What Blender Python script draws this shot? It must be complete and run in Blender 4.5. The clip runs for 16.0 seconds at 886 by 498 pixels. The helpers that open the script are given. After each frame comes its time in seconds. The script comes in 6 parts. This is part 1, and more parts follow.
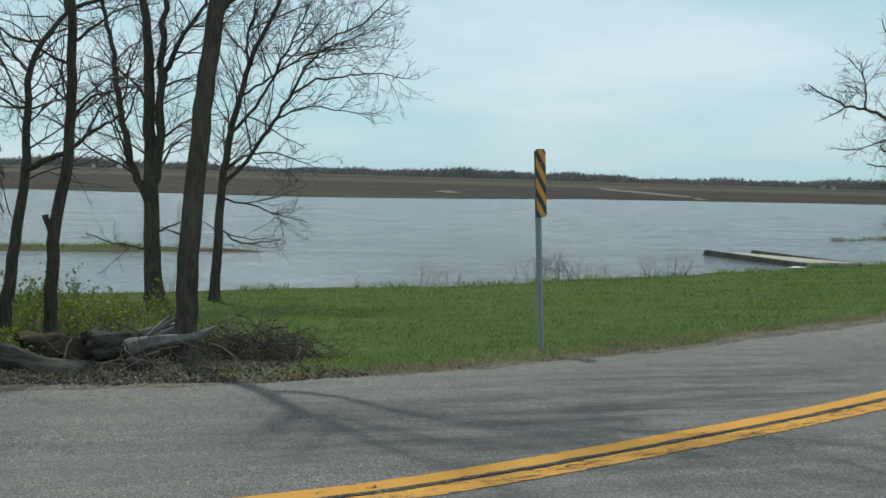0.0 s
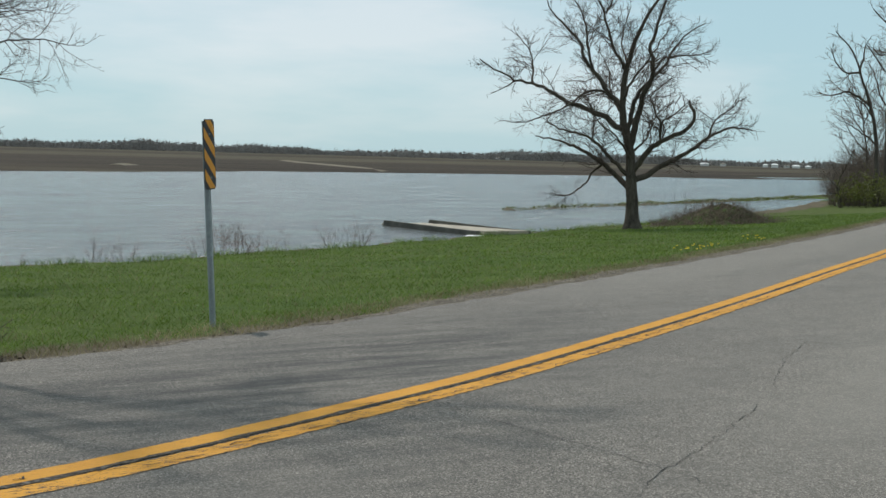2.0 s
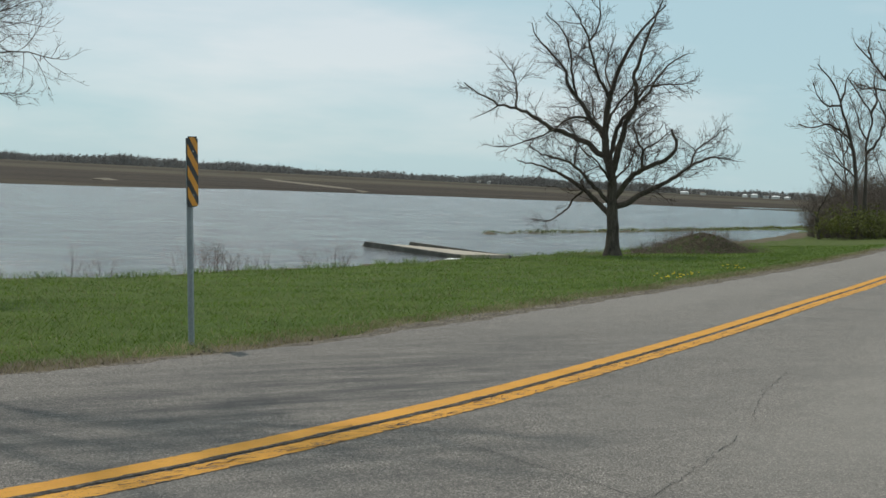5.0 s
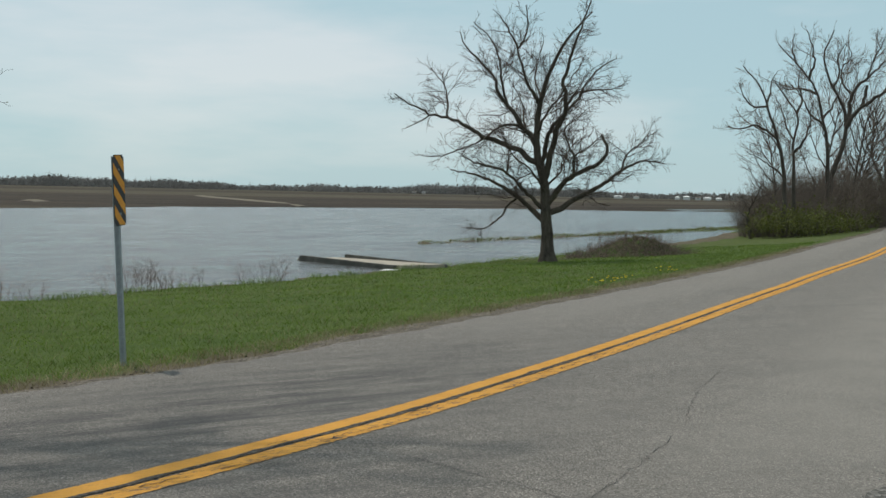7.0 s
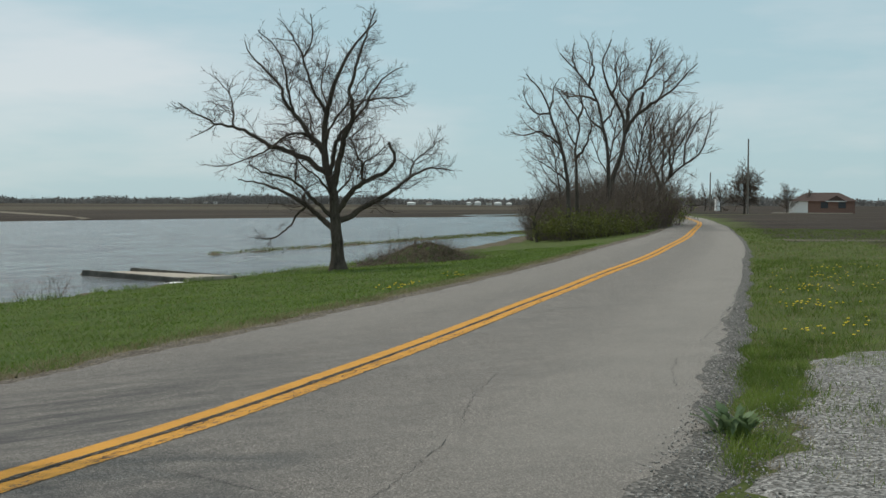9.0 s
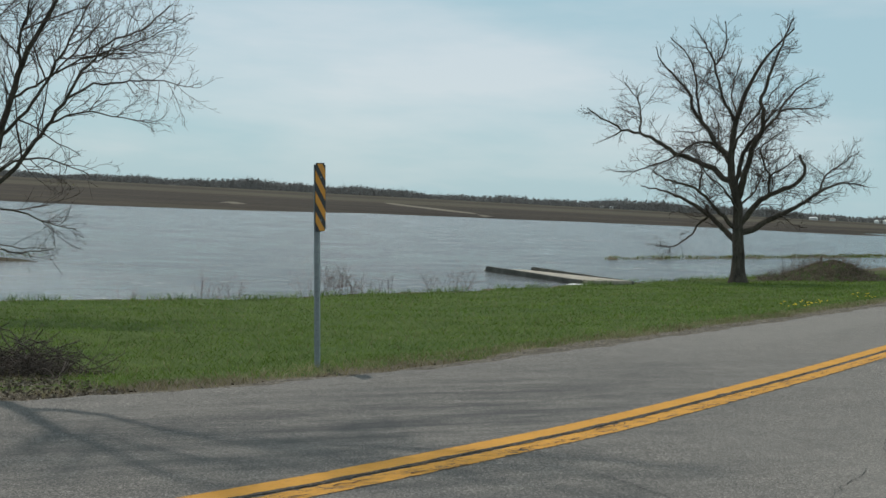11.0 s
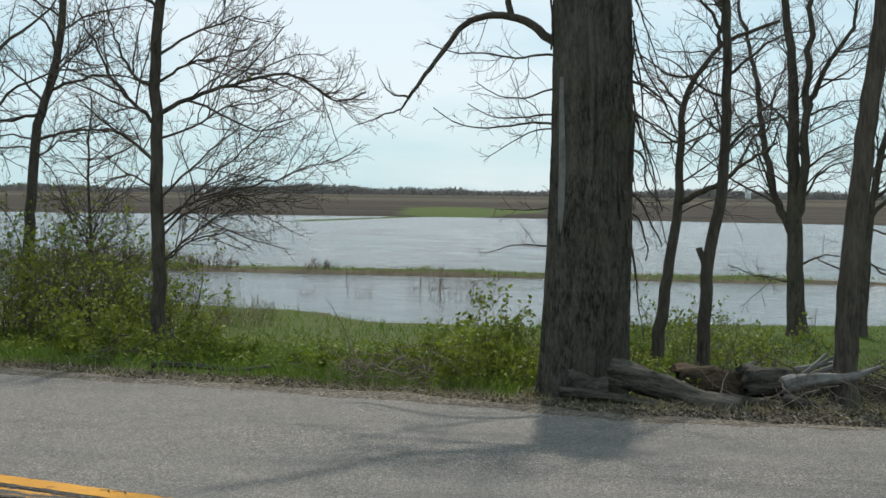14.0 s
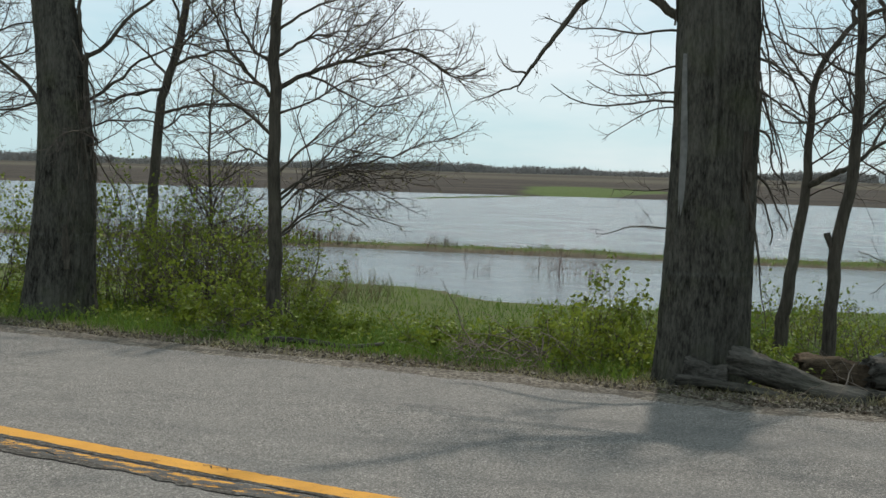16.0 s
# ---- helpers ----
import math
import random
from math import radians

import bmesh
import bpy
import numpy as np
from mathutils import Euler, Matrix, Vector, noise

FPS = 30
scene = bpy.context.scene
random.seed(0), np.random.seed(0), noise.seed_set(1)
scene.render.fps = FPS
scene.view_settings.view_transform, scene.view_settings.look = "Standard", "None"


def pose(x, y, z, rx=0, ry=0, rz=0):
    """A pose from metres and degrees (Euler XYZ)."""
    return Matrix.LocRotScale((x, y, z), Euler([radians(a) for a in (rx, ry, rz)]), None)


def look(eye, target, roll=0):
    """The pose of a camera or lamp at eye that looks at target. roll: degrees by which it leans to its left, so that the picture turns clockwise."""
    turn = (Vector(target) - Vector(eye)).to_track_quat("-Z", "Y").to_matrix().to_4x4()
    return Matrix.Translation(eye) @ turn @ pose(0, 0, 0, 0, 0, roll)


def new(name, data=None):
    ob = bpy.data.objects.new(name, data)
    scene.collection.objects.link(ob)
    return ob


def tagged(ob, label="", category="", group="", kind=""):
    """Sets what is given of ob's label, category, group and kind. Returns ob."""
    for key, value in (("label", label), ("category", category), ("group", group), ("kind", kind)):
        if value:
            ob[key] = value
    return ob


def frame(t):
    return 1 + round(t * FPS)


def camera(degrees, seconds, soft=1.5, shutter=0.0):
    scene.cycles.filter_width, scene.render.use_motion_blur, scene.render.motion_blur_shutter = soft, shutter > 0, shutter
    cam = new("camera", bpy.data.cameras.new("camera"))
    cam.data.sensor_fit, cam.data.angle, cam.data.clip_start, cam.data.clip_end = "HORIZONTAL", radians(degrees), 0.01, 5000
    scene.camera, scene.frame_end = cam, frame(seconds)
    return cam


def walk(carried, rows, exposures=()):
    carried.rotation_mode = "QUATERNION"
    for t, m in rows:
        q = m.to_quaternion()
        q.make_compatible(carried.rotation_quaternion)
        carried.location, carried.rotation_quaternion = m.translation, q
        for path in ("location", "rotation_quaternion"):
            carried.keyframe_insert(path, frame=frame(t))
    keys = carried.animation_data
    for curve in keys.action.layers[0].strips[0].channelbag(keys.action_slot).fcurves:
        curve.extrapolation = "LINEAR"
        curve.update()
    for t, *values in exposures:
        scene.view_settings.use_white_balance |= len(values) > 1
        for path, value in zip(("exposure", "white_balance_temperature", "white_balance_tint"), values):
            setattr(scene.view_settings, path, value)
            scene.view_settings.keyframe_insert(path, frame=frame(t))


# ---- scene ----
# ------------------------------------------------------------------ camera
cam = camera(38.41, 16.0, 1.5)
PATH = [
    (0, (-0.059, -0.150, 1.700), (2.969, 9.319, 1.121), 1.66),
    (0.5, (0.038, -0.113, 1.696), (4.171, 8.973, 1.088), 2.20),
    (1, (0.105, -0.082, 1.691), (5.026, 8.598, 1.030), 0.93),
    (1.5, (0.118, -0.060, 1.689), (5.335, 8.440, 0.959), 2.01),
    (2, (0.122, -0.071, 1.692), (5.393, 8.395, 0.961), 1.54),
    (2.5, (0.127, -0.080, 1.691), (5.536, 8.303, 1.008), 1.67),
    (3, (0.136, -0.063, 1.688), (5.691, 8.221, 0.970), 1.35),
    (3.5, (0.125, -0.043, 1.697), (5.671, 8.252, 1.046), 2.35),
    (4, (0.114, -0.023, 1.698), (5.486, 8.393, 1.137), 2.86),
    (6.5, (0.139, -0.049, 1.699), (5.794, 8.183, 1.196), 1.92),
    (7, (0.163, -0.049, 1.697), (5.980, 8.073, 1.247), 1.22),
    (7.5, (0.197, -0.071, 1.699), (6.309, 7.833, 1.281), 1.47),
    (8, (0.224, -0.104, 1.707), (6.869, 7.359, 1.321), 0.68),
    (8.2, (0.237, -0.121, 1.714), (7.035, 7.203, 1.337), 0.84),
    (8.9, (0.270, -0.180, 1.710), (7.320, 6.903, 1.342), 0.17),
    (10.3, (0.126, -0.053, 1.712), (6.086, 7.968, 1.330), 2.83),
    (10.5, (0.113, -0.067, 1.713), (5.735, 8.194, 1.321), 2.98),
    (11, (0.059, -0.099, 1.713), (4.636, 8.783, 1.306), 3.08),
    (11.5, (0.026, -0.074, 1.706), (3.330, 9.357, 1.328), 2.78),
    (12, (-0.008, -0.012, 1.703), (2.205, 9.728, 1.215), 2.88),
    (12.5, (-0.092, 0.015, 1.704), (1.139, 9.926, 1.204), 1.84),
    (13, (-0.222, 0.004, 1.696), (-0.210, 9.991, 1.194), 0.71),
    (13.5, (-0.288, -0.001, 1.703), (-1.238, 9.943, 1.251), 1.50),
    (14, (-0.297, 0.118, 1.706), (-2.036, 9.956, 1.267), 0.66),
    (14.5, (-0.295, 0.283, 1.709), (-2.683, 9.985, 1.287), 1.37),
    (15, (-0.308, 0.320, 1.697), (-2.978, 9.944, 1.192), 1.72),
    (15.5, (-0.309, 0.321, 1.701), (-3.141, 9.899, 1.202), 0.82),
    (16, (-0.272, 0.343, 1.703), (-2.941, 9.960, 1.078), 1.51),
]

walk(cam, [(t, look(eye, target, roll)) for t, eye, target, roll in PATH],
     [(0, -0.03, 6150, 4), (1.2, -0.05, 6300, 7), (2.5, -0.03, 6500, 10), (8.2, -0.16, 6600, 10), (10.4, -0.17, 6500, 10), (11, -0.2, 6400, 9), (11.6, -0.18, 6350, 6),
      (12.2, 0.05, 6400, 8), (13.2, 0.29, 6500, 10), (14.5, 0.15, 6450, 10), (16, 0.15, 6500, 10)])

# ------------------------------------------------------------------ world, sun
SUN_EL, SUN_AZ = 57.0, -3.5          # degrees above the horizon; azimuth from +y towards +x
world = bpy.data.worlds.new("hazy_sky")
scene.world = world
world.use_nodes = True
wn, wl = world.node_tree.nodes, world.node_tree.links
wn.clear()
w_out = wn.new("ShaderNodeOutputWorld")
w_bg = wn.new("ShaderNodeBackground")
w_sky = wn.new("ShaderNodeTexSky")
w_sky.sky_type = "NISHITA"
w_sky.sun_disc = False
w_sky.sun_elevation = radians(SUN_EL)
w_sky.sun_rotation = radians(SUN_AZ)
w_sky.air_density, w_sky.dust_density, w_sky.ozone_density = 1.0, 0.5, 2.0
w_co = wn.new("ShaderNodeTexCoord")
w_map = wn.new("ShaderNodeMapping")
w_map.inputs["Scale"].default_value = (1.1, 1.1, 5.0)
w_noise = wn.new("ShaderNodeTexNoise")
w_noise.inputs["Scale"].default_value = 1.7
w_noise.inputs["Detail"].default_value = 6.0
w_noise.inputs["Roughness"].default_value = 0.55
w_ramp = wn.new("ShaderNodeValToRGB")      # haze between thin clouds, and the clouds
w_ramp.color_ramp.elements[0].position, w_ramp.color_ramp.elements[0].color = 0.42, (0.468, 0.675, 0.745, 1)
w_ramp.color_ramp.elements[1].position, w_ramp.color_ramp.elements[1].color = 0.63, (0.735, 0.82, 0.855, 1)
w_gain = wn.new("ShaderNodeVectorMath")
w_gain.operation = "SCALE"
w_gain.inputs["Scale"].default_value = 10.0
w_mix = wn.new("ShaderNodeMix")
w_mix.data_type = "RGBA"
w_mix.inputs["Factor"].default_value = 0.84
wl.new(w_co.outputs["Generated"], w_map.inputs["Vector"])
wl.new(w_map.outputs["Vector"], w_noise.inputs["Vector"])
wl.new(w_noise.outputs["Fac"], w_ramp.inputs["Fac"])
wl.new(w_ramp.outputs["Color"], w_gain.inputs[0])
wl.new(w_gain.outputs["Vector"], w_mix.inputs["B"])
wl.new(w_sky.outputs["Color"], w_mix.inputs["A"])
wl.new(w_mix.outputs["Result"], w_bg.inputs["Color"])
w_bg.inputs["Strength"].default_value = 0.1
wl.new(w_bg.outputs["Background"], w_out.inputs["Surface"])

sun = new("sun", bpy.data.lights.new("sun", "SUN"))
sun.data.energy = 2.6
sun.data.angle = radians(1.3)
sun.data.color = (1.0, 0.95, 0.87)
sun_way = Vector((math.sin(radians(SUN_AZ)) * math.cos(radians(SUN_EL)),
                  math.cos(radians(SUN_AZ)) * math.cos(radians(SUN_EL)), math.sin(radians(SUN_EL))))
sun.matrix_world = look(sun_way * 80, (0, 0, 0))

# ------------------------------------------------------------------ materials


class Shade:
    """A small builder for node materials."""

    def __init__(self, name, rough=0.9, metal=0.0, spec=0.3):
        self.mat = bpy.data.materials.new(name)
        self.mat.use_nodes = True
        self.n, self.l = self.mat.node_tree.nodes, self.mat.node_tree.links
        self.bsdf = self.n["Principled BSDF"]
        self.bsdf.inputs["Roughness"].default_value = rough
        self.bsdf.inputs["Metallic"].default_value = metal
        self.bsdf.inputs["Specular IOR Level"].default_value = spec
        self.co = self.n.new("ShaderNodeNewGeometry").outputs["Position"]

    def local(self):
        self.co = self.n.new("ShaderNodeTexCoord").outputs["Object"]
        return self

    def noise(self, scale, detail=4.0, rough=0.6, stretch=None, dist=0.0):
        node = self.n.new("ShaderNodeTexNoise")
        node.inputs["Scale"].default_value = scale
        node.inputs["Detail"].default_value = detail
        node.inputs["Roughness"].default_value = rough
        node.inputs["Distortion"].default_value = dist
        co = self.co
        if stretch:
            m = self.n.new("ShaderNodeMapping")
            m.inputs["Scale"].default_value = stretch
            self.l.new(co, m.inputs["Vector"])
            co = m.outputs["Vector"]
        self.l.new(co, node.inputs["Vector"])
        return node.outputs["Fac"]

    def cells(self, scale, out="Distance", feature="F1"):
        node = self.n.new("ShaderNodeTexVoronoi")
        node.feature = feature
        node.inputs["Scale"].default_value = scale
        self.l.new(self.co, node.inputs["Vector"])
        return node.outputs[out]

    def span(self, fac, a, b, lo=0.0, hi=1.0):
        node = self.n.new("ShaderNodeMapRange")
        for key, v in (("From Min", a), ("From Max", b), ("To Min", lo), ("To Max", hi)):
            node.inputs[key].default_value = v
        self.l.new(fac, node.inputs["Value"])
        return node.outputs["Result"]

    def ramp(self, fac, *stops):
        node = self.n.new("ShaderNodeValToRGB")
        el = node.color_ramp.elements
        while len(el) < len(stops):
            el.new(0.5)
        for e, (at, c) in zip(el, stops):
            e.position, e.color = at, (*c, 1.0)
        self.l.new(fac, node.inputs["Fac"])
        return node.outputs["Color"]

    def mix(self, fac, a, b, mode="MIX"):
        node = self.n.new("ShaderNodeMix")
        node.data_type, node.blend_type = "RGBA", mode
        for key, v in (("Factor", fac), ("A", a), ("B", b)):
            if isinstance(v, (int, float)):
                node.inputs[key].default_value = v
            elif isinstance(v, tuple):
                node.inputs[key].default_value = (*v, 1.0)
            else:
                self.l.new(v, node.inputs[key])
        return node.outputs["Result"]

    def math(self, op, a, b=0.5):
        node = self.n.new("ShaderNodeMath")
        node.operation = op
        for i, v in enumerate((a, b)):
            if isinstance(v, (int, float)):
                node.inputs[i].default_value = v
            else:
                self.l.new(v, node.inputs[i])
        return node.outputs[0]

    def attr(self, name):
        node = self.n.new("ShaderNodeAttribute")
        node.attribute_name = name
        return node.outputs["Fac"]

    def island(self):
        return self.n.new("ShaderNodeNewGeometry").outputs["Random Per Island"]

    def chance(self):
        return self.n.new("ShaderNodeObjectInfo").outputs["Random"]

    def color(self, c):
        if isinstance(c, tuple):
            self.bsdf.inputs["Base Color"].default_value = (*c, 1.0)
        else:
            self.l.new(c, self.bsdf.inputs["Base Color"])
        return self

    def rough(self, c):
        self.l.new(c, self.bsdf.inputs["Roughness"])
        return self

    def bump(self, height, strength=0.5, distance=0.01):
        node = self.n.new("ShaderNodeBump")
        node.inputs["Strength"].default_value = strength
        node.inputs["Distance"].default_value = distance
        self.l.new(height, node.inputs["Height"])
        self.l.new(node.outputs["Normal"], self.bsdf.inputs["Normal"])
        return self


def make_bark(name, dark, light, green=0.0, grain=9.0, run=(1, 1, 0.2)):
    s = Shade(name, 0.95, spec=0.1).local()
    g = s.math("ADD", s.math("MULTIPLY", s.noise(grain, 5, 0.65, run), 0.5), s.math("MULTIPLY", s.noise(grain * 3.2, 4, 0.65, run), 0.5))
    patch = s.noise(1.6, 3, 0.5)
    c = s.ramp(g, (0.38, dark), (0.60, light))
    c = s.mix(s.span(patch, 0.42, 0.75, 0.0, 0.45), c, tuple(v * 1.5 for v in light))
    if green:
        c = s.mix(s.span(s.noise(2.3, 4), 0.5, 0.75, 0.0, green), c, (0.11, 0.12, 0.05))
    s.color(c).bump(g, 1.0, 0.035)
    return s.mat


def make_leaf(name, a, b, rough=0.55):
    s = Shade(name, rough, spec=0.25)
    c = s.mix(s.island(), a, b)
    c = s.mix(s.span(s.noise(1.7, 4, 0.65), 0.40, 0.64, 0.0, 0.7), c, tuple(v * 0.55 for v in a))
    c = s.mix(s.span(s.noise(0.7, 4, 0.6, (1, 1.6, 1)), 0.50, 0.68, 0.0, 0.55), c, tuple(v * 1.35 for v in b))
    s.color(c)
    tr = s.n.new("ShaderNodeBsdfTranslucent")
    mx = s.n.new("ShaderNodeMixShader")
    mx.inputs["Fac"].default_value = 0.35
    s.l.new(c, tr.inputs["Color"])
    s.l.new(s.bsdf.outputs["BSDF"], mx.inputs[1])
    s.l.new(tr.outputs["BSDF"], mx.inputs[2])
    s.l.new(mx.outputs["Shader"], s.n["Material Output"].inputs["Surface"])
    return s.mat


def make_plain(name, c, rough=0.7, metal=0.0, var=0.25, scale=6.0, spec=0.3):
    s = Shade(name, rough, metal, spec).local()
    f = s.noise(scale, 5, 0.6)
    s.color(s.ramp(f, (0.3, tuple(v * (1 - var) for v in c)), (0.7, tuple(min(1, v * (1 + var)) for v in c))))
    s.bump(f, 0.15, 0.01)
    return s.mat


def make_asphalt():
    s = Shade("asphalt", 0.85, spec=0.3)
    bw = s.n.new("ShaderNodeRGBToBW")
    s.l.new(s.cells(125.0, "Color"), bw.inputs["Color"])
    big = s.n.new("ShaderNodeRGBToBW")
    s.l.new(s.cells(72.0, "Color"), big.inputs["Color"])
    grit = s.noise(85, 4, 0.8)
    broad = s.noise(0.55, 4, 0.55)
    blotch = s.noise(3.2, 5, 0.65)
    streak = s.noise(1.1, 5, 0.65, (0.22, 1.6, 1))
    base = s.ramp(bw.outputs["Val"], (0.12, (0.060, 0.056, 0.050)), (0.45, (0.145, 0.135, 0.120)), (0.68, (0.225, 0.209, 0.186)), (0.90, (0.46, 0.43, 0.395)))
    c = s.mix(s.span(big.outputs["Val"], 0.74, 0.86, 0.0, 0.5), base, (0.36, 0.335, 0.30))
    c = s.mix(s.span(grit, 0.50, 0.66, 0.0, 0.62), c, (0.044, 0.042, 0.039))
    c = s.mix(s.span(broad, 0.38, 0.66, 0.0, 0.28), c, (0.20, 0.19, 0.172))
    c = s.mix(s.span(blotch, 0.48, 0.72, 0.0, 0.32), c, (0.066, 0.063, 0.058))
    c = s.mix(s.span(streak, 0.52, 0.75, 0.0, 0.40), c, (0.060, 0.058, 0.058))
    c = s.mix(s.math("MULTIPLY", s.attr("tyre"), 0.20), c, (0.185, 0.176, 0.16))
    c = s.mix(s.math("MULTIPLY", s.attr("pale"), s.span(s.noise(0.8, 4), 0.3, 0.6, 0.30, 0.55)), c, (0.27, 0.255, 0.228))
    # streaky branch shade and rougher asphalt, both painted dark into the colour
    c = s.mix(s.math("MULTIPLY", s.attr("shade_and_wear"), s.span(s.noise(1.6, 6, 0.68, (0.35, 2.0, 1)), 0.38, 0.60, 0.06, 0.85)), c, (0.044, 0.044, 0.046))
    c = s.mix(1.0, c, (1.0, 0.955, 0.93), "MULTIPLY")
    s.color(c).bump(s.math("ADD", grit, s.math("MULTIPLY", bw.outputs["Val"], 0.4)), 0.8, 0.008)
    return s.mat


def make_paint():
    """Road paint, worn through to the stone where the attribute says so, with fine cracks."""
    s = Shade("yellow_road_paint", 0.75, spec=0.25)
    wear = s.noise(11, 6, 0.78, (0.55, 1.5, 1))
    fine = s.noise(95, 3, 0.7)
    c = s.ramp(s.noise(3.0, 5, 0.65), (0.3, (0.50, 0.225, 0.022)), (0.7, (0.60, 0.285, 0.034)))
    c = s.mix(s.span(fine, 0.56, 0.72, 0.0, 0.55), c, (0.26, 0.15, 0.05))
    bare = s.ramp(fine, (0.35, (0.030, 0.026, 0.023)), (0.6, (0.085, 0.076, 0.066)), (0.75, (0.19, 0.175, 0.155)))
    gone = s.math("ADD", s.math("ADD", wear, s.math("MULTIPLY", fine, 0.18)), s.attr("gone"))
    c = s.mix(s.span(gone, 0.75, 0.80), c, bare)
    split = s.noise(7.5, 4, 0.7, (0.45, 1.9, 1), 1.2)
    open_crack = s.math("MULTIPLY", s.span(s.math("ABSOLUTE", s.math("SUBTRACT", split, 0.5)), 0.010, 0.020, 1.0, 0.0), s.attr("cracked"))
    c = s.mix(s.math("MULTIPLY", open_crack, s.span(wear, 0.44, 0.52)), c, (0.034, 0.030, 0.027))
    s.color(c).bump(s.math("ADD", fine, wear), 0.5, 0.005)
    return s.mat


def make_seam():
    s = Shade("worn_seam", 0.95, spec=0.15)
    f = s.noise(28, 5, 0.75)
    c = s.ramp(f, (0.36, (0.028, 0.023, 0.019)), (0.52, (0.070, 0.060, 0.050)), (0.64, (0.19, 0.172, 0.15)))
    s.color(c).bump(f, 0.8, 0.008)
    return s.mat


def make_water():
    s = Shade("flood_water", 0.14, spec=0.5)
    big = s.noise(0.5, 6, 0.7, (0.6, 1.4, 1), 0.6)
    s.color(s.ramp(big, (0.38, (0.052, 0.051, 0.049)), (0.62, (0.088, 0.085, 0.082))))
    ripple = s.noise(4.2, 5, 0.7, (0.7, 1.4, 1), 0.6)
    chop = s.noise(1.5, 5, 0.68, (0.6, 1.5, 1), 0.8)
    swell = s.noise(0.32, 3, 0.5, (0.4, 1.3, 1), 0.4)
    h = s.math("ADD", s.math("ADD", s.math("MULTIPLY", ripple, 0.17), s.math("MULTIPLY", chop, 0.34)), s.math("MULTIPLY", swell, 0.5))
    h = s.math("MULTIPLY", h, s.attr("open_water"))
    s.bump(h, 1.0, 0.6)
    s.rough(s.span(s.noise(0.45, 6, 0.75, (0.55, 1.6, 1), 0.8), 0.38, 0.64, 0.10, 0.28))
    return s.mat


def make_ground():
    """Turf, mud and ploughed field on one sheet; the attributes say where each of them lies."""
    s = Shade("earth_and_turf", 0.95, spec=0.1)
    fine = s.noise(9, 6, 0.7)
    clump = s.noise(1.3, 5, 0.65)
    broad = s.noise(0.22, 4, 0.55)
    turf = s.ramp(fine, (0.28, (0.040, 0.062, 0.013)), (0.72, (0.090, 0.122, 0.030)))
    turf = s.mix(s.span(clump, 0.48, 0.74, 0.0, 0.45), turf, (0.115, 0.15, 0.04))
    turf = s.mix(s.span(broad, 0.50, 0.70, 0.0, 0.55), turf, (0.048, 0.085, 0.016))
    weedy = s.ramp(s.noise(2.6, 5, 0.65), (0.32, (0.046, 0.072, 0.016)), (0.54, (0.092, 0.098, 0.036)), (0.72, (0.072, 0.112, 0.024)))
    turf = s.mix(s.attr("rough"), turf, weedy)
    mud = s.ramp(clump, (0.3, (0.075, 0.06, 0.042)), (0.7, (0.15, 0.125, 0.085)))
    c = s.mix(s.span(s.math("ADD", s.attr("mud"), s.math("MULTIPLY", fine, 0.4)), 0.5, 0.8), turf, mud)
    row = s.noise(0.05, 5, 0.6, (0.35, 2.2, 1))
    clod = s.noise(0.8, 5, 0.7)
    soil = s.ramp(row, (0.36, (0.034, 0.026, 0.020)), (0.52, (0.050, 0.038, 0.029)), (0.70, (0.085, 0.070, 0.046)))
    soil = s.mix(s.span(clod, 0.45, 0.75, 0.0, 0.45), soil, (0.026, 0.020, 0.016))
    soil = s.mix(s.attr("stubble"), soil, s.ramp(row, (0.35, (0.058, 0.048, 0.032)), (0.65, (0.105, 0.090, 0.060))))
    c = s.mix(s.attr("field"), c, soil)
    s.color(c).bump(s.math("ADD", fine, clump), 0.7, 0.05)
    return s.mat


def make_gravel(name, a, b, c3):
    s = Shade(name, 0.92, spec=0.15)
    cell = s.cells(38.0, "Color")
    bw = s.n.new("ShaderNodeRGBToBW")
    s.l.new(cell, bw.inputs["Color"])
    c = s.ramp(bw.outputs["Val"], (0.2, a), (0.55, b), (0.9, c3))
    patch = s.noise(2.2, 5, 0.65)
    c = s.mix(s.span(patch, 0.45, 0.7, 0.0, 0.7), c, a)
    s.color(c).bump(s.cells(38.0), 0.9, 0.02)
    return s.mat


def make_litter():
    s = Shade("dead_leaf_litter", 0.95, spec=0.1)
    c = s.ramp(s.island(), (0.0, (0.085, 0.066, 0.05)), (0.6, (0.17, 0.136, 0.105)), (1.0, (0.31, 0.265, 0.215)))
    s.color(c)
    return s.mat


M_ASPHALT = make_asphalt()
M_PAINT = make_paint()
M_SEAM = make_seam()
M_WATER = make_water()
M_GROUND = make_ground()
M_SHOULDER = make_gravel("leaf_strewn_shoulder", (0.074, 0.060, 0.046), (0.138, 0.114, 0.088), (0.27, 0.235, 0.195))
M_CRUMB = make_gravel("crumbled_asphalt", (0.075, 0.070, 0.063), (0.125, 0.116, 0.104), (0.29, 0.27, 0.245))
M_GRAVEL = make_gravel("grey_gravel", (0.10, 0.094, 0.084), (0.22, 0.21, 0.195), (0.46, 0.44, 0.41))
M_STONE = Shade("pale_stone_chips", 0.9)
M_STONE.color(M_STONE.ramp(M_STONE.island(), (0.0, (0.10, 0.094, 0.086)), (0.6, (0.21, 0.20, 0.185)), (1.0, (0.44, 0.42, 0.39))))
M_STONE = M_STONE.mat
M_LITTER = make_litter()
M_CRACK = make_plain("crack_filler", (0.035, 0.034, 0.033), 0.9)
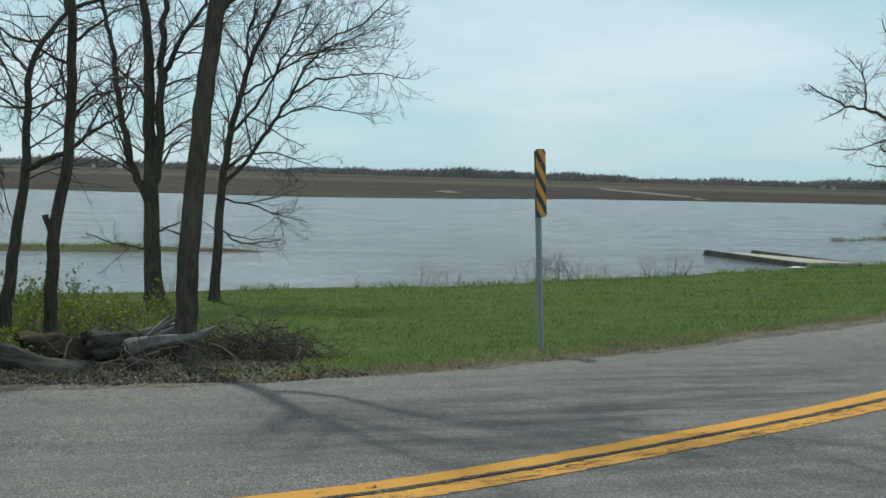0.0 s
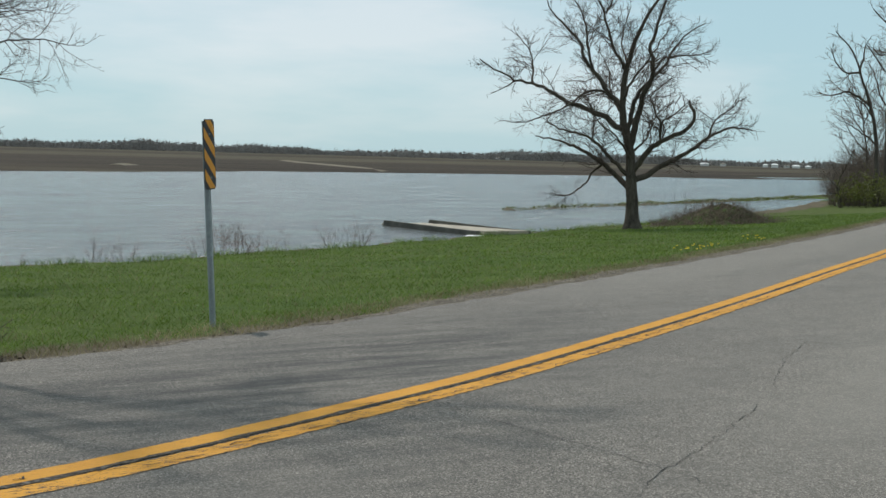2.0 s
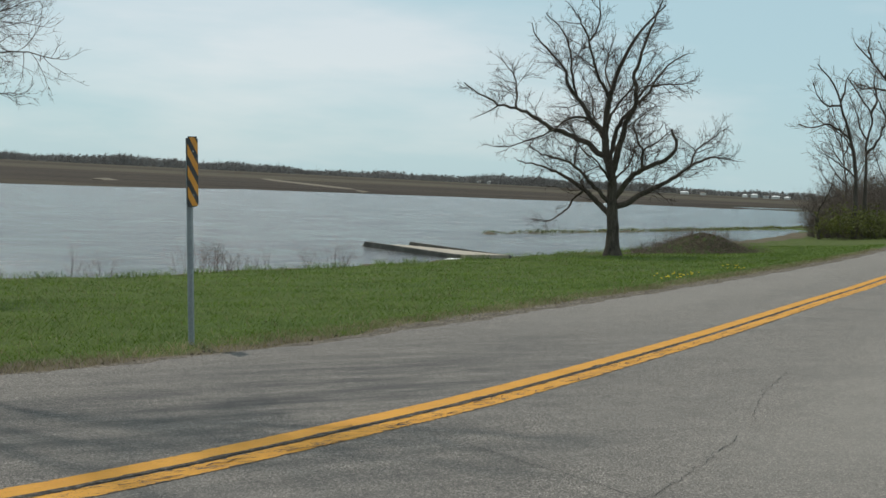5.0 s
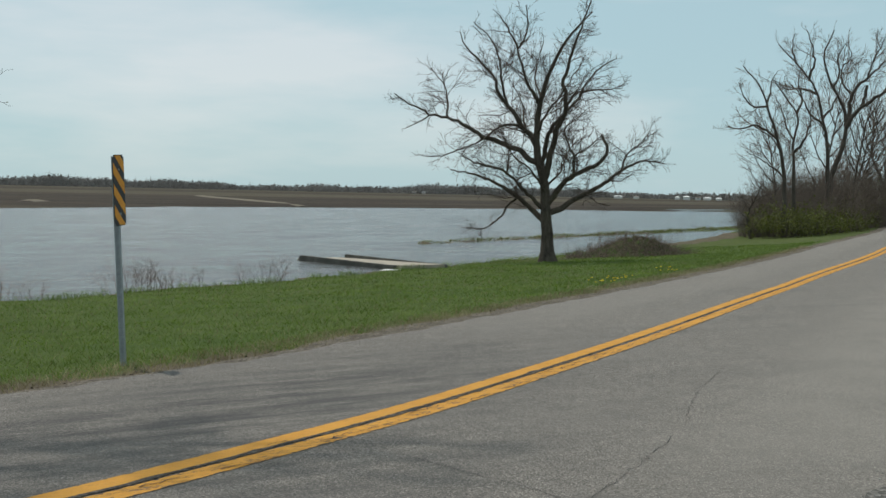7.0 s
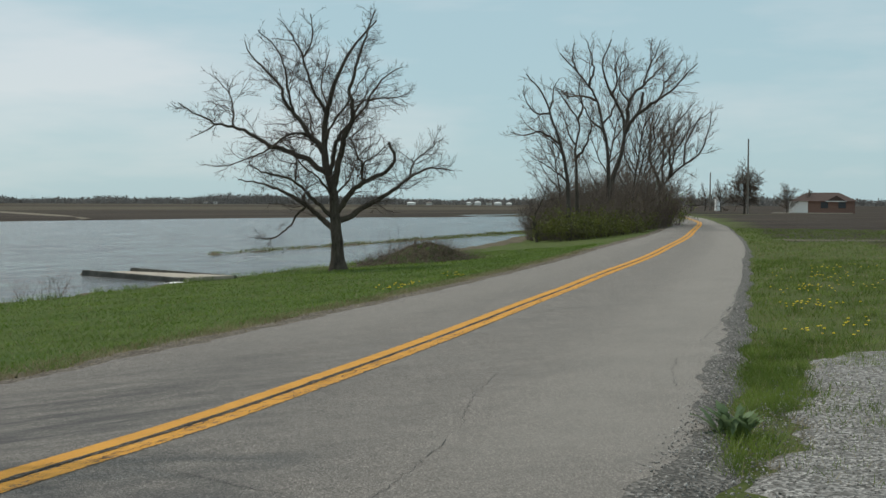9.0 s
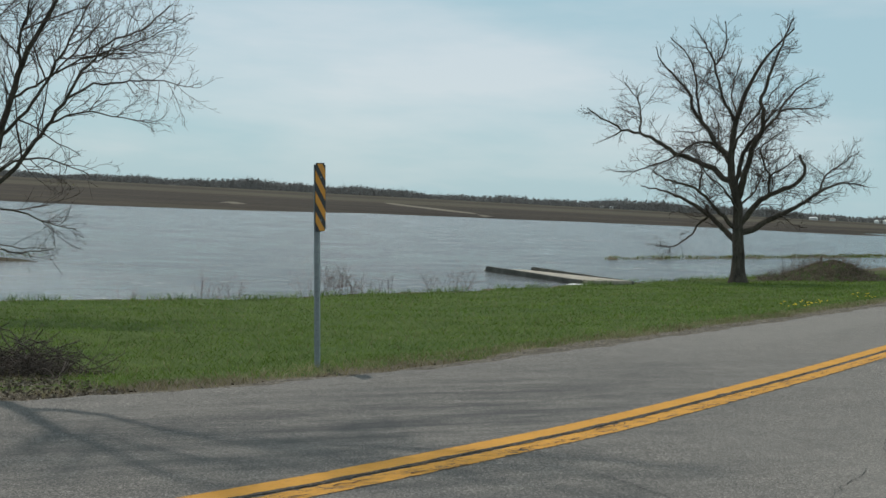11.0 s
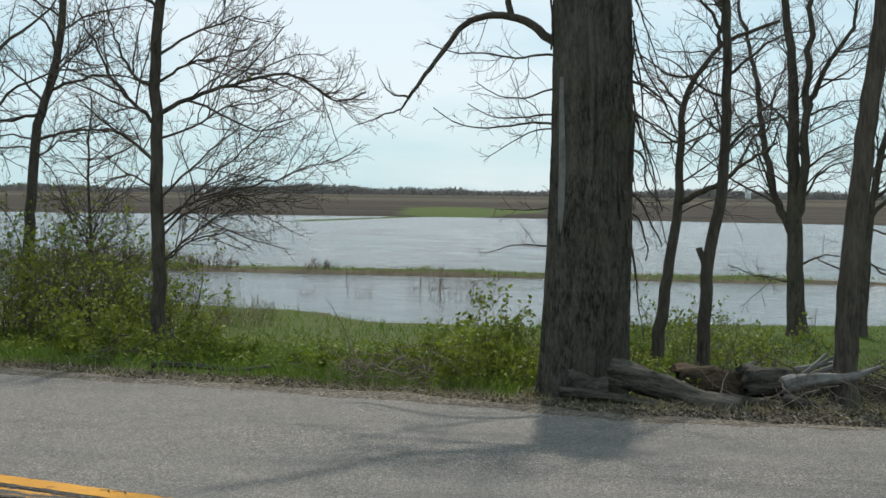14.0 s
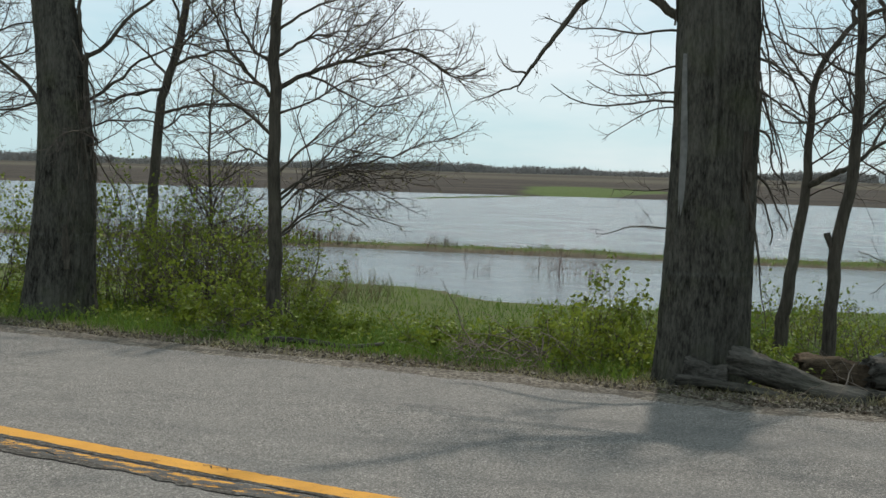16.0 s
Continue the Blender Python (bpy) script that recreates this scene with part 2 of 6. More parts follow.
M_BARK_OLD = make_bark("furrowed_grey_bark", (0.013, 0.011, 0.009), (0.102, 0.092, 0.076), 0.28, 15.0, (1, 1, 0.3))
M_BARK = make_bark("dark_bark", (0.035, 0.028, 0.023), (0.105, 0.088, 0.070), 0.15, 12.0)
M_BARK_FAR = make_bark("grey_brown_bark", (0.045, 0.037, 0.031), (0.10, 0.085, 0.07))
M_THICKET = make_plain("thicket_twigs", (0.155, 0.122, 0.098), 0.9, var=0.4, scale=1.0)
M_TWIG = make_plain("twig_bark", (0.085, 0.066, 0.055), 0.9, var=0.4)
M_TWIG_PALE = make_plain("pale_twig_bark", (0.16, 0.125, 0.10), 0.9, var=0.4)
M_SCAR = make_plain("weathered_bare_wood", (0.17, 0.16, 0.148), 0.85, var=0.35, scale=9)
M_LOG = make_bark("weathered_grey_log", (0.014, 0.012, 0.010), (0.118, 0.104, 0.088), 0.1, 14.0, (0.16, 1, 1))
M_ROT = make_bark("rotten_brown_wood", (0.014, 0.010, 0.007), (0.115, 0.082, 0.055), 0.0, 12.0, (0.16, 1, 1))
M_LEAF = make_leaf("fresh_green_leaf", (0.128, 0.178, 0.018), (0.24, 0.275, 0.038))
M_LEAF_DULL = make_leaf("olive_leaf", (0.105, 0.118, 0.024), (0.165, 0.178, 0.042))
M_BLADE = make_leaf("grass_blade", (0.080, 0.150, 0.016), (0.172, 0.242, 0.038))
M_BLADE_DULL = make_leaf("dull_grass_blade", (0.098, 0.160, 0.024), (0.185, 0.238, 0.050))
M_BLADE_DRY = make_leaf("dry_grass_blade", (0.20, 0.17, 0.085), (0.34, 0.29, 0.17))
M_BUD = make_leaf("opening_bud", (0.17, 0.15, 0.06), (0.27, 0.25, 0.09))
M_DOCK = make_leaf("grey_green_leaf", (0.16, 0.24, 0.11), (0.27, 0.35, 0.18))
M_TWIG_RED = make_plain("reddish_twig_bark", (0.17, 0.11, 0.09), 0.9, var=0.3)
M_REED = make_leaf("red_brown_reed", (0.15, 0.085, 0.05), (0.26, 0.165, 0.10))
M_PETAL = make_plain("yellow_petal", (0.80, 0.58, 0.02), 0.6)
M_STEEL = make_plain("galvanised_steel", (0.30, 0.33, 0.34), 0.6, 0.25, 0.2, 30)
M_PANEL_Y = make_plain("yellow_reflective_sheet", (0.66, 0.27, 0.02), 0.5, 0.0, 0.12, 12)
M_PANEL_K = make_plain("black_reflective_sheet", (0.022, 0.022, 0.024), 0.5, 0.0, 0.2, 12)
M_CONCRETE = make_plain("pale_concrete", (0.36, 0.315, 0.255), 0.9, 0.0, 0.25, 3)
M_CURB = make_plain("stained_concrete_curb", (0.10, 0.095, 0.08), 0.9, 0.0, 0.4, 3)
M_FOAM = make_plain("white_foam", (0.75, 0.75, 0.73), 0.9)
M_POLE = make_plain("weathered_pole_wood", (0.20, 0.175, 0.15), 0.9, 0.0, 0.25, 2)
M_STRAW = make_plain("dry_stubble", (0.15, 0.126, 0.088), 0.95, 0.0, 0.35, 0.6)
M_ROOF = make_plain("brown_shingles", (0.075, 0.05, 0.042), 0.9)
M_BRICK = make_plain("red_brick", (0.19, 0.115, 0.09), 0.9)
M_WHITE = make_plain("white_siding", (0.72, 0.72, 0.70), 0.7, 0.0, 0.08)
M_DARK = make_plain("dark_glass", (0.05, 0.055, 0.06), 0.2)
# base colour lightened to stand in for haze over the far distance
M_FARWOOD = make_leaf("hazy_far_wood", (0.180, 0.175, 0.165), (0.230, 0.222, 0.208), 0.95)

# ------------------------------------------------------------------ mesh helpers


def mesh_of(name, verts, faces, mat, smooth=False):
    me = bpy.data.meshes.new(name)
    verts = np.asarray(verts, np.float32).reshape(-1, 3)
    if isinstance(faces, np.ndarray):
        k = faces.shape[1]
        me.vertices.add(len(verts))
        me.vertices.foreach_set("co", verts.ravel())
        me.loops.add(faces.size)
        me.loops.foreach_set("vertex_index", faces.astype(np.int32).ravel())
        me.polygons.add(len(faces))
        me.polygons.foreach_set("loop_start", np.arange(0, faces.size, k, dtype=np.int32))
        me.update(calc_edges=True)
        me.validate()
    else:
        me.from_pydata(verts.tolist(), [], [list(map(int, q)) for q in faces])
    if mat:
        me.materials.append(mat)
    if smooth:
        me.polygons.foreach_set("use_smooth", np.ones(len(me.polygons), bool))
    return me


def part(name, me, parent=None, label=""):
    ob = new(name, me)
    if parent is not None:
        ob.parent = parent
    return tagged(ob, label=label)


def bm_mesh(name, bm, mat, smooth=False):
    me = bpy.data.meshes.new(name)
    bmesh.ops.recalc_face_normals(bm, faces=bm.faces)
    bm.to_mesh(me)
    bm.free()
    me.materials.append(mat)
    if smooth:
        me.polygons.foreach_set("use_smooth", np.ones(len(me.polygons), bool))
    return me


def box_mesh(name, sx, sy, sz, mat, at=(0, 0, 0), bevel=0.0):
    """A bevelled block that stands on the given place."""
    bm = bmesh.new()
    bmesh.ops.create_cube(bm, size=1.0)
    bmesh.ops.scale(bm, vec=(sx, sy, sz), verts=bm.verts)
    bmesh.ops.translate(bm, vec=(at[0], at[1], at[2] + sz / 2), verts=bm.verts)
    if bevel:
        bmesh.ops.bevel(bm, geom=bm.edges[:], offset=bevel, segments=2, affect="EDGES")
    return bm_mesh(name, bm, mat)


def thing(name, at, label, category, group="", kind="", turn=0.0):
    ob = new(name)
    ob.empty_display_size = 0.2
    ob.matrix_basis = pose(*at, 0, 0, turn)
    return tagged(ob, label, category, group, kind)


def tube_arrays(groups):
    """Tapered tubes from groups of (points m x n x 3, radii m x n, sides). Returns vertices and quads."""
    vs, fs, base = [], [], 0
    for p, r, k in groups:
        m, n = r.shape
        t = np.gradient(p, axis=1)
        t /= np.linalg.norm(t, axis=2, keepdims=True) + 1e-9
        mean = t.mean(1)
        ref = np.where((np.abs(mean[:, 2:3]) > 0.6), np.array([[1.0, 0.13, 0.0]]), np.array([[0.0, 0.0, 1.0]]))
        u = np.cross(np.repeat(ref[:, None, :], n, 1), t)
        u /= np.linalg.norm(u, axis=2, keepdims=True) + 1e-9
        w = np.cross(t, u)
        a = np.arange(k) * 2 * math.pi / k
        ring = (u[:, :, None] * np.cos(a)[None, None, :, None] + w[:, :, None] * np.sin(a)[None, None, :, None])
        v = p[:, :, None] + ring * r[:, :, None, None]
        i = np.arange(n - 1)[:, None] * k
        j = np.arange(k)[None, :]
        q = np.stack([i + j, i + (j + 1) % k, i + k + (j + 1) % k, i + k + j], -1).reshape(-1, 4)
        fs.append((q[None] + (np.arange(m) * n * k)[:, None, None]).reshape(-1, 4) + base)
        vs.append(v.reshape(-1, 3))
        base += m * n * k
    return np.concatenate(vs), np.concatenate(fs)


def tubes(paths):
    """The same from rows of (points, radii, sides)."""
    groups = {}
    for pts, rad, k in paths:
        groups.setdefault((len(pts), k), []).append((pts, rad))
    return tube_arrays([(np.array([a for a, _ in some], float), np.array([b for _, b in some], float), k) for (n, k), some in groups.items()])


def fan(rng, P, R, per, angle, reach, wiggle, lift, n, first, least, thin):
    """Side shoots of many branches at once: per metre, up to reach metres long, thinnest radius thin."""
    m, k, _ = P.shape
    length = np.linalg.norm(np.diff(P, axis=1), axis=2).sum(1)
    count = np.maximum(1, np.round(per * length * (1 - first) * rng.uniform(0.75, 1.25, m))).astype(int)
    own = np.repeat(np.arange(m), count)
    f = first + (1 - first) * rng.uniform(0, 1, len(own)) ** 0.9
    x = np.minimum(f * (k - 1), k - 1.001)
    i = x.astype(int)
    u = (x - i)[:, None]
    p = P[own, i] * (1 - u) + P[own, i + 1] * u
    r = R[own, i] * (1 - u[:, 0]) + R[own, i + 1] * u[:, 0]
    d = P[own, i + 1] - P[own, i]
    d /= np.linalg.norm(d, axis=1, keepdims=True) + 1e-9
    side = np.cross(d, rng.normal(0, 1, d.shape))
    side /= np.linalg.norm(side, axis=1, keepdims=True) + 1e-9
    a = np.radians(angle * rng.uniform(0.6, 1.35, len(own)))[:, None]
    d = d * np.cos(a) + side * np.sin(a)
    long = np.minimum(reach, 0.62 * length[own]) * (1.16 - 0.80 * f) * rng.uniform(0.55, 1.3, len(own))
    keep = long > least
    p, d, r, long = p[keep], d[keep], r[keep], long[keep]
    out = [p]
    for _ in range(n - 1):
        d = d + rng.normal(0, wiggle, d.shape) + np.array([0, 0, lift])
        d /= np.linalg.norm(d, axis=1, keepdims=True)
        p = p + d * (long / (n - 1))[:, None]
        out.append(p)
    r0 = np.maximum(np.minimum(r * 0.65, long * 0.0115), thin)
    return np.stack(out, 1), r0[:, None] * np.linspace(1, 0.42, n)[None]


def bend_through(corners, n):
    """A smooth line of n points through the corners."""
    c = np.asarray(corners, float)
    e = np.concatenate([[2 * c[0] - c[1]], c, [2 * c[-1] - c[-2]]])
    x = np.linspace(0, len(c) - 1.0001, n)
    i = x.astype(int)
    u = (x - i)[:, None]
    a, b, g, d = e[i], e[i + 1], e[i + 2], e[i + 3]
    return 0.5 * (2 * b + (g - a) * u + (2 * a - 5 * b + 4 * g - d) * u ** 2 + (3 * b - a - 3 * g + d) * u ** 3)


class Bare:
    """A bare tree grown limb by limb. face: azimuth of the side to which a positive lean goes."""

    def __init__(self, name, at, face, seed, label, category="tree", group="", top=None):
        self.rng = np.random.default_rng(seed)
        self.top = top or thing(name, at, label, category, group)
        b = radians(face)
        self.side, self.deep = np.array([math.cos(b), math.sin(b), 0.0]), np.array([-math.sin(b), math.cos(b), 0.0])
        self.paths = []

    def limb(self, parent, place, leans, length, r, out=0.0, tip=0.25, flare=0.0, first=0.12):
        """place: share along the parent limb, or (sideways, up) for a stem; leans in degrees along the limb; out: slope away from the face."""
        rng, low = self.rng, parent is None
        if low:
            start = self.side * place[0] + np.array([0, 0, place[1]])
        else:
            pts = self.paths[parent][0]
            x = min(place * (len(pts) - 1), len(pts) - 1.001)
            i = int(x)
            start = pts[i] + (pts[i + 1] - pts[i]) * (x - i)
        step, corners = length / len(leans), [start]
        for k, a in enumerate(leans):
            drift = out * (1 + 0.5 * math.sin(1.9 * k + 7 * out)) if not low else out * math.sin(1.7 * k)
            corners.append(corners[-1] + step * (self.side * math.sin(radians(a)) + np.array([0, 0, math.cos(radians(a))]) + self.deep * drift))
        n = 4 * len(leans) + 1
        pts = bend_through(corners, n)
        pts[1:-1] += rng.normal(0, 0.03 * step, (n - 2, 3)) * (0.35 if low else 1.0)
        u = np.linspace(0, 1, n)
        rad = r * (1 - (1 - tip) * u ** (0.62 if low and tip < 0.2 else 0.85))
        if low and flare:
            rad[0] *= 1 + flare
            rad[1] *= 1 + 0.2 * flare
            pts = np.concatenate([[pts[0] - [0, 0, 0.25]], pts])
            rad = np.concatenate([[rad[0] * 1.15], rad])
        self.paths.append((pts, rad, 14 if r > 0.07 else 8, first))
        return len(self.paths) - 1

    def finish(self, levels, bark, twig, buds=0, bud_size=0.026):
        """levels: rows of (shoots per metre, angle, reach, wiggle, lift, points, sides, least length, least radius)."""
        rng = self.rng
        v, f = tubes([(p, r, k) for p, r, k, _ in self.paths])
        part("trunk", mesh_of("trunk", v, f, bark, True), self.top)
        per, angle, reach, wiggle, lift, n, k, least, thin = levels[0]
        first_p, first_r = [], []
        for p, r, _, first in self.paths:
            if first >= 1:
                continue
            p2, r2 = fan(rng, p[None], r[None], per, angle, reach, wiggle, lift, n, first, least, thin)
            first_p.append(p2)
            first_r.append(r2)
        P, R = np.concatenate(first_p), np.concatenate(first_r)
        groups = [(P, R, k)]
        for per, angle, reach, wiggle, lift, n, k, least, thin in levels[1:]:
            P, R = fan(rng, P, R, per, angle, reach, wiggle, lift, n, 0.12, least, thin)
            groups.append((P, R, k))
        if buds:
            tips = P[:, 1:].reshape(-1, 3)
            pick = tips[rng.integers(0, len(tips), buds)] + rng.normal(0, 0.006, (buds, 3))
            v, f = cards(rng, pick, bud_size, 0.4)
            tagged(part("bud_tuft", mesh_of("bud_tuft", v, f, M_BUD), self.top, "pale green opening buds"), kind="stuff")
        v, f = tube_arrays(groups)
        tagged(part("crown", mesh_of("crown", v, f, twig, True), self.top), kind="stuff")
        return self.top


def unit(v):
    return v / (np.linalg.norm(v) + 1e-9)


def shoot(rng, start, way, length, n, wiggle, lift, r0, r1):
    """One branch: a wandering path that bends up by lift."""
    pts = [np.array(start, float)]
    d = unit(np.array(way, float))
    step = length / (n - 1)
    for _ in range(n - 1):
        d = unit(d + rng.normal(0, wiggle, 3) + np.array([0, 0, lift]))
        pts.append(pts[-1] + d * step)
    return np.array(pts), np.linspace(r0, r1, n)


def off_axis(rng, d, angle, spin=None):
    a = unit(np.cross(d, (0.31, 0.22, 0.92) if abs(d[2]) < 0.9 else (1, 0, 0)))
    b = np.cross(d, a)
    s = rng.uniform(0, 2 * math.pi) if spin is None else spin
    return unit(d * math.cos(angle) + (a * math.cos(s) + b * math.sin(s)) * math.sin(angle))


def sprout(rng, path, level, spec, out):
    """Side branches of a path. spec[level]: (number, angle, length as a share, wiggle, lift, points, sides, first place)."""
    if level >= len(spec):
        return
    number, angle, share, wiggle, lift, n, k, first, least = spec[level]
    pts, rad, _ = path
    length = np.linalg.norm(np.diff(pts, axis=0), axis=1).sum()
    count = max(1, int(round(number * rng.uniform(0.75, 1.25))))
    spin0 = rng.uniform(0, 6.28)
    for c in range(count):
        f = first + (1 - first) * (c + rng.uniform(0.1, 0.9)) / count
        x = min(f * (len(pts) - 1), len(pts) - 1.001)
        i = int(x)
        p = pts[i] + (pts[i + 1] - pts[i]) * (x - i)
        r = rad[i] + (rad[i + 1] - rad[i]) * (x - i)
        d = off_axis(rng, unit(pts[i + 1] - pts[i]), radians(angle * rng.uniform(0.65, 1.3)), spin0 + c * 2.4 + rng.normal(0, 0.5))
        long = length * share * (1.15 - 0.65 * f) * rng.uniform(0.65, 1.25)
        if long < least:
            continue
        r0 = max(min(r * 0.7, long * 0.0125), 0.0021)
        q = (*shoot(rng, p, d, long, n, wiggle, lift, r0, max(r0 * 0.35, 0.0016)), k)
        out.append((level, q))
        sprout(rng, q, level + 1, spec, out)


SPEC_MID = [(9, 46, 0.42, 0.22, 0.05, 6, 5, 0.18, 0.3), (7, 44, 0.45, 0.18, 0.04, 5, 3, 0.15, 0.15), (5, 40, 0.5, 0.16, 0.03, 4, 3, 0.15, 0.08)]
SPEC_THIN = [(9, 50, 0.40, 0.22, 0.0, 6, 4, 0.12, 0.12), (6, 48, 0.42, 0.22, 0.0, 4, 3, 0.15, 0.06), (3, 45, 0.5, 0.2, 0.0, 3, 3, 0.2, 0.05)]
SPEC_FAR = [(11, 42, 0.42, 0.16, 0.06, 5, 4, 0.15, 0.4), (8, 40, 0.45, 0.16, 0.05, 4, 3, 0.12, 0.25), (4, 38, 0.55, 0.14, 0.03, 3, 3, 0.15, 0.12)]


def limb_way(lean, az):
    a, b = radians(lean), radians(az)
    return np.array([math.sin(a) * math.cos(b), math.sin(a) * math.sin(b), math.cos(a)])


def tree(name, at, seed, stems, limbs, spec, bark, twig, label, category="tree", group="", sides=12, flare=1.35, twig_scale=1.0, bend=0.15, buds=0):
    """A bare tree. stems: (foot x, y, lean, azimuth, length, radius, top radius, lift, wiggle); limbs: (stem, place along it, lean, azimuth,
    length, radius, lift). Trunk and limbs are one part, the twigs another."""
    rng = np.random.default_rng(seed)
    top = thing(name, at, label, category, group)
    wood, fine, bases = [], [], []
    for fx, fy, lean, az, length, r0, r1, lift, wig in stems:
        n = 16
        pts, rad = shoot(rng, (fx, fy, -0.25), limb_way(lean, az), length, n, wig, lift, r0, r1)
        z = np.linspace(0, 1, n)
        rad = r0 + (r1 - r0) * z ** 0.8
        rad[0] *= flare * 1.1
        rad[1] *= 1 + (flare - 1) * 0.25
        bases.append((pts, rad, sides))
        wood.append((pts, rad, sides))
    grown = []
    for which, f, lean, az, length, r, lift in limbs:
        pts, rad, _ = bases[which]
        x = min(f * (len(pts) - 1), len(pts) - 1.001)
        i = int(x)
        p = pts[i] + (pts[i + 1] - pts[i]) * (x - i)
        q = (*shoot(rng, p, limb_way(lean, az), length, 12, bend, lift, r, max(r * 0.16, 0.006)), 7)
        wood.append(q)
        grown.append(q)
    for q in grown:
        some = []
        sprout(rng, q, 0, spec, some)
        for level, b in some:
            (wood if level == 0 and b[1][0] > 0.012 else fine).append(b)
    for b in bases:
        tip = (b[0][-5:], b[1][-5:], 5)
        some = []
        sprout(rng, tip, 0, spec, some)
        fine += [q for _, q in some]
    v, f = tubes(wood)
    part("trunk", mesh_of("trunk", v, f, bark, True), top)
    if fine:
        if twig_scale != 1.0:
            fine = [(a, b * twig_scale, k) for a, b, k in fine]
        if buds:
            tips = np.concatenate([a[1:] for a, _, _ in fine])
            pick = tips[rng.integers(0, len(tips), buds)] + rng.normal(0, 0.006, (buds, 3))
            bv, bf = cards(rng, pick, 0.026, 0.4)
            tagged(part("bud_tuft", mesh_of("bud_tuft", bv, bf, M_BUD), top, "pale green opening buds"), kind="stuff")
        v, f = tubes(fine)
        tagged(part("crown", mesh_of("crown", v, f, twig, True), top), kind="stuff")
    return top, grown


def cards(rng, places, size, spread, tilt=1.0, fold=0.25):
    """Small folded leaves of four corners at the given places, with random turns."""
    p = np.asarray(places, float)
    m = len(p)
    d = rng.normal(0, 1, (m, 3))
    d[:, 2] *= tilt
    d /= np.linalg.norm(d, axis=1, keepdims=True)
    side = np.cross(d, rng.normal(0, 1, (m, 3)))
    side /= np.linalg.norm(side, axis=1, keepdims=True) + 1e-9
    up = np.cross(d, side)
    s = size * rng.uniform(1 - spread, 1 + spread, (m, 1))
    a = p
    b = p + d * s * 0.5 + side * s * 0.28 + up * s * fold * 0.4
    c = p + d * s
    e = p + d * s * 0.5 - side * s * 0.28 + up * s * fold * 0.4
    v = np.stack([a, b, c, e], 1).reshape(-1, 3)
    f = np.arange(m * 4).reshape(-1, 4)
    return v, f


def blades(rng, xyz, height, lean, width, simple=False):
    """Grass: each blade a bent sliver of two faces."""
    p = np.asarray(xyz, float)
    m = len(p)
    a = rng.uniform(0, 2 * math.pi, m)
    h = height * rng.uniform(0.5, 1.25, m)
    l = lean * rng.uniform(0.2, 1.2, m) * h
    b = rng.uniform(0, 2 * math.pi, m)
    w = np.stack([np.cos(a), np.sin(a), 0 * a], 1) * (width * rng.uniform(0.7, 1.3, m))[:, None]
    out = np.stack([np.cos(b) * l, np.sin(b) * l, 0 * b], 1)
    if simple:
        tip = p + out + np.stack([0 * h, 0 * h, h], 1)
        v = np.stack([p - w, p + w, tip + w * 0.25, tip - w * 0.25], 1).reshape(-1, 3)
        return v, np.arange(m * 4).reshape(-1, 4)
    mid = p + out * 0.4 + np.stack([0 * h, 0 * h, h * 0.6], 1)
    tip = p + out + np.stack([0 * h, 0 * h, h], 1)
    v = np.stack([p - w, p + w, mid + w * 0.7, mid - w * 0.7, tip + w * 0.12, tip - w * 0.12], 1).reshape(-1, 3)
    k = (np.arange(m) * 6)[:, None]
    f = np.concatenate([k + [[0, 1, 2, 3]], k + [[3, 2, 4, 5]]])
    return v, f

# ------------------------------------------------------------------ the lie of the land
WATER_Z = -0.75


def road_y(x):
    """The road's middle: a bend between two straights."""
    x = np.asarray(x, float)
    far = np.logaddexp(0, (x - 35) / 6) * 6
    last = 0.0014 * np.clip(x - 90, 0, 100) ** 2 + 0.28 * np.maximum(x - 190, 0)
    return 4.92 + 0.15 * x + 0.39 * np.sqrt((x - 1.0) ** 2 + 12) + 0.13 * far + last


def road_slope(x):
    return (road_y(np.asarray(x) + 0.05) - road_y(np.asarray(x) - 0.05)) / 0.1


def beside(x, y):
    """Metres from the road's middle, positive towards the water."""
    return (y - road_y(x)) / np.sqrt(1 + road_slope(x) ** 2)


SHORE = ((-200, 30), (-40, 27.5), (-14, 26.2), (-8, 25.8), (-5.2, 23.3), (-2, 23.6), (1.5, 25.2), (9, 26.7), (17.4, 30.4), (22.4, 33), (32.7, 37.9), (54, 50.5), (87, 74.5), (140, 108), (260, 190), (600, 420))
FAR_SHORE = ((-260, 110), (-74, 122), (-44, 125), (-21, 129), (24, 118), (41, 125), (62, 141), (100, 151), (123, 155), (149, 145), (200, 178), (260, 200), (600, 425))


FAR_EDGE = ((-8, 3.65), (-3, 3.8), (-0.5, 3.45), (2, 3.3), (4, 3.0), (7, 2.72), (20, 2.75), (32, 2.9), (40, 3.0), (48, 2.6), (62, 1.9), (80, 1.65), (110, 1.7))
NEAR_EDGE = ((0, 3.7), (6, 3.75), (10, 3.4), (19, 2.85), (32, 2.25), (60, 2.3), (80, 2.3), (94, 1.8))


def along(table, x):
    return np.interp(x, [a for a, _ in table], [b for _, b in table])


def smooth(a, b, x):
    t = np.clip((x - a) / (b - a), 0, 1)
    return t * t * (3 - 2 * t)


def ripple_noise(x, y, s):
    return (np.sin(x * s * 1.3 + 1.7 * np.sin(y * s * 0.9)) + np.sin(y * s * 1.7 + 2.1 * np.sin(x * s * 0.7 + 1)) + 0.6 * np.sin((x + y) * s * 3.1)) / 2.6


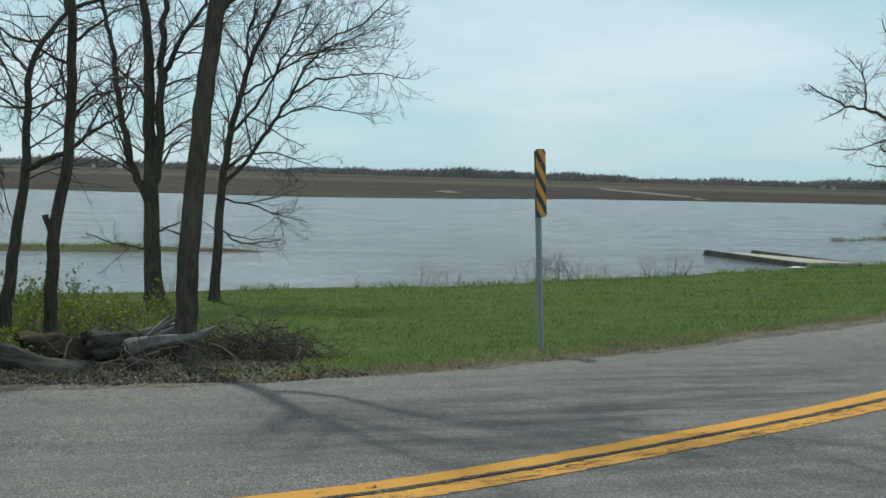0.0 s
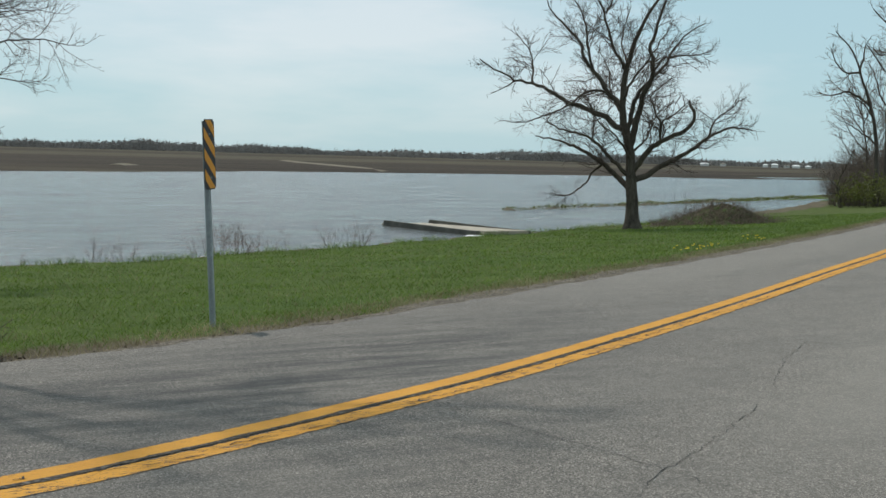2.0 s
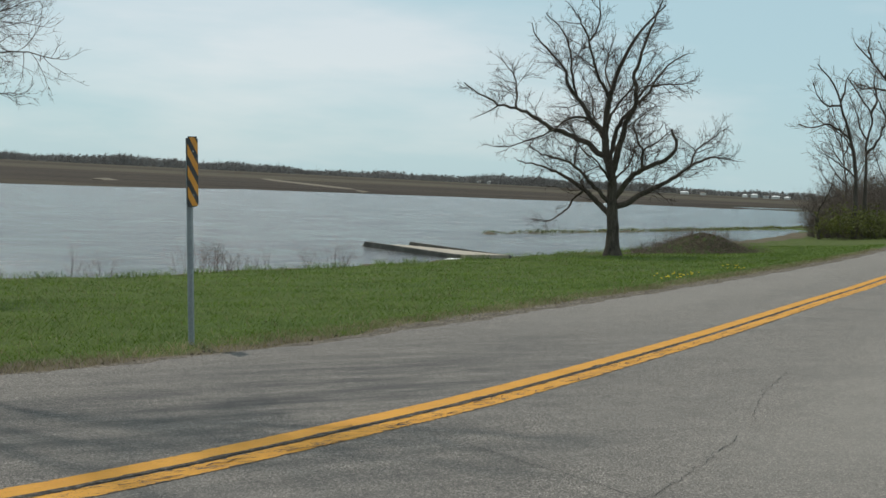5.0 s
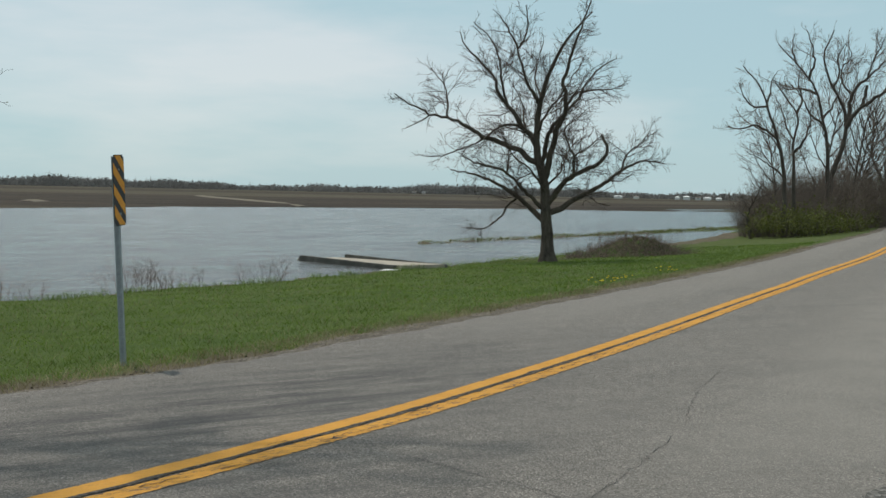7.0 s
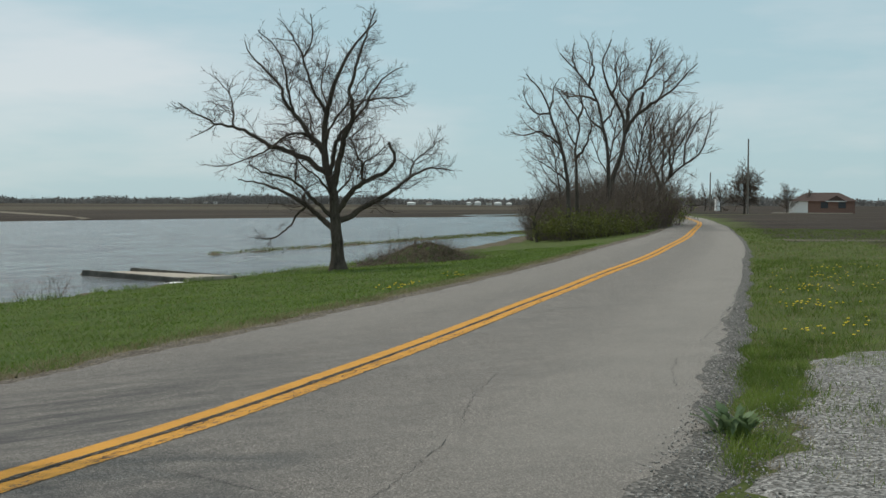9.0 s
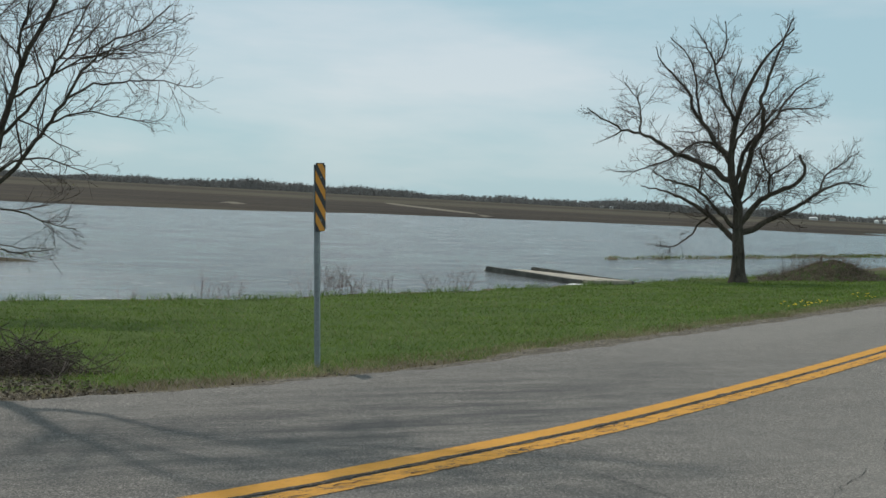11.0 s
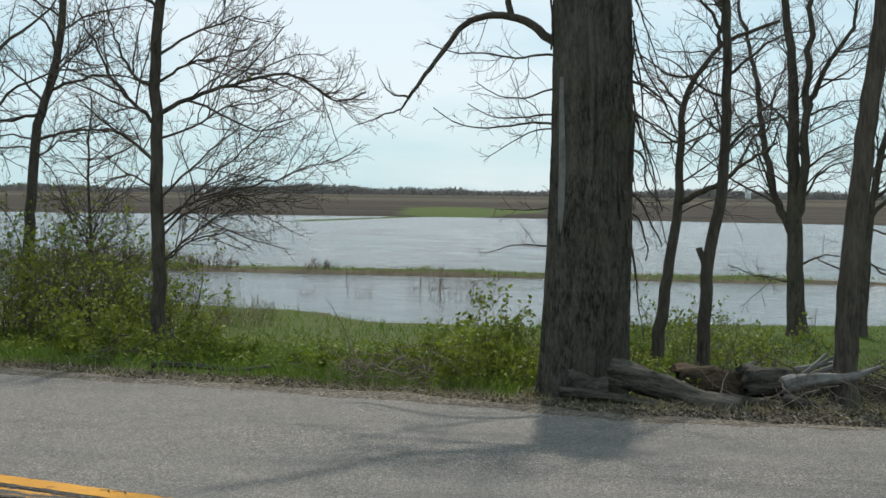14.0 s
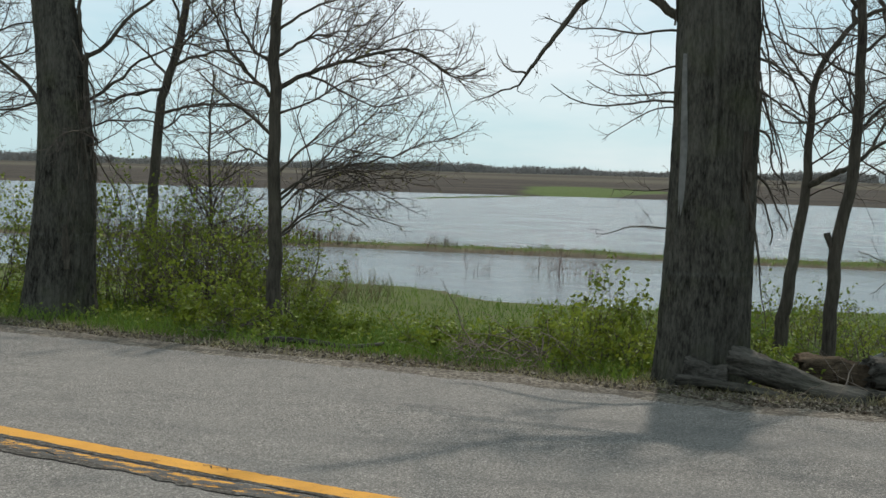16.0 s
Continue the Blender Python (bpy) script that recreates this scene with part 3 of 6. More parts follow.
def land_z(x, y):
    x, y = np.asarray(x, float), np.asarray(y, float)
    d = beside(x, y)
    ys = along(SHORE, x) + 0.35 * ripple_noise(x, y, 0.9)
    yf = along(FAR_SHORE, x) + 0.8 * ripple_noise(x, y, 0.25)
    edge = along(FAR_EDGE, x) + 0.8
    road_far = road_y(x) + edge * np.sqrt(1 + road_slope(x) ** 2)
    f = np.clip((y - road_far) / np.maximum(ys - road_far, 2.0), 0, 3)
    z = -0.05 + (WATER_Z + 0.05) * (f ** 0.8)
    z = np.where(f > 1, WATER_Z - np.minimum((y - ys) * 0.12, 1.2), z)
    # the strip of high ground by the road at the old trees
    z = z + 0.02 * ripple_noise(x, y, 1.6) * smooth(4.0, 6.5, d) * (f < 1) * (1 - smooth(0.75, 1.0, f))
    # levees in the water
    cx = 37.6 + 0.02 * x
    w = 1.9 * np.where(x > 2, np.clip((8.6 - x) / 6.6, 0.02, 1), 1)
    ridge = np.exp(-((y - cx) / w) ** 2) * smooth(8.4, 6.6, x) * smooth(-120, -60, x)
    z = np.where(f > 1, np.maximum(z, -1.95 + 1.36 * ridge + 0.05 * ripple_noise(x, y, 1.1)), z)
    cx2 = 48.3 + 0.45 * (x - 33)
    w2 = 1.15 + 0.04 * np.clip(x - 36, 0, 40)
    ridge2 = np.exp(-((y - cx2) / w2) ** 2) * smooth(32.0, 34, x) * smooth(120, 100, x)
    z = np.where(f > 1, np.maximum(z, -1.95 + (1.28 + 0.06 * ripple_noise(x, y, 1.3)) * ridge2), z)
    # far bank
    g = y - yf
    z = np.where(g > -8, np.maximum(z, np.minimum(WATER_Z + g * 0.03, -0.45 + np.clip(g, 0, 900) * 0.0006)), z)
    # thin mud spit off the far shore
    sx = -26.5 - 0.175 * (124 - y)
    spit = np.exp(-((x - sx) / 0.9) ** 2) * smooth(97, 103, y) * smooth(134, 126, y)
    z = np.where(spit > 0.2, np.maximum(z, WATER_Z - 0.1 + 0.2 * spit), z)
    # the side where the camera stands
    z = np.where(d < edge, -0.06, z)
    z = np.where(d < -4.4, -0.07 + 0.02 * ripple_noise(x, y, 0.8) - 0.15 * smooth(-8, -20, d), z)
    return z


def axis_steps(spans):
    out = []
    for a, b, s in spans:
        out += list(np.arange(a, b, s))
    return np.array(out + [spans[-1][1]])


gx = axis_steps([(-3000, -600, 300), (-600, -150, 40), (-150, -40, 4), (-40, -16, 1.0), (-16, 34, 0.5), (34, 75, 1.0), (75, 160, 4), (160, 600, 40), (600, 3000, 300)])
gy = axis_steps([(-3000, -300, 300), (-300, -40, 30), (-40, -4, 3), (-4, 44, 0.5), (44, 62, 0.8), (62, 90, 2.5), (90, 170, 1.6), (170, 320, 8), (320, 900, 40), (900, 3600, 300)])
GX, GY = np.meshgrid(gx, gy)
GZ = land_z(GX, GY)
ny, nx = GX.shape
idx = np.arange(nx * ny).reshape(ny, nx)
quads = np.stack([idx[:-1, :-1], idx[:-1, 1:], idx[1:, 1:], idx[1:, :-1]], -1).reshape(-1, 4)
me = mesh_of("ground", np.stack([GX, GY, GZ], -1).reshape(-1, 3), quads, M_GROUND, True)
D = beside(GX, GY)
YS, YF = along(SHORE, GX), along(FAR_SHORE, GX)
far_land = (GY - YF > -4) | (GX > 70) & (D < -6) & (GY > 20)
green_patch = ((GX + 0.162 * GY + 1.5 * np.sin(GY * 0.11)) / (0.056 * np.abs(GY) + 0.1)) ** 2 + ((GY - 156) / 32) ** 2 < 1
covers = {
    "field": np.where(far_land & ~green_patch, 1.0, 0.0) + np.where((D < -8) & (GX > 30) & (GY > -20) | (D < -4) & (GX > 57), 1.0, 0.0),
    "stubble": np.where(far_land, smooth(0.35, 0.75, 0.5 + 0.5 * np.sin(GY * 0.018 + GX * 0.003 + 1.0)) * smooth(0, 60, GY - YF), 0.0),
    "mud": np.where(GZ < WATER_Z + 0.015, 0.6, 0.0) + np.where((GY > 34) & (GY < 60) & (GZ < WATER_Z + 0.13), 0.6, 0.0) + np.where((D > 2.6) & (D < along(FAR_EDGE, GX) + 0.7 + 0.4 * (GX < 1)), 0.7, 0.0) * (GY < 60),
    "rough": np.where(green_patch, 0.35, 0.0) + np.where(D < 0, 0.75, 0.0) + smooth(3.5, -0.5, GX) * (GY < 36) + np.where((GY > 34) & (GY < 60), 0.5, 0.0),
}
for key, val in covers.items():
    at = me.attributes.new(key, "FLOAT", "POINT")
    at.data.foreach_set("value", np.clip(val, 0, 1).astype(np.float32).ravel())
tagged(new("ground", me), "grassy bank and brown ploughed fields around the flood", "ground", kind="structure")

# still water over the low land
wx = axis_steps([(-1500.0, -100, 100), (-100, -20, 20), (-20, 20, 1.0), (20, 160, 20), (160, 800, 80)])
wy = axis_steps([(18.0, 44, 1.0), (44, 60, 4), (60, 180, 20), (180, 420, 60)])
WX, WY = np.meshgrid(wx, wy)
wi = np.arange(WX.size).reshape(WX.shape)
wq = np.stack([wi[:-1, :-1], wi[:-1, 1:], wi[1:, 1:], wi[1:, :-1]], -1).reshape(-1, 4)
me = mesh_of("water", np.stack([WX, WY, np.full(WX.shape, WATER_Z)], -1).reshape(-1, 3), wq, M_WATER, True)
# the pool behind the levee lies sheltered
at = me.attributes.new("open_water", "FLOAT", "POINT")
at.data.foreach_set("value", (1 - 0.82 * smooth(10, 2, WX) * smooth(38.5, 36.5, WY)).astype(np.float32).ravel())
tagged(new("water", me), "grey-brown rippled flood water covering low farmland", "water", kind="structure")


def ribbon(name, xs, lo, hi, z, mat, across=2, crown=0.0, sink=None):
    """A band that follows the road between two distances from its middle (numbers or functions of x)."""
    xs = np.asarray(xs, float)
    s = road_slope(xs)
    nrm = np.stack([-s, np.ones_like(s)], 1) / np.sqrt(1 + s * s)[:, None]
    mid = np.stack([xs, road_y(xs)], 1)
    a = lo(xs) if callable(lo) else np.full_like(xs, lo)
    b = hi(xs) if callable(hi) else np.full_like(xs, hi)
    rows = []
    for k in range(across):
        w = a + (b - a) * k / (across - 1)
        p = mid + nrm * w[:, None]
        zz = z if sink is None else float(np.interp(k / (across - 1), [a0 for a0, _ in sink], [b0 for _, b0 in sink]))
        rows.append(np.concatenate([p, np.full((len(xs), 1), zz) + crown * (1 - np.abs(w) / 3.5)[:, None]], 1))
    v = np.stack(rows, 1)
    i = np.arange(v.shape[0] * across).reshape(-1, across)
    q = np.stack([i[:-1, :-1], i[1:, :-1], i[1:, 1:], i[:-1, 1:]], -1).reshape(-1, 4)
    return mesh_of(name, v.reshape(-1, 3), q, mat, True), v


road_x = axis_steps([(-90, -20, 2.0), (-20, -8, 0.2), (-8, 14, 0.06), (14, 40, 0.2), (40, 190, 2.0)])
wob = lambda x: 0.05 * np.sin(x * 2.3) + 0.04 * np.sin(x * 5.9 + 1) + 0.03 * np.sin(x * 13.1 + 2)
lap = lambda x: 0.05 * np.sin(x * 1.1) + 0.03 * np.sin(x * 2.7 + 1) + 0.012 * np.sin(x * 9.0)
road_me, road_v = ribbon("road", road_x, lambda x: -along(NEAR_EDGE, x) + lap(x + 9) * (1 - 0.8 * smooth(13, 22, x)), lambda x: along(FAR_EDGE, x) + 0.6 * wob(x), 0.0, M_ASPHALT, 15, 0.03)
rd = np.repeat(np.linspace(-3.5, 3.5, 15)[None], len(road_x), 0)
tyre = np.exp(-((np.abs(np.abs(rd) - 1.75) - 0.85) / 0.35) ** 2)
rx = road_v[:, :, 0]
# first term paints branch shade into the far lane; second, rough near lane
shade_and_wear = np.exp(-((rd - 1.5) / 1.5) ** 2) * np.exp(-((rx - 4.6) / 4.2) ** 2) + 0.42 * np.exp(-((rd + 1.0) / 0.9) ** 2) * np.exp(-((rx - 3.4) / 2.2) ** 2)
pale = smooth(4.2, 8.5, rx) * smooth(-0.9, -2.4, rd) + 0.5 * smooth(8, 14, rx) * smooth(1.4, 2.6, rd)
for key, val in (("tyre", tyre), ("shade_and_wear", shade_and_wear), ("pale", pale)):
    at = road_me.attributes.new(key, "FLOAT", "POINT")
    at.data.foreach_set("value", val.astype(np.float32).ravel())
road = tagged(new("road", road_me), "worn grey two-lane chip-seal asphalt road", "road", kind="structure")
drift = lambda x: 0.69 * smooth(7, 27, x) - 0.5 * smooth(38, 58, x) - 0.56 * smooth(52, 90, x) + 0.4 * smooth(90, 112, x)
LINE = ((-90, 0.3), (-6, 0.24), (-5.1, 0.15), (-4.1, 0.05), (-3.2, -0.04), (-2.3, -0.15), (-1, -0.26), (0.5, -0.345), (1.4, -0.31), (2.2, -0.235), (3, -0.16), (4, -0.10), (5.5, -0.075), (7, -0.01), (10.9, 0.14), (16, 0.38), (20, 0.51))
slip = lambda x: np.where(np.asarray(x) > 19.5, drift(x), sum(along(LINE, np.asarray(x) + o) for o in (-0.5, -0.25, 0.0, 0.25, 0.5)) / 5)
for lo, hi, lower in ((0.0, 0.165, 0.0), (-0.235, -0.062, 1.0)):
    me, lv = ribbon("centre_line", road_x, lambda x: lo + slip(x), lambda x: hi + slip(x), 0.0035, M_PAINT, 9, 0.03)
    u = np.repeat(np.linspace(0, 1, 9)[None], len(road_x), 0)
    lx = lv[:, :, 0]
    rim = np.minimum(u, 1 - u)
    gone = 0.20 * np.exp(-(rim / 0.08) ** 2) + lower * (0.04 + 0.17 * smooth(-0.5, -2.5, lx) + 0.10 * np.exp(-((u - 0.4) / 0.25) ** 2)) - 0.03
    cracked = lower * smooth(14, 9, lx) * smooth(-1.5, 0.5, lx) + 0.25 * (1 - lower)
    for key, val in (("gone", gone), ("cracked", cracked)):
        at = me.attributes.new(key, "FLOAT", "POINT")
        at.data.foreach_set("value", val.astype(np.float32).ravel())
    part("centre_line", me, road, "solid yellow painted centre line")
rag_rng = np.random.default_rng(4)
rag_table = rag_rng.normal(0, 1, (8, 4000))
ragged = lambda x, k: 0.008 * np.interp((np.asarray(x) + 100) * 12, np.arange(4000), rag_table[k]) + 0.010 * np.interp((np.asarray(x) + 100) * 3, np.arange(4000), rag_table[k + 1])
me, _ = ribbon("seam", road_x, lambda x: -0.052 + 0.010 * smooth(5, 12, x) + slip(x) + ragged(x, 0), lambda x: -0.006 - 0.016 * smooth(5, 12, x) + slip(x) + ragged(x, 2), 0.0065, M_SEAM, 2, 0.03)
part("seam", me, road, "dark worn seam between the painted lines")
me, _ = ribbon("seam", road_x[(road_x > -12) & (road_x < -0.4)], lambda x: -0.285 + slip(x) + 2.4 * ragged(x, 4) + 0.06 * smooth(-2.6, -0.4, x), lambda x: -0.225 + slip(x) + 2.4 * ragged(x, 5), 0.0060, M_SEAM, 2, 0.03)
part("seam", me, road, "dark broken asphalt below the worn line")
me, _ = ribbon("shoulder", road_x, lambda x: along(FAR_EDGE, x) - 0.3, lambda x: along(FAR_EDGE, x) + 0.55 + 1.2 * wob(x * 0.6) + 0.4 * smooth(3, -1, x) + 0.35 * smooth(6, 10, x), -0.012, M_SHOULDER, 8, sink=((0, -0.012), (0.6, -0.02), (1, -0.11)))
tagged(new("road_shoulder", me), "narrow earth shoulder strewn with dead leaves", "shoulder", kind="structure")
me, _ = ribbon("shoulder", road_x, lambda x: -along(NEAR_EDGE, x) - (0.42 + 2 * lap(x * 1.3)) * (1 - 0.3 * smooth(13, 22, x)), lambda x: -along(NEAR_EDGE, x) + lap(x + 9) * (1 - 0.8 * smooth(13, 22, x)) + (0.06 + 0.03 * np.sin(x * 4.3) + 0.02 * np.sin(x * 11.7)) * (1 - 0.7 * smooth(13, 22, x)), 0.006, M_CRUMB, 10, sink=((0, -0.13), (0.35, -0.035), (0.8, 0.002), (1, 0.007)))
tagged(new("gravel_shoulder", me), "crumbling grey gravel edge beside the road", "shoulder", kind="structure")
drive_x = np.arange(-4.0, 12.6, 0.15)
me, _ = ribbon("gravel_drive", drive_x, lambda x: -9.5 + 2 * wob(x) + 4.2 * smooth(9.5, 12.6, x), lambda x: -4.12 - 2.2 * wob(x * 1.3) - 1.2 * smooth(11.0, 12.6, x), -0.035, M_GRAVEL, 30, sink=((0, -0.13), (0.1, -0.04), (0.94, -0.035), (1, -0.13)))
tagged(new("gravel_drive", me), "pale gravel drive meeting the road", "driveway", kind="structure")

# earth track that leaves the road further on
trk = [(54.0, 31.2), (60.0, 27.0), (75.0, 20.0)]
v, f = [], []
for i, (x, y) in enumerate(trk):
    v += [(x - 0.9, y - 1.2, land_z(x, y) + 0.03), (x + 0.9, y + 1.2, land_z(x, y) + 0.03)]
f = [(2 * i, 2 * i + 1, 2 * i + 3, 2 * i + 2) for i in range(len(trk) - 1)]
tagged(new("field_track", mesh_of("field_track", [tuple(float(c) for c in q) for q in v], f, M_SHOULDER)), "bare earth field track joining the road", "track", kind="structure")

# ------------------------------------------------------------------ things by the road


def ground_at(x, y):
    return float(land_z(np.array([x]), np.array([y]))[0])


def on_land(x, y, dz=0.0):
    return (x, y, ground_at(x, y) + dz)


# ---- object marker on its perforated post
def marker_sign(at):
    sign = thing("object_marker_sign", at, "black and yellow striped marker panel on a leaning perforated steel post", "road sign")
    sign.matrix_basis = pose(*at, 0, -3.2, 0)
    post_h, cell, half = 2.16, 0.0254, 0.026
    n = int(post_h / cell)
    v, f = [], []
    cols = (-half, -0.0065, 0.0065, half)
    for side in range(4):
        c, s = math.cos(side * math.pi / 2), math.sin(side * math.pi / 2)
        start = len(v)
        for k in range(2 * n + 1):
            z = (k // 2) * cell + (0.0 if k % 2 == 0 else 0.013)
            for a in cols:
                v.append((a * c + half * s, a * s - half * c, z))
        for k in range(2 * n):
            for j in range(3):
                if j == 1 and k % 2 == 0 and k > 4:
                    continue
                q = start + k * 4 + j
                f.append((q, q + 1, q + 5, q + 4))
    post = part("post", mesh_of("post", v, f, M_STEEL), sign, "galvanised square tube with rows of holes")
    post.matrix_basis = pose(0, 0, -0.1, 0, 0, -35)
    # the panel turns its face along the road
    hold = pose(0.026, -0.024, 1.385, 0, 0, 41)
    w, h, t = 0.225, 0.69, 0.004
    bm = bmesh.new()
    bmesh.ops.create_cube(bm, size=1.0)
    bmesh.ops.scale(bm, vec=(w, t, h), verts=bm.verts)
    bmesh.ops.translate(bm, vec=(0, 0, h / 2), verts=bm.verts)
    corner = [e for e in bm.edges if abs(e.verts[0].co.y - e.verts[1].co.y) > t * 0.5]
    bmesh.ops.bevel(bm, geom=corner, offset=0.022, segments=4, affect="EDGES")
    panel = part("panel", bm_mesh("panel", bm, M_PANEL_K), sign, "upright rectangular metal panel with rounded corners")
    panel.matrix_basis = hold
    step = 0.205
    for k in range(-1, 5):
        # slanted yellow bands, clipped to the panel
        poly = [(-w / 2 + 0.006, k * step + 0.08 + w), (w / 2 - 0.006, k * step + 0.10), (w / 2 - 0.006, k * step + 0.10 + step * 0.52), (-w / 2 + 0.006, k * step + 0.08 + w + step * 0.52)]
        lo, hi = 0.008, h - 0.008
        for limit, sgn in ((lo, 1), (hi, -1)):
            kept = []
            for (x0, z0), (x1, z1) in zip(poly, poly[1:] + poly[:1]):
                in0, in1 = sgn * (z0 - limit) >= 0, sgn * (z1 - limit) >= 0
                if in0:
                    kept.append((x0, z0))
                if in0 != in1:
                    u = (limit - z0) / (z1 - z0)
                    kept.append((x0 + (x1 - x0) * u, limit))
            poly = kept
            if len(poly) < 3:
                break
        if len(poly) < 3:
            continue
        m = len(poly)
        vs = [(x, -t / 2 - 0.0012, z) for x, z in poly] + [(x, -t / 2 + 0.001, z) for x, z in poly]
        fs = [list(range(m)), list(range(2 * m - 1, m - 1, -1))] + [[i, (i + 1) % m, (i + 1) % m + m, i + m] for i in range(m)]
        stripe = part("stripe", mesh_of("stripe", vs, fs, M_PANEL_Y), panel, "yellow slanted stripe")
    for z in (1.48, 1.91):
        bm = bmesh.new()
        bmesh.ops.create_cone(bm, cap_ends=True, segments=10, radius1=0.009, radius2=0.007, depth=0.012)
        bolt = part("bolt", bm_mesh("bolt", bm, M_STEEL), sign)
        bolt.matrix_basis = hold @ pose(0, -0.008, z - 1.365, 90, 0, 0)
    return sign


marker_sign(on_land(4.86, 11.85, -0.02))


# ---- the two old trees with furrowed trunks
def old_trunk(rng, height, r0, r1, flare, lean=(0.0, 0.0), bow=0.0):
    """A thick trunk with deep bark furrows, root flare and buttresses."""
    k, n = 150, 170
    a = np.linspace(0, 2 * math.pi, k, endpoint=False)
    z = np.concatenate([np.linspace(-0.25, 1.0, 50), np.linspace(1.0, height, n - 50)])
    A, Z = np.meshgrid(a, z)
    R = r0 + (r1 - r0) * np.clip(Z / height, 0, 1)
    R = R * (1 + flare * np.exp(-np.clip(Z + 0.1, 0, 9) / 0.28) * (0.75 + 0.35 * np.sin(5 * A + 1.0) + 0.2 * np.sin(9 * A)))
    wave = np.zeros_like(A)
    for m in range(26):
        fa, fz, ph, sh = rng.integers(10, 46), rng.uniform(0.6, 4.0), rng.uniform(0, 6.28), rng.uniform(0.5, 2.5)
        wave += np.sin(fa * A + sh * np.sin(fz * Z + ph) + ph * 3) * np.sin(fz * Z * 0.6 + ph)
    wave /= 26 ** 0.5
    ridge = 1 - np.abs(np.clip(wave, -1.4, 1.4))
    big = np.sin(3 * A + 0.5 * Z + 1) * 0.03 + np.sin(2 * A - 0.4 * Z) * 0.025
    R = R * (1 + big + 0.085 * ridge - 0.04)
    X = R * np.cos(A) + lean[0] * Z + 0.04 * np.sin(0.8 * Z) + bow * np.sin(math.pi * np.clip(Z / height, 0, 1)) ** 1.5
    Y = R * np.sin(A) + lean[1] * Z
    i = np.arange(n * k).reshape(n, k)
    q = np.stack([i[:-1], np.roll(i, -1, 1)[:-1], np.roll(i, -1, 1)[1:], i[1:]], -1).reshape(-1, 4)
    return np.stack([X, Y, Z], -1).reshape(-1, 3), q


def bark_plate(rng, length, width):
    """A loose curved strip of bark, standing on its lower end, thick and ragged."""
    n = 9
    v, f = [], []
    for i in range(n):
        u = i / (n - 1)
        w = width * (0.45 + 0.55 * math.sin(math.pi * min(max(u, 0.08), 0.94))) * rng.uniform(0.75, 1.15)
        out = 0.05 * (u - 0.5) ** 2 + rng.normal(0, 0.004)
        for s, t in ((-1, 0), (1, 0), (1, 1), (-1, 1)):
            v.append((s * w / 2, -out - 0.016 * t, u * length))
    for i in range(n - 1):
        b = i * 4
        f += [(b + j, b + (j + 1) % 4, b + 4 + (j + 1) % 4, b + 4 + j) for j in range(4)]
    f += [(3, 2, 1, 0), (4 * n - 4, 4 * n - 3, 4 * n - 2, 4 * n - 1)]
    return mesh_of("bark_plate", v, f, M_BARK)


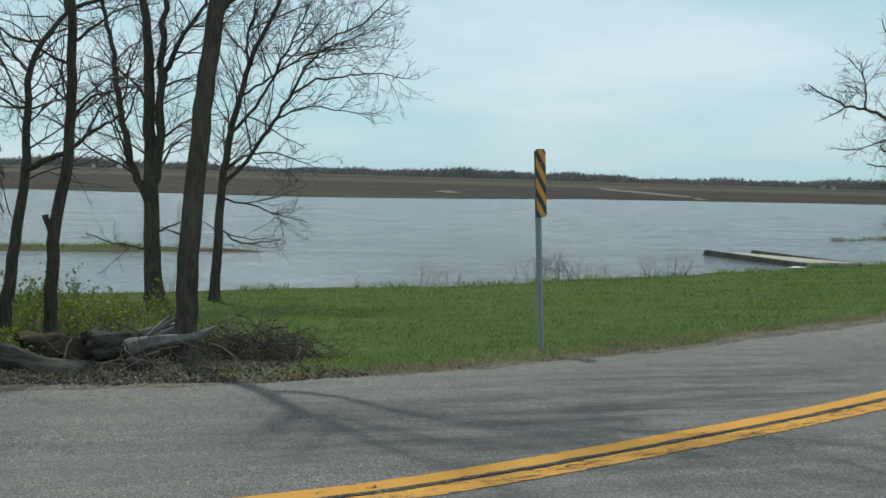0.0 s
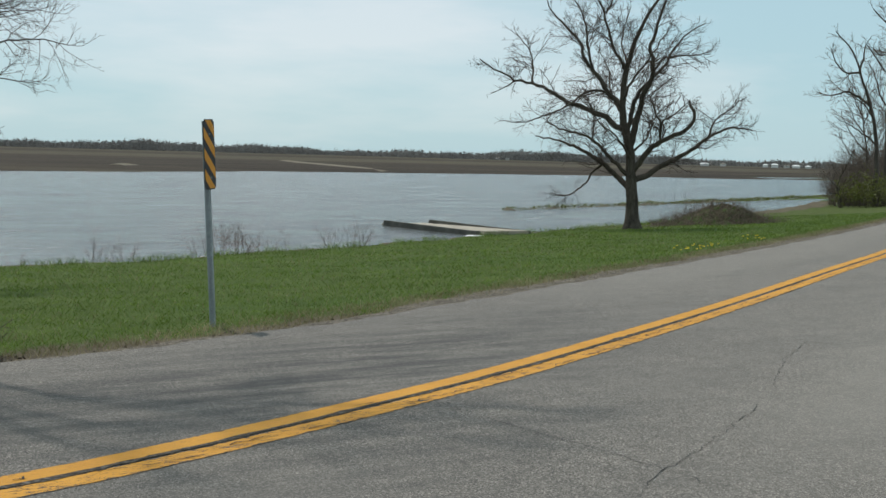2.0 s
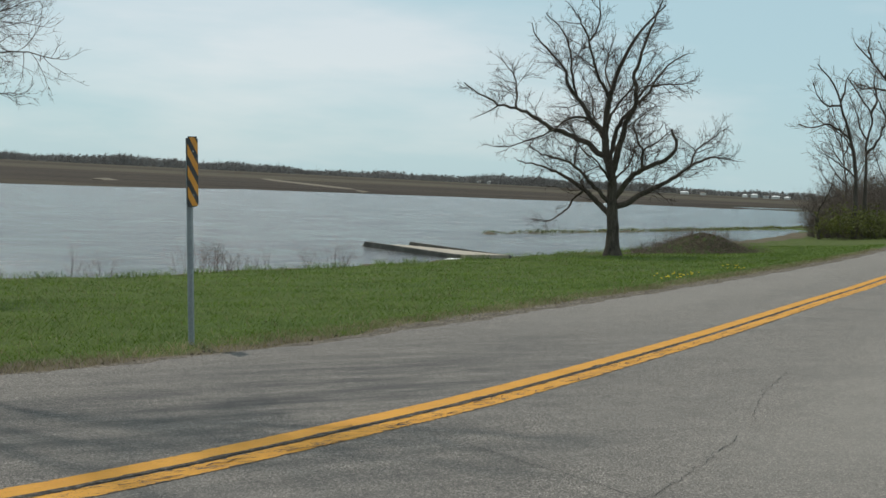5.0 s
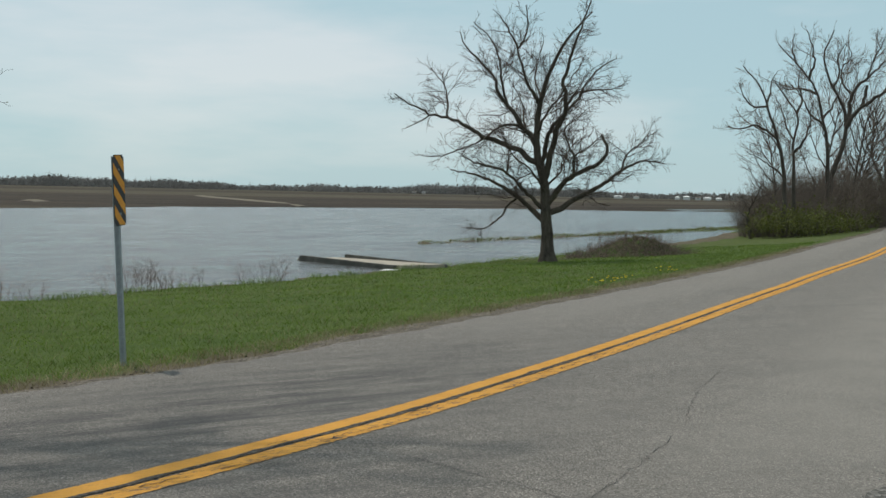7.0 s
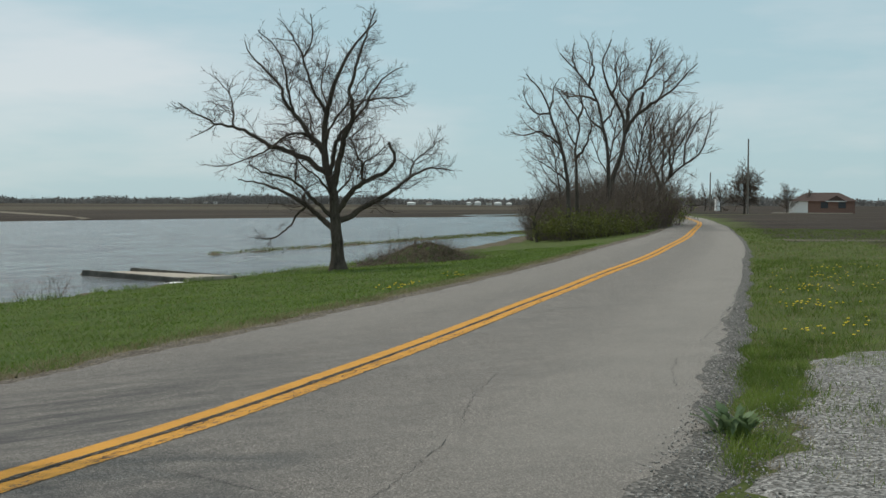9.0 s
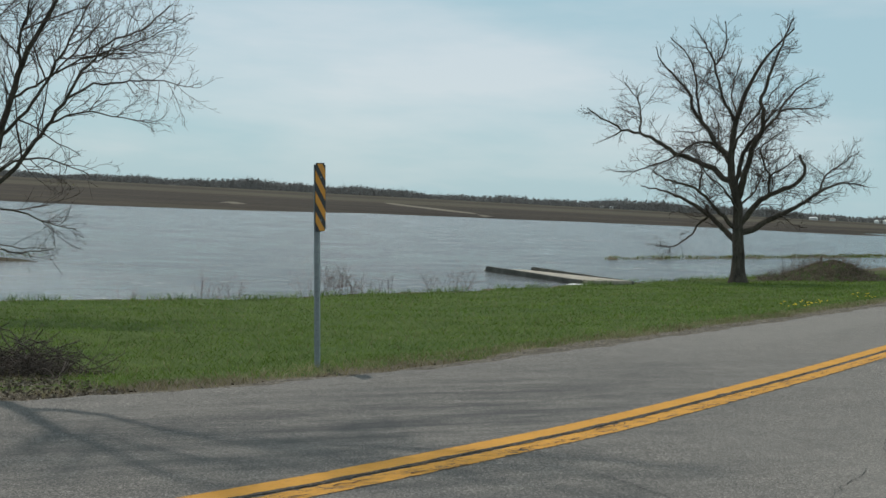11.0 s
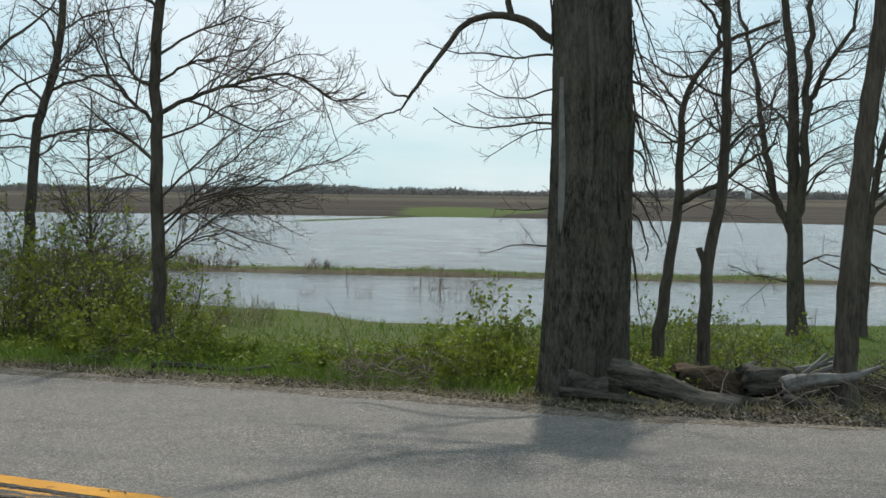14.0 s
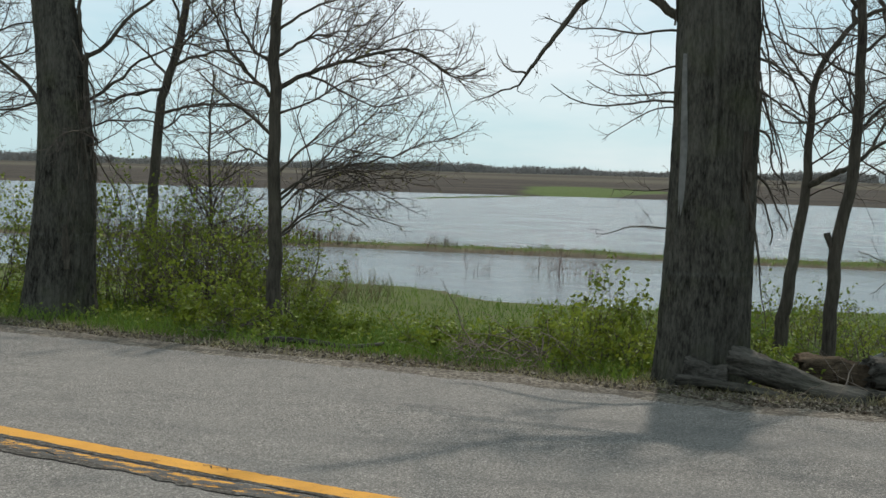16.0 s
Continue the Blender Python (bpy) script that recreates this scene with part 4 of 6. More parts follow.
def old_tree(at, seed, height, r0, r1, flare, lean, limbs, label, scar=None, plates=14, crown=(), creepers=7, bow=0.0):
    rng = np.random.default_rng(seed)
    top = thing("old_tree", at, label, "tree")
    shift = lambda h: lean[0] * h + 0.04 * math.sin(0.8 * h) + bow * math.sin(math.pi * min(h / height, 1)) ** 1.5
    v, f = old_trunk(rng, height, r0, r1, flare, lean, bow)
    part("trunk", mesh_of("trunk", v, f, M_BARK_OLD, True), top, "massive trunk with deeply furrowed grey bark")
    wood, fine = [], []
    for h, lead, az, length, r, lift, wig in limbs:
        b = radians(az)
        rr = r0 + (r1 - r0) * h / height
        p = (shift(h) + 0.75 * rr * math.cos(b), lean[1] * h + 0.75 * rr * math.sin(b), h)
        q = (*shoot(rng, p, limb_way(lead, az), length, 14, wig, lift, r, max(0.15 * r, 0.006)), 9)
        wood.append(q)
        some = []
        sprout(rng, q, 0, SPEC_MID if r > 0.04 else SPEC_THIN, some)
        for level, b2 in some:
            (wood if level == 0 and b2[1][0] > 0.015 else fine).append(b2)
    for lead, az, length, r in crown:
        p = (lean[0] * height, lean[1] * height, height - 0.15)
        q = (*shoot(rng, p, limb_way(lead, az), length, 14, 0.17, 0.03, r, r * 0.2), 9)
        wood.append(q)
        some = []
        sprout(rng, q, 0, SPEC_MID, some)
        for level, b2 in some:
            (wood if level == 0 and b2[1][0] > 0.015 else fine).append(b2)
    v, f = tubes(wood)
    tagged(part("branchwork", mesh_of("branchwork", v, f, M_BARK, True), top), kind="stuff")
    v, f = tubes(fine)
    tagged(part("crown", mesh_of("crown", v, f, M_TWIG, True), top), kind="stuff")
    for i in range(plates):
        side = rng.choice([-1, 1])
        az = -90 + side * rng.uniform(40, 100)
        h = rng.uniform(0.5, height * 0.75)
        rr = (r0 + (r1 - r0) * h / height) * 0.985
        pl = part("bark_plate", bark_plate(rng, rng.uniform(0.35, 1.0), rng.uniform(0.05, 0.11)), top, "loose strip of shaggy bark")
        b = radians(az)
        pl.matrix_basis = pose(shift(h) + rr * math.cos(b), lean[1] * h + rr * math.sin(b), h, rng.uniform(-5, 3), rng.uniform(-3, 3), az + 90)
    # creepers hanging along one side
    for i in range(creepers):
        b = radians(rng.uniform(-50, 25))
        h = rng.uniform(1.6, height * 0.9)
        rr = (r0 + (r1 - r0) * h / height) * 1.08
        q = shoot(rng, (shift(h) + rr * math.cos(b), lean[1] * h + rr * math.sin(b), h), (0.25 * math.cos(b), 0.25 * math.sin(b), -1), rng.uniform(0.6, 1.6), 12, 0.13, -0.02, 0.010, 0.004)
        some = [(*q, 5)]
        extra = []
        sprout(rng, some[0], 0, [(7, 55, 0.22, 0.2, -0.05, 4, 3, 0.1, 0.05)], extra)
        v, f = tubes(some + [e for _, e in extra])
        part("creeper", mesh_of("creeper", v, f, M_BARK, True), top, "dead creeper hanging beside the trunk")
    if scar:
        h, az, length, width = scar
        b = radians(az)
        rr = (r0 + (r1 - r0) * h / height) * 1.045
        n, v, f = 12, [], []
        for i in range(n):
            u = i / (n - 1)
            w = width * (0.35 + 0.65 * (1 - u) ** 0.7) if u > 0.15 else width * (0.5 + 3 * u)
            for s, d in ((-1, 0.01), (-0.4, -0.012), (0.4, -0.012), (1, 0.01)):
                v.append((s * w / 2 + 0.012 * math.sin(5 * u), d, u * length))
        for i in range(n - 1):
            f += [(4 * i + j, 4 * i + j + 1, 4 * i + j + 5, 4 * i + j + 4) for j in range(3)]
        sc = part("bare_wood_scar", mesh_of("bare_wood_scar", v, f, M_SCAR, True), top, "long pale scar of bare wood")
        sc.matrix_basis = pose(shift(h) + rr * math.cos(b), lean[1] * h + rr * math.sin(b), h, 0, 0, az + 90)
    return top


OLD_A = (-1.07, 11.85)
old = old_tree(on_land(*OLD_A), 11, 5.1, 0.395, 0.33, 0.16, (0.012, 0.0),
               [(1.9, 85, 20, 0.7, 0.014, -0.24, 0.22), (2.3, 80, -10, 0.8, 0.014, -0.26, 0.22), (2.9, 75, 5, 0.9, 0.015, -0.26, 0.22), (1.7, 80, 5, 0.6, 0.011, -0.24, 0.22), (2.6, 82, 12, 0.8, 0.012, -0.25, 0.22)],
               "massive old tree with furrowed grey bark beside the road", (1.45, -127, 1.45, 0.11), 16,
               [(38, 172, 3.4, 0.075), (30, 60, 3.6, 0.055), (62, 195, 2.6, 0.04), (35, 90, 4.0, 0.07), (46, 140, 3.4, 0.05), (30, 215, 2.4, 0.04)], 16)
g = Bare("boughs", None, 3.7, 12, "", top=old)
arm = g.limb(None, (-0.05, 3.16), (-68, -54, -79, -106, -142, -143, -144), 2.02, 0.050, -0.05, 0.3, 0, 0.35)
g.limb(arm, 0.99, (-75, -34), 0.40, 0.012, 0.2)
g.limb(arm, 0.98, (-146, -107, -117, -107), 0.62, 0.012, -0.1)
g.limb(arm, 0.35, (-15, -33, -20), 1.6, 0.032, 0.1)
for up, leans, length, r, out in ((3.08, (-80, -96, -82, -88, -70), 1.45, 0.014, -0.1), (2.78, (-82, -108, -85, -60), 1.0, 0.012, 0.1), (2.56, (-84, -98, -88, -62), 1.05, 0.012, -0.2),
                                  (2.42, (-72, -92, -98, -82, -58), 1.4, 0.014, 0.15), (2.40, (-80, -112, -125), 0.95, 0.010, 0.3), (1.38, (-90, -90, -107), 0.85, 0.011, 0.1), (1.77, (-99, -90), 0.75, 0.009, -0.2)):
    g.limb(None, (-0.06, up), leans, length, r, out, 0.3, 0, 0.25)
g.finish([(11.0, 50, 0.5, 0.27, 0.03, 6, 3, 0.06, 0.0030), (13.0, 48, 0.25, 0.27, 0.02, 4, 3, 0.04, 0.0023)], M_BARK, M_TWIG)
OLD_B = (-8.60, 13.50)
old_tree(on_land(*OLD_B), 23, 4.4, 0.395, 0.205, 0.20, (-0.042, 0.0),
         [(2.4, 60, 178, 2.0, 0.03, 0.03, 0.18), (3.0, 70, 0, 2.0, 0.03, 0.03, 0.16), (2.5, 66, 5, 1.9, 0.022, 0.03, 0.2), (2.0, 75, -15, 1.5, 0.016, 0.0, 0.2), (2.2, 80, 10, 1.3, 0.014, -0.1, 0.2), (2.8, 78, -25, 1.2, 0.014, -0.15, 0.2)],
         "thick leaning old tree with vines hanging from its trunk", None, 6,
         [(25, 150, 5.5, 0.12), (25, 30, 5.5, 0.12), (40, 90, 4.5, 0.10)], 12, 0.13)

# ---- slender trees along the bank
NEAR_TWIGS = [(7.8, 50, 1.2, 0.21, 0.04, 7, 4, 0.12, 0.0040), (8.5, 46, 0.6, 0.21, 0.03, 5, 3, 0.08, 0.0028), (10.0, 42, 0.28, 0.18, 0.03, 3, 3, 0.04, 0.0021)]
BANK_TWIGS = [(7.0, 46, 1.4, 0.17, 0.05, 7, 4, 0.15, 0.0050), (8.0, 44, 0.70, 0.17, 0.04, 5, 3, 0.10, 0.0038), (9.0, 40, 0.32, 0.15, 0.03, 3, 3, 0.05, 0.0030)]
g = Bare("leaning_tree", on_land(1.24, 11.55), -7.5, 31, "slender dark tree leaning beside a fallen log")
stem = g.limb(None, (0, 0), (1, 2, 5, 5, 7, 1, 3), 4.68, 0.108, 0.02, 0.62, 0.45, 0.85)
prong = g.limb(stem, 0.70, (40, 15, 11, 13), 2.6, 0.062, 0.1, 0.4, 0, 0.5)
g.limb(stem, 0.95, (-6, -14, -10), 3.0, 0.055, 0.2)
g.limb(stem, 0.98, (8, 16, 22), 3.4, 0.055, -0.2)
g.limb(stem, 0.97, (30, 42, 50), 3.0, 0.036, -0.35)
reach = g.limb(prong, 0.75, (45, 62, 66, 58), 3.6, 0.042, -0.1)
g.limb(prong, 0.9, (30, 52, 60), 3.4, 0.038, -0.3)
g.limb(prong, 0.98, (20, 30, 45, 40), 3.4, 0.036, 0.15)
g.limb(reach, 0.4, (75, 85, 70), 2.2, 0.024, -0.3)
g.limb(stem, 0.28, (-75, -60), 0.35, 0.012)
g.finish(NEAR_TWIGS, M_BARK, M_TWIG)
g = Bare("crooked_tree", on_land(-0.42, 14.6), 0.5, 37, "small crooked tree forking into two curved stems")
stem = g.limb(None, (0, 0), (6, 7, 8, 0, 8, 36, 68), 4.49, 0.081, 0.05, 0.22, 0.3, 0.42)
arm = g.limb(stem, 0.45, (59, 66, 48, 56, 55), 1.27, 0.042, -0.1)
g.limb(stem, 0.76, (-83, -54, -49), 0.92, 0.018, 0.2)
g.limb(stem, 0.60, (-90, -61), 0.60, 0.014, -0.3)
g.limb(stem, 0.85, (3, -28, -6), 1.6, 0.026, 0.2)
g.limb(arm, 0.59, (28, 30, 15), 0.84, 0.018, 0.4)
g.limb(stem, 0.70, (40, 52, 70), 0.9, 0.015, 0.3)
g.limb(stem, 0.68, (-40, -25, -10), 1.0, 0.016, 0.3)
g.finish(NEAR_TWIGS, M_BARK, M_TWIG)
g = Bare("crooked_tree", on_land(0.07, 13.15), -1.5, 41, "small crooked tree with a broken stub on its stem")
stem = g.limb(None, (0, 0), (1, 2, 11, 2, 0, -2, 1), 4.59, 0.073, 0.05, 0.5, 0.3, 0.5)
g.limb(stem, 0.28, (-14, -22), 0.26, 0.038, 0, 0.85, 0, 1)
g.limb(stem, 0.53, (37, 70, 78), 0.95, 0.020, 0.3)
g.limb(stem, 0.65, (-67, -46, -61), 0.85, 0.017, -0.3)
g.limb(stem, 0.70, (51, 55, 79), 1.0, 0.020, 0.2)
g.limb(stem, 0.57, (-46, -20), 0.65, 0.014, 0.4)
g.limb(stem, 0.78, (-33, -16), 1.1, 0.022, -0.2)
g.limb(stem, 0.9, (30, 20), 1.1, 0.022, 0.2)
g.finish(NEAR_TWIGS, M_BARK, M_TWIG)
g = Bare("forked_tree", on_land(1.89, 22.2), -5.6, 43, "tall dark tree with several upright stems at the water's edge")
stem = g.limb(None, (0, 0), (-4, -1, -3, -2, -2, -9, -4), 6.47, 0.164, 0.02, 0.3, 0.3, 0.5)
left = g.limb(stem, 0.28, (-27, -14, -10, -8, -12, -16, -11), 4.72, 0.079, 0.1)
twin = g.limb(stem, 0.29, (6, 1, 2, 1, 0), 4.68, 0.094, -0.1, 0.35)
right = g.limb(twin, 0.43, (19, 25, 34, 12, 9), 2.53, 0.059, 0.15)
g.limb(stem, 0.36, (41, 27, 56, 73), 1.31, 0.030, 0.2)
g.limb(stem, 0.21, (64, 68, 93), 0.79, 0.025, -0.1)
g.limb(left, 0.15, (-50, -107), 0.86, 0.020, 0.1)
g.limb(stem, 0.17, (-78, -79, -69), 1.15, 0.020, -0.3)
g.limb(left, 0.36, (-33, -63), 0.9, 0.020, 0.3)
g.limb(stem, 0.54, (-33, -53, -74), 1.35, 0.030, -0.3)
g.limb(twin, 0.42, (64, 80), 1.0, 0.025, 0.3)
g.limb(right, 0.25, (89, 52), 0.9, 0.020, -0.4)
g.finish(BANK_TWIGS, M_BARK, M_TWIG)
g = Bare("spreading_tree", on_land(2.88, 21.98), -7.6, 47, "slim bare tree with long branches spreading over the water")
stem = g.limb(None, (0, 0), (3, 2, 7, 12, 16, 26, 22), 6.20, 0.094, 0.05, 0.25, 0.3, 0.35)
sweep = g.limb(stem, 0.34, (41, 32, 32, 28, 40, 61, 44), 4.55, 0.044, 0.1)
g.limb(sweep, 0.45, (60, 78, 83, 95), 2.30, 0.025, 0.3)
g.limb(sweep, 0.34, (68, 94, 98), 1.78, 0.020, -0.3)
climb = g.limb(stem, 0.49, (43, 28, 25, 27, 28), 3.04, 0.035, -0.2)
g.limb(stem, 0.38, (54, 91, 110), 1.75, 0.025, 0.3)
g.limb(stem, 0.31, (100, 109, 104), 1.53, 0.020, -0.2)
g.limb(stem, 0.24, (132, 93, 76), 1.27, 0.020, 0.2)
g.limb(stem, 0.22, (-56, -57), 0.41, 0.015, 0)
g.limb(stem, 0.59, (55, 42, 36, 48), 2.59, 0.025, 0.4)
g.limb(stem, 0.67, (-2, 16, 7), 1.77, 0.030, -0.3)
g.limb(climb, 0.43, (62, 68, 55), 2.22, 0.020, -0.4)
g.finish(BANK_TWIGS, M_BARK, M_TWIG, 500)
BUDDING = [(10.5, 42, 1.15, 0.16, 0.04, 7, 4, 0.12, 0.0045), (9.0, 42, 0.56, 0.18, 0.04, 5, 3, 0.08, 0.0034), (9.0, 40, 0.26, 0.16, 0.03, 3, 3, 0.04, 0.0025)]
g = Bare("young_tree", on_land(-6.03, 13.9), 23.0, 53, "slim straight tree with fine twigs and opening buds")
stem = g.limb(None, (0, 0), (-1, -1, 0, 2, 2), 5.6, 0.088, 0.0, 0.55, 0.3, 0.72)
reach = g.limb(stem, 0.52, (61, 68, 73, 74, 107, 121, 72), 2.65, 0.030, 0.1)
g.limb(reach, 0.42, (56, 65, 87), 1.05, 0.014, 0.3)
for share, leans, length, r, out in (
        (0.42, (-45, -58, -45), 1.2, 0.025, 0.2), (0.50, (-48, -40, -25, -27), 1.5, 0.028, -0.2), (0.57, (-47, -21, -13), 1.3, 0.022, 0.3),
        (0.29, (41, 45, 48, 47, 44), 2.27, 0.018, 0.1), (0.22, (49, 73, 119), 1.24, 0.015, -0.1), (0.31, (58, 77, 72, 70), 2.30, 0.018, -0.2),
        (0.35, (46, 47, 47), 1.65, 0.018, 0.3), (0.28, (49, 70, 97, 82), 1.90, 0.015, 0.25), (0.23, (48, 53, 77), 1.33, 0.015, -0.3),
        (0.63, (55, 67, 92), 1.42, 0.020, -0.2), (0.58, (56, 75, 58), 1.41, 0.020, 0.4)):
    g.limb(stem, share, leans, length, r, out)
g.limb(stem, 0.47, (70, 60, 80, 60), 1.7, 0.016, -0.5)
g.limb(stem, 0.38, (-70, -50, -60), 1.0, 0.014, -0.5)
g.limb(stem, 0.72, (-55, -40, -60), 1.4, 0.02, -0.3)
g.limb(stem, 0.80, (-50, -70), 1.4, 0.02, 0.4)
g.limb(stem, 0.85, (50, 70, 60), 1.6, 0.02, 0.1)
g.finish(BUDDING, M_BARK, M_TWIG, 3200)
g = Bare("young_tree", on_land(-9.61, 17.48), 28.6, 59, "bare tree with a curved trunk among the shrubs")
stem = g.limb(None, (0, 0), (1, 3, 4, 6, 15, 10, 2), 5.31, 0.098, 0.05, 0.5, 0.3, 0.6)
for share, leans, length, r, out in (
        (0.54, (69, 81, 93, 114), 1.53, 0.028, 0.2), (0.68, (67, 85, 104), 1.59, 0.028, -0.2), (0.62, (-105, -101, -104), 1.3, 0.028, 0.2),
        (0.79, (-21, -58), 0.9, 0.028, 0.1), (0.65, (27, 43, 65), 1.54, 0.024, -0.4), (0.54, (-80, -118), 0.85, 0.018, -0.3), (0.65, (-42, -64), 1.1, 0.024, 0.3),
        (0.85, (60, 80), 1.4, 0.02, 0.2), (0.88, (-60, -80), 1.4, 0.02, -0.2), (0.5, (60, 75), 1.0, 0.018, -0.4)):
    g.limb(stem, share, leans, length, r, out)
g.finish(BUDDING, M_BARK, M_TWIG, 900)
g = Bare("young_tree", on_land(-12.3, 15.9), 37.0, 60, "bare young tree standing among the bank shrubs")
stem = g.limb(None, (0, 0), (2, 6, -3, 4), 5.6, 0.09, 0.04, 0.4, 0.3, 0.6)
for share, leans, length, r, out in ((0.38, (60, 48, 66), 1.7, 0.024, 0.2), (0.46, (66, 82, 70), 1.9, 0.026, -0.2), (0.55, (52, 70, 60), 2.0, 0.026, 0.3), (0.64, (60, 75, 66), 1.9, 0.024, -0.3),
                                     (0.72, (48, 62, 72), 1.8, 0.022, 0.1), (0.42, (-60, -50), 1.4, 0.022, 0.3), (0.6, (-55, -45), 1.6, 0.022, -0.2), (0.82, (40, 60), 1.6, 0.02, 0.3)):
    g.limb(stem, share, leans, length, r, out)
g.finish(BUDDING, M_BARK, M_TWIG, 700)
g = Bare("sapling", on_land(-8.05, 16.3), 27.0, 61, "thin bare sapling rising out of green shrubs")
stem = g.limb(None, (0, 0), (1, -1, 2), 3.3, 0.034, 0.03, 0.3, 0.2, 0.3)
for share, leans, length, r, out in ((0.5, (-50, -30), 1.0, 0.012, 0.2), (0.55, (55, 40), 1.1, 0.012, -0.2), (0.68, (-45, -60), 0.9, 0.011, 0.3), (0.75, (50, 35), 0.9, 0.011, 0.1), (0.4, (65, 50), 0.9, 0.012, 0.3)):
    g.limb(stem, share, leans, length, r, out)
g.finish(BUDDING, M_BARK, M_TWIG, 300)

# ---- the big bare tree on the grass and the wood along the road
OAK_TWIGS = [(7.6, 46, 1.3, 0.22, 0.05, 7, 4, 0.2, 0.0075), (7.5, 45, 0.75, 0.21, 0.04, 5, 3, 0.12, 0.0056), (7.5, 42, 0.38, 0.18, 0.04, 4, 3, 0.08, 0.0044)]
g = Bare("bare_tree", on_land(28.07, 32.82), -40.2, 71, "large spreading bare tree standing on the grass by the water")
stem = g.limb(None, (0, 0), (-3, -5, -13, 2, 14, 26, 41), 8.94, 0.262, 0.05, 0.09, 0.35, 0.5)
fork = g.limb(stem, 0.33, (14, 13, 20, -8, 18, 16, 21), 6.09, 0.125, -0.2, 0.15)
twin = g.limb(stem, 0.37, (10, 13, 37, 43, 26, 42, 56), 4.89, 0.096, 0.35, 0.15)
g.limb(fork, 0.42, (31, 77, 83, 84), 2.15, 0.052, 0.3)
tall = g.limb(stem, 0.61, (-29, -30, -17, -18, 32, 6, -7), 3.40, 0.060, -0.35)
g.limb(tall, 0.58, (-28, -32, -45), 1.50, 0.040, -0.3)
upper = g.limb(stem, 0.48, (-46, -32, -41, -20, -43, -44, -26), 4.71, 0.100, 0.25, 0.15)
g.limb(upper, 0.33, (-14, -8, -24, -47), 2.98, 0.050, -0.4)
wide = g.limb(stem, 0.39, (-57, -66, -70, -60, -78, -68, -56), 5.43, 0.112, -0.15, 0.15)
g.limb(wide, 0.64, (-3, -19, -39), 1.88, 0.040, 0.3)
g.limb(wide, 0.75, (-123, -119), 0.92, 0.029, -0.3)
g.limb(upper, 0.10, (-63, -106, -129, -123, -111, -116, -93), 3.61, 0.050, -0.5)
low = g.limb(stem, 0.18, (-52, -46, -58, -57, -72, -74, -83), 3.87, 0.112, 0.3, 0.15)
under = g.limb(stem, 0.22, (-48, -47, -43, -63, -80, -65), 3.38, 0.080, -0.4)
g.limb(low, 0.32, (-126, -149, -131, -113, -85), 2.28, 0.048, 0.2, 0.25, 0, 0.5)
g.limb(under, 0.53, (5, -9, -36), 1.61, 0.032, 0.4)
east = g.limb(stem, 0.20, (59, 58, 62, 54, 53, 71, 98), 4.53, 0.120, 0.15, 0.15)
g.limb(east, 0.65, (19, 50, 52), 1.84, 0.040, -0.3)
elbow = g.limb(stem, 0.24, (37, 41, 57, 66, 33, -19), 3.34, 0.112, -0.3, 0.4)
rise = g.limb(elbow, 0.43, (-4, 53, 48), 1.69, 0.052, -0.5)
g.limb(rise, 0.33, (-24, -15, 47, 45), 2.01, 0.042, 0.4)
g.limb(stem, 0.55, (10, -20, 5, 15), 3.0, 0.05, 0.8)
g.limb(stem, 0.45, (-30, -10, -25), 2.6, 0.05, 0.9)
g.limb(stem, 0.50, (25, 40, 30), 2.6, 0.05, -0.9)
g.limb(stem, 0.30, (40, 20, 45), 2.4, 0.045, 0.9)
g.limb(stem, 0.28, (-30, -50, -30), 2.4, 0.045, -0.9)
g.finish(OAK_TWIGS, M_BARK, M_TWIG)
WOOD_TWIGS = [(3.8, 42, 2.3, 0.17, 0.07, 6, 4, 0.35, 0.0105), (4.4, 40, 1.2, 0.17, 0.06, 4, 3, 0.2, 0.0080), (4.5, 38, 0.6, 0.15, 0.04, 3, 3, 0.1, 0.0062)]
WOOD = "tall bare tree in the wood beside the road"
g = Bare("roadside_tree", on_land(56.12, 45.93), -50.5, 81, WOOD, group="roadside wood")
stem = g.limb(None, (0, 0), (-1, -1, -6, -15, -19, -21, -40), 9.96, 0.19, 0.1, 0.15, 0.3, 0.35)
g.limb(stem, 0.56, (-51, -68, -106, -74), 3.14, 0.080, 0.3)
g.limb(stem, 0.74, (-89, -46, -21), 2.24, 0.064, -0.4)
g.limb(stem, 0.76, (15, 6, 27), 1.9, 0.064, 0.3)
g.limb(stem, 0.35, (-49, -55, -65), 2.46, 0.064, -0.2)
g.limb(stem, 0.48, (-30, -50, -60), 2.6, 0.06, 0.5)
g.finish(WOOD_TWIGS, M_BARK_FAR, M_THICKET)
g = Bare("roadside_tree", on_land(57.35, 46.28), -50.9, 82, WOOD, group="roadside wood")
stem = g.limb(None, (0, 0), (-1, -1, -2, -2, 9, -31, -35), 9.18, 0.16, -0.1, 0.15, 0.3, 0.4)
g.limb(stem, 0.76, (20, -17, 8), 2.58, 0.082, 0.3)
g.limb(stem, 0.52, (37, 11, 6), 3.13, 0.082, -0.3)
g.limb(stem, 0.6, (-30, -15, -25), 2.6, 0.06, 0.4)
g.finish(WOOD_TWIGS, M_BARK_FAR, M_THICKET)
g = Bare("roadside_tree", on_land(63.65, 49.02), -52.2, 83, WOOD, group="roadside wood")
stem = g.limb(None, (0, 0), (1, 1, -3, -11, -15, -37, -42), 12.24, 0.21, 0.1, 0.15, 0.3, 0.4)
g.limb(stem, 0.70, (-68, -90, -55), 2.77, 0.089, 0.3)
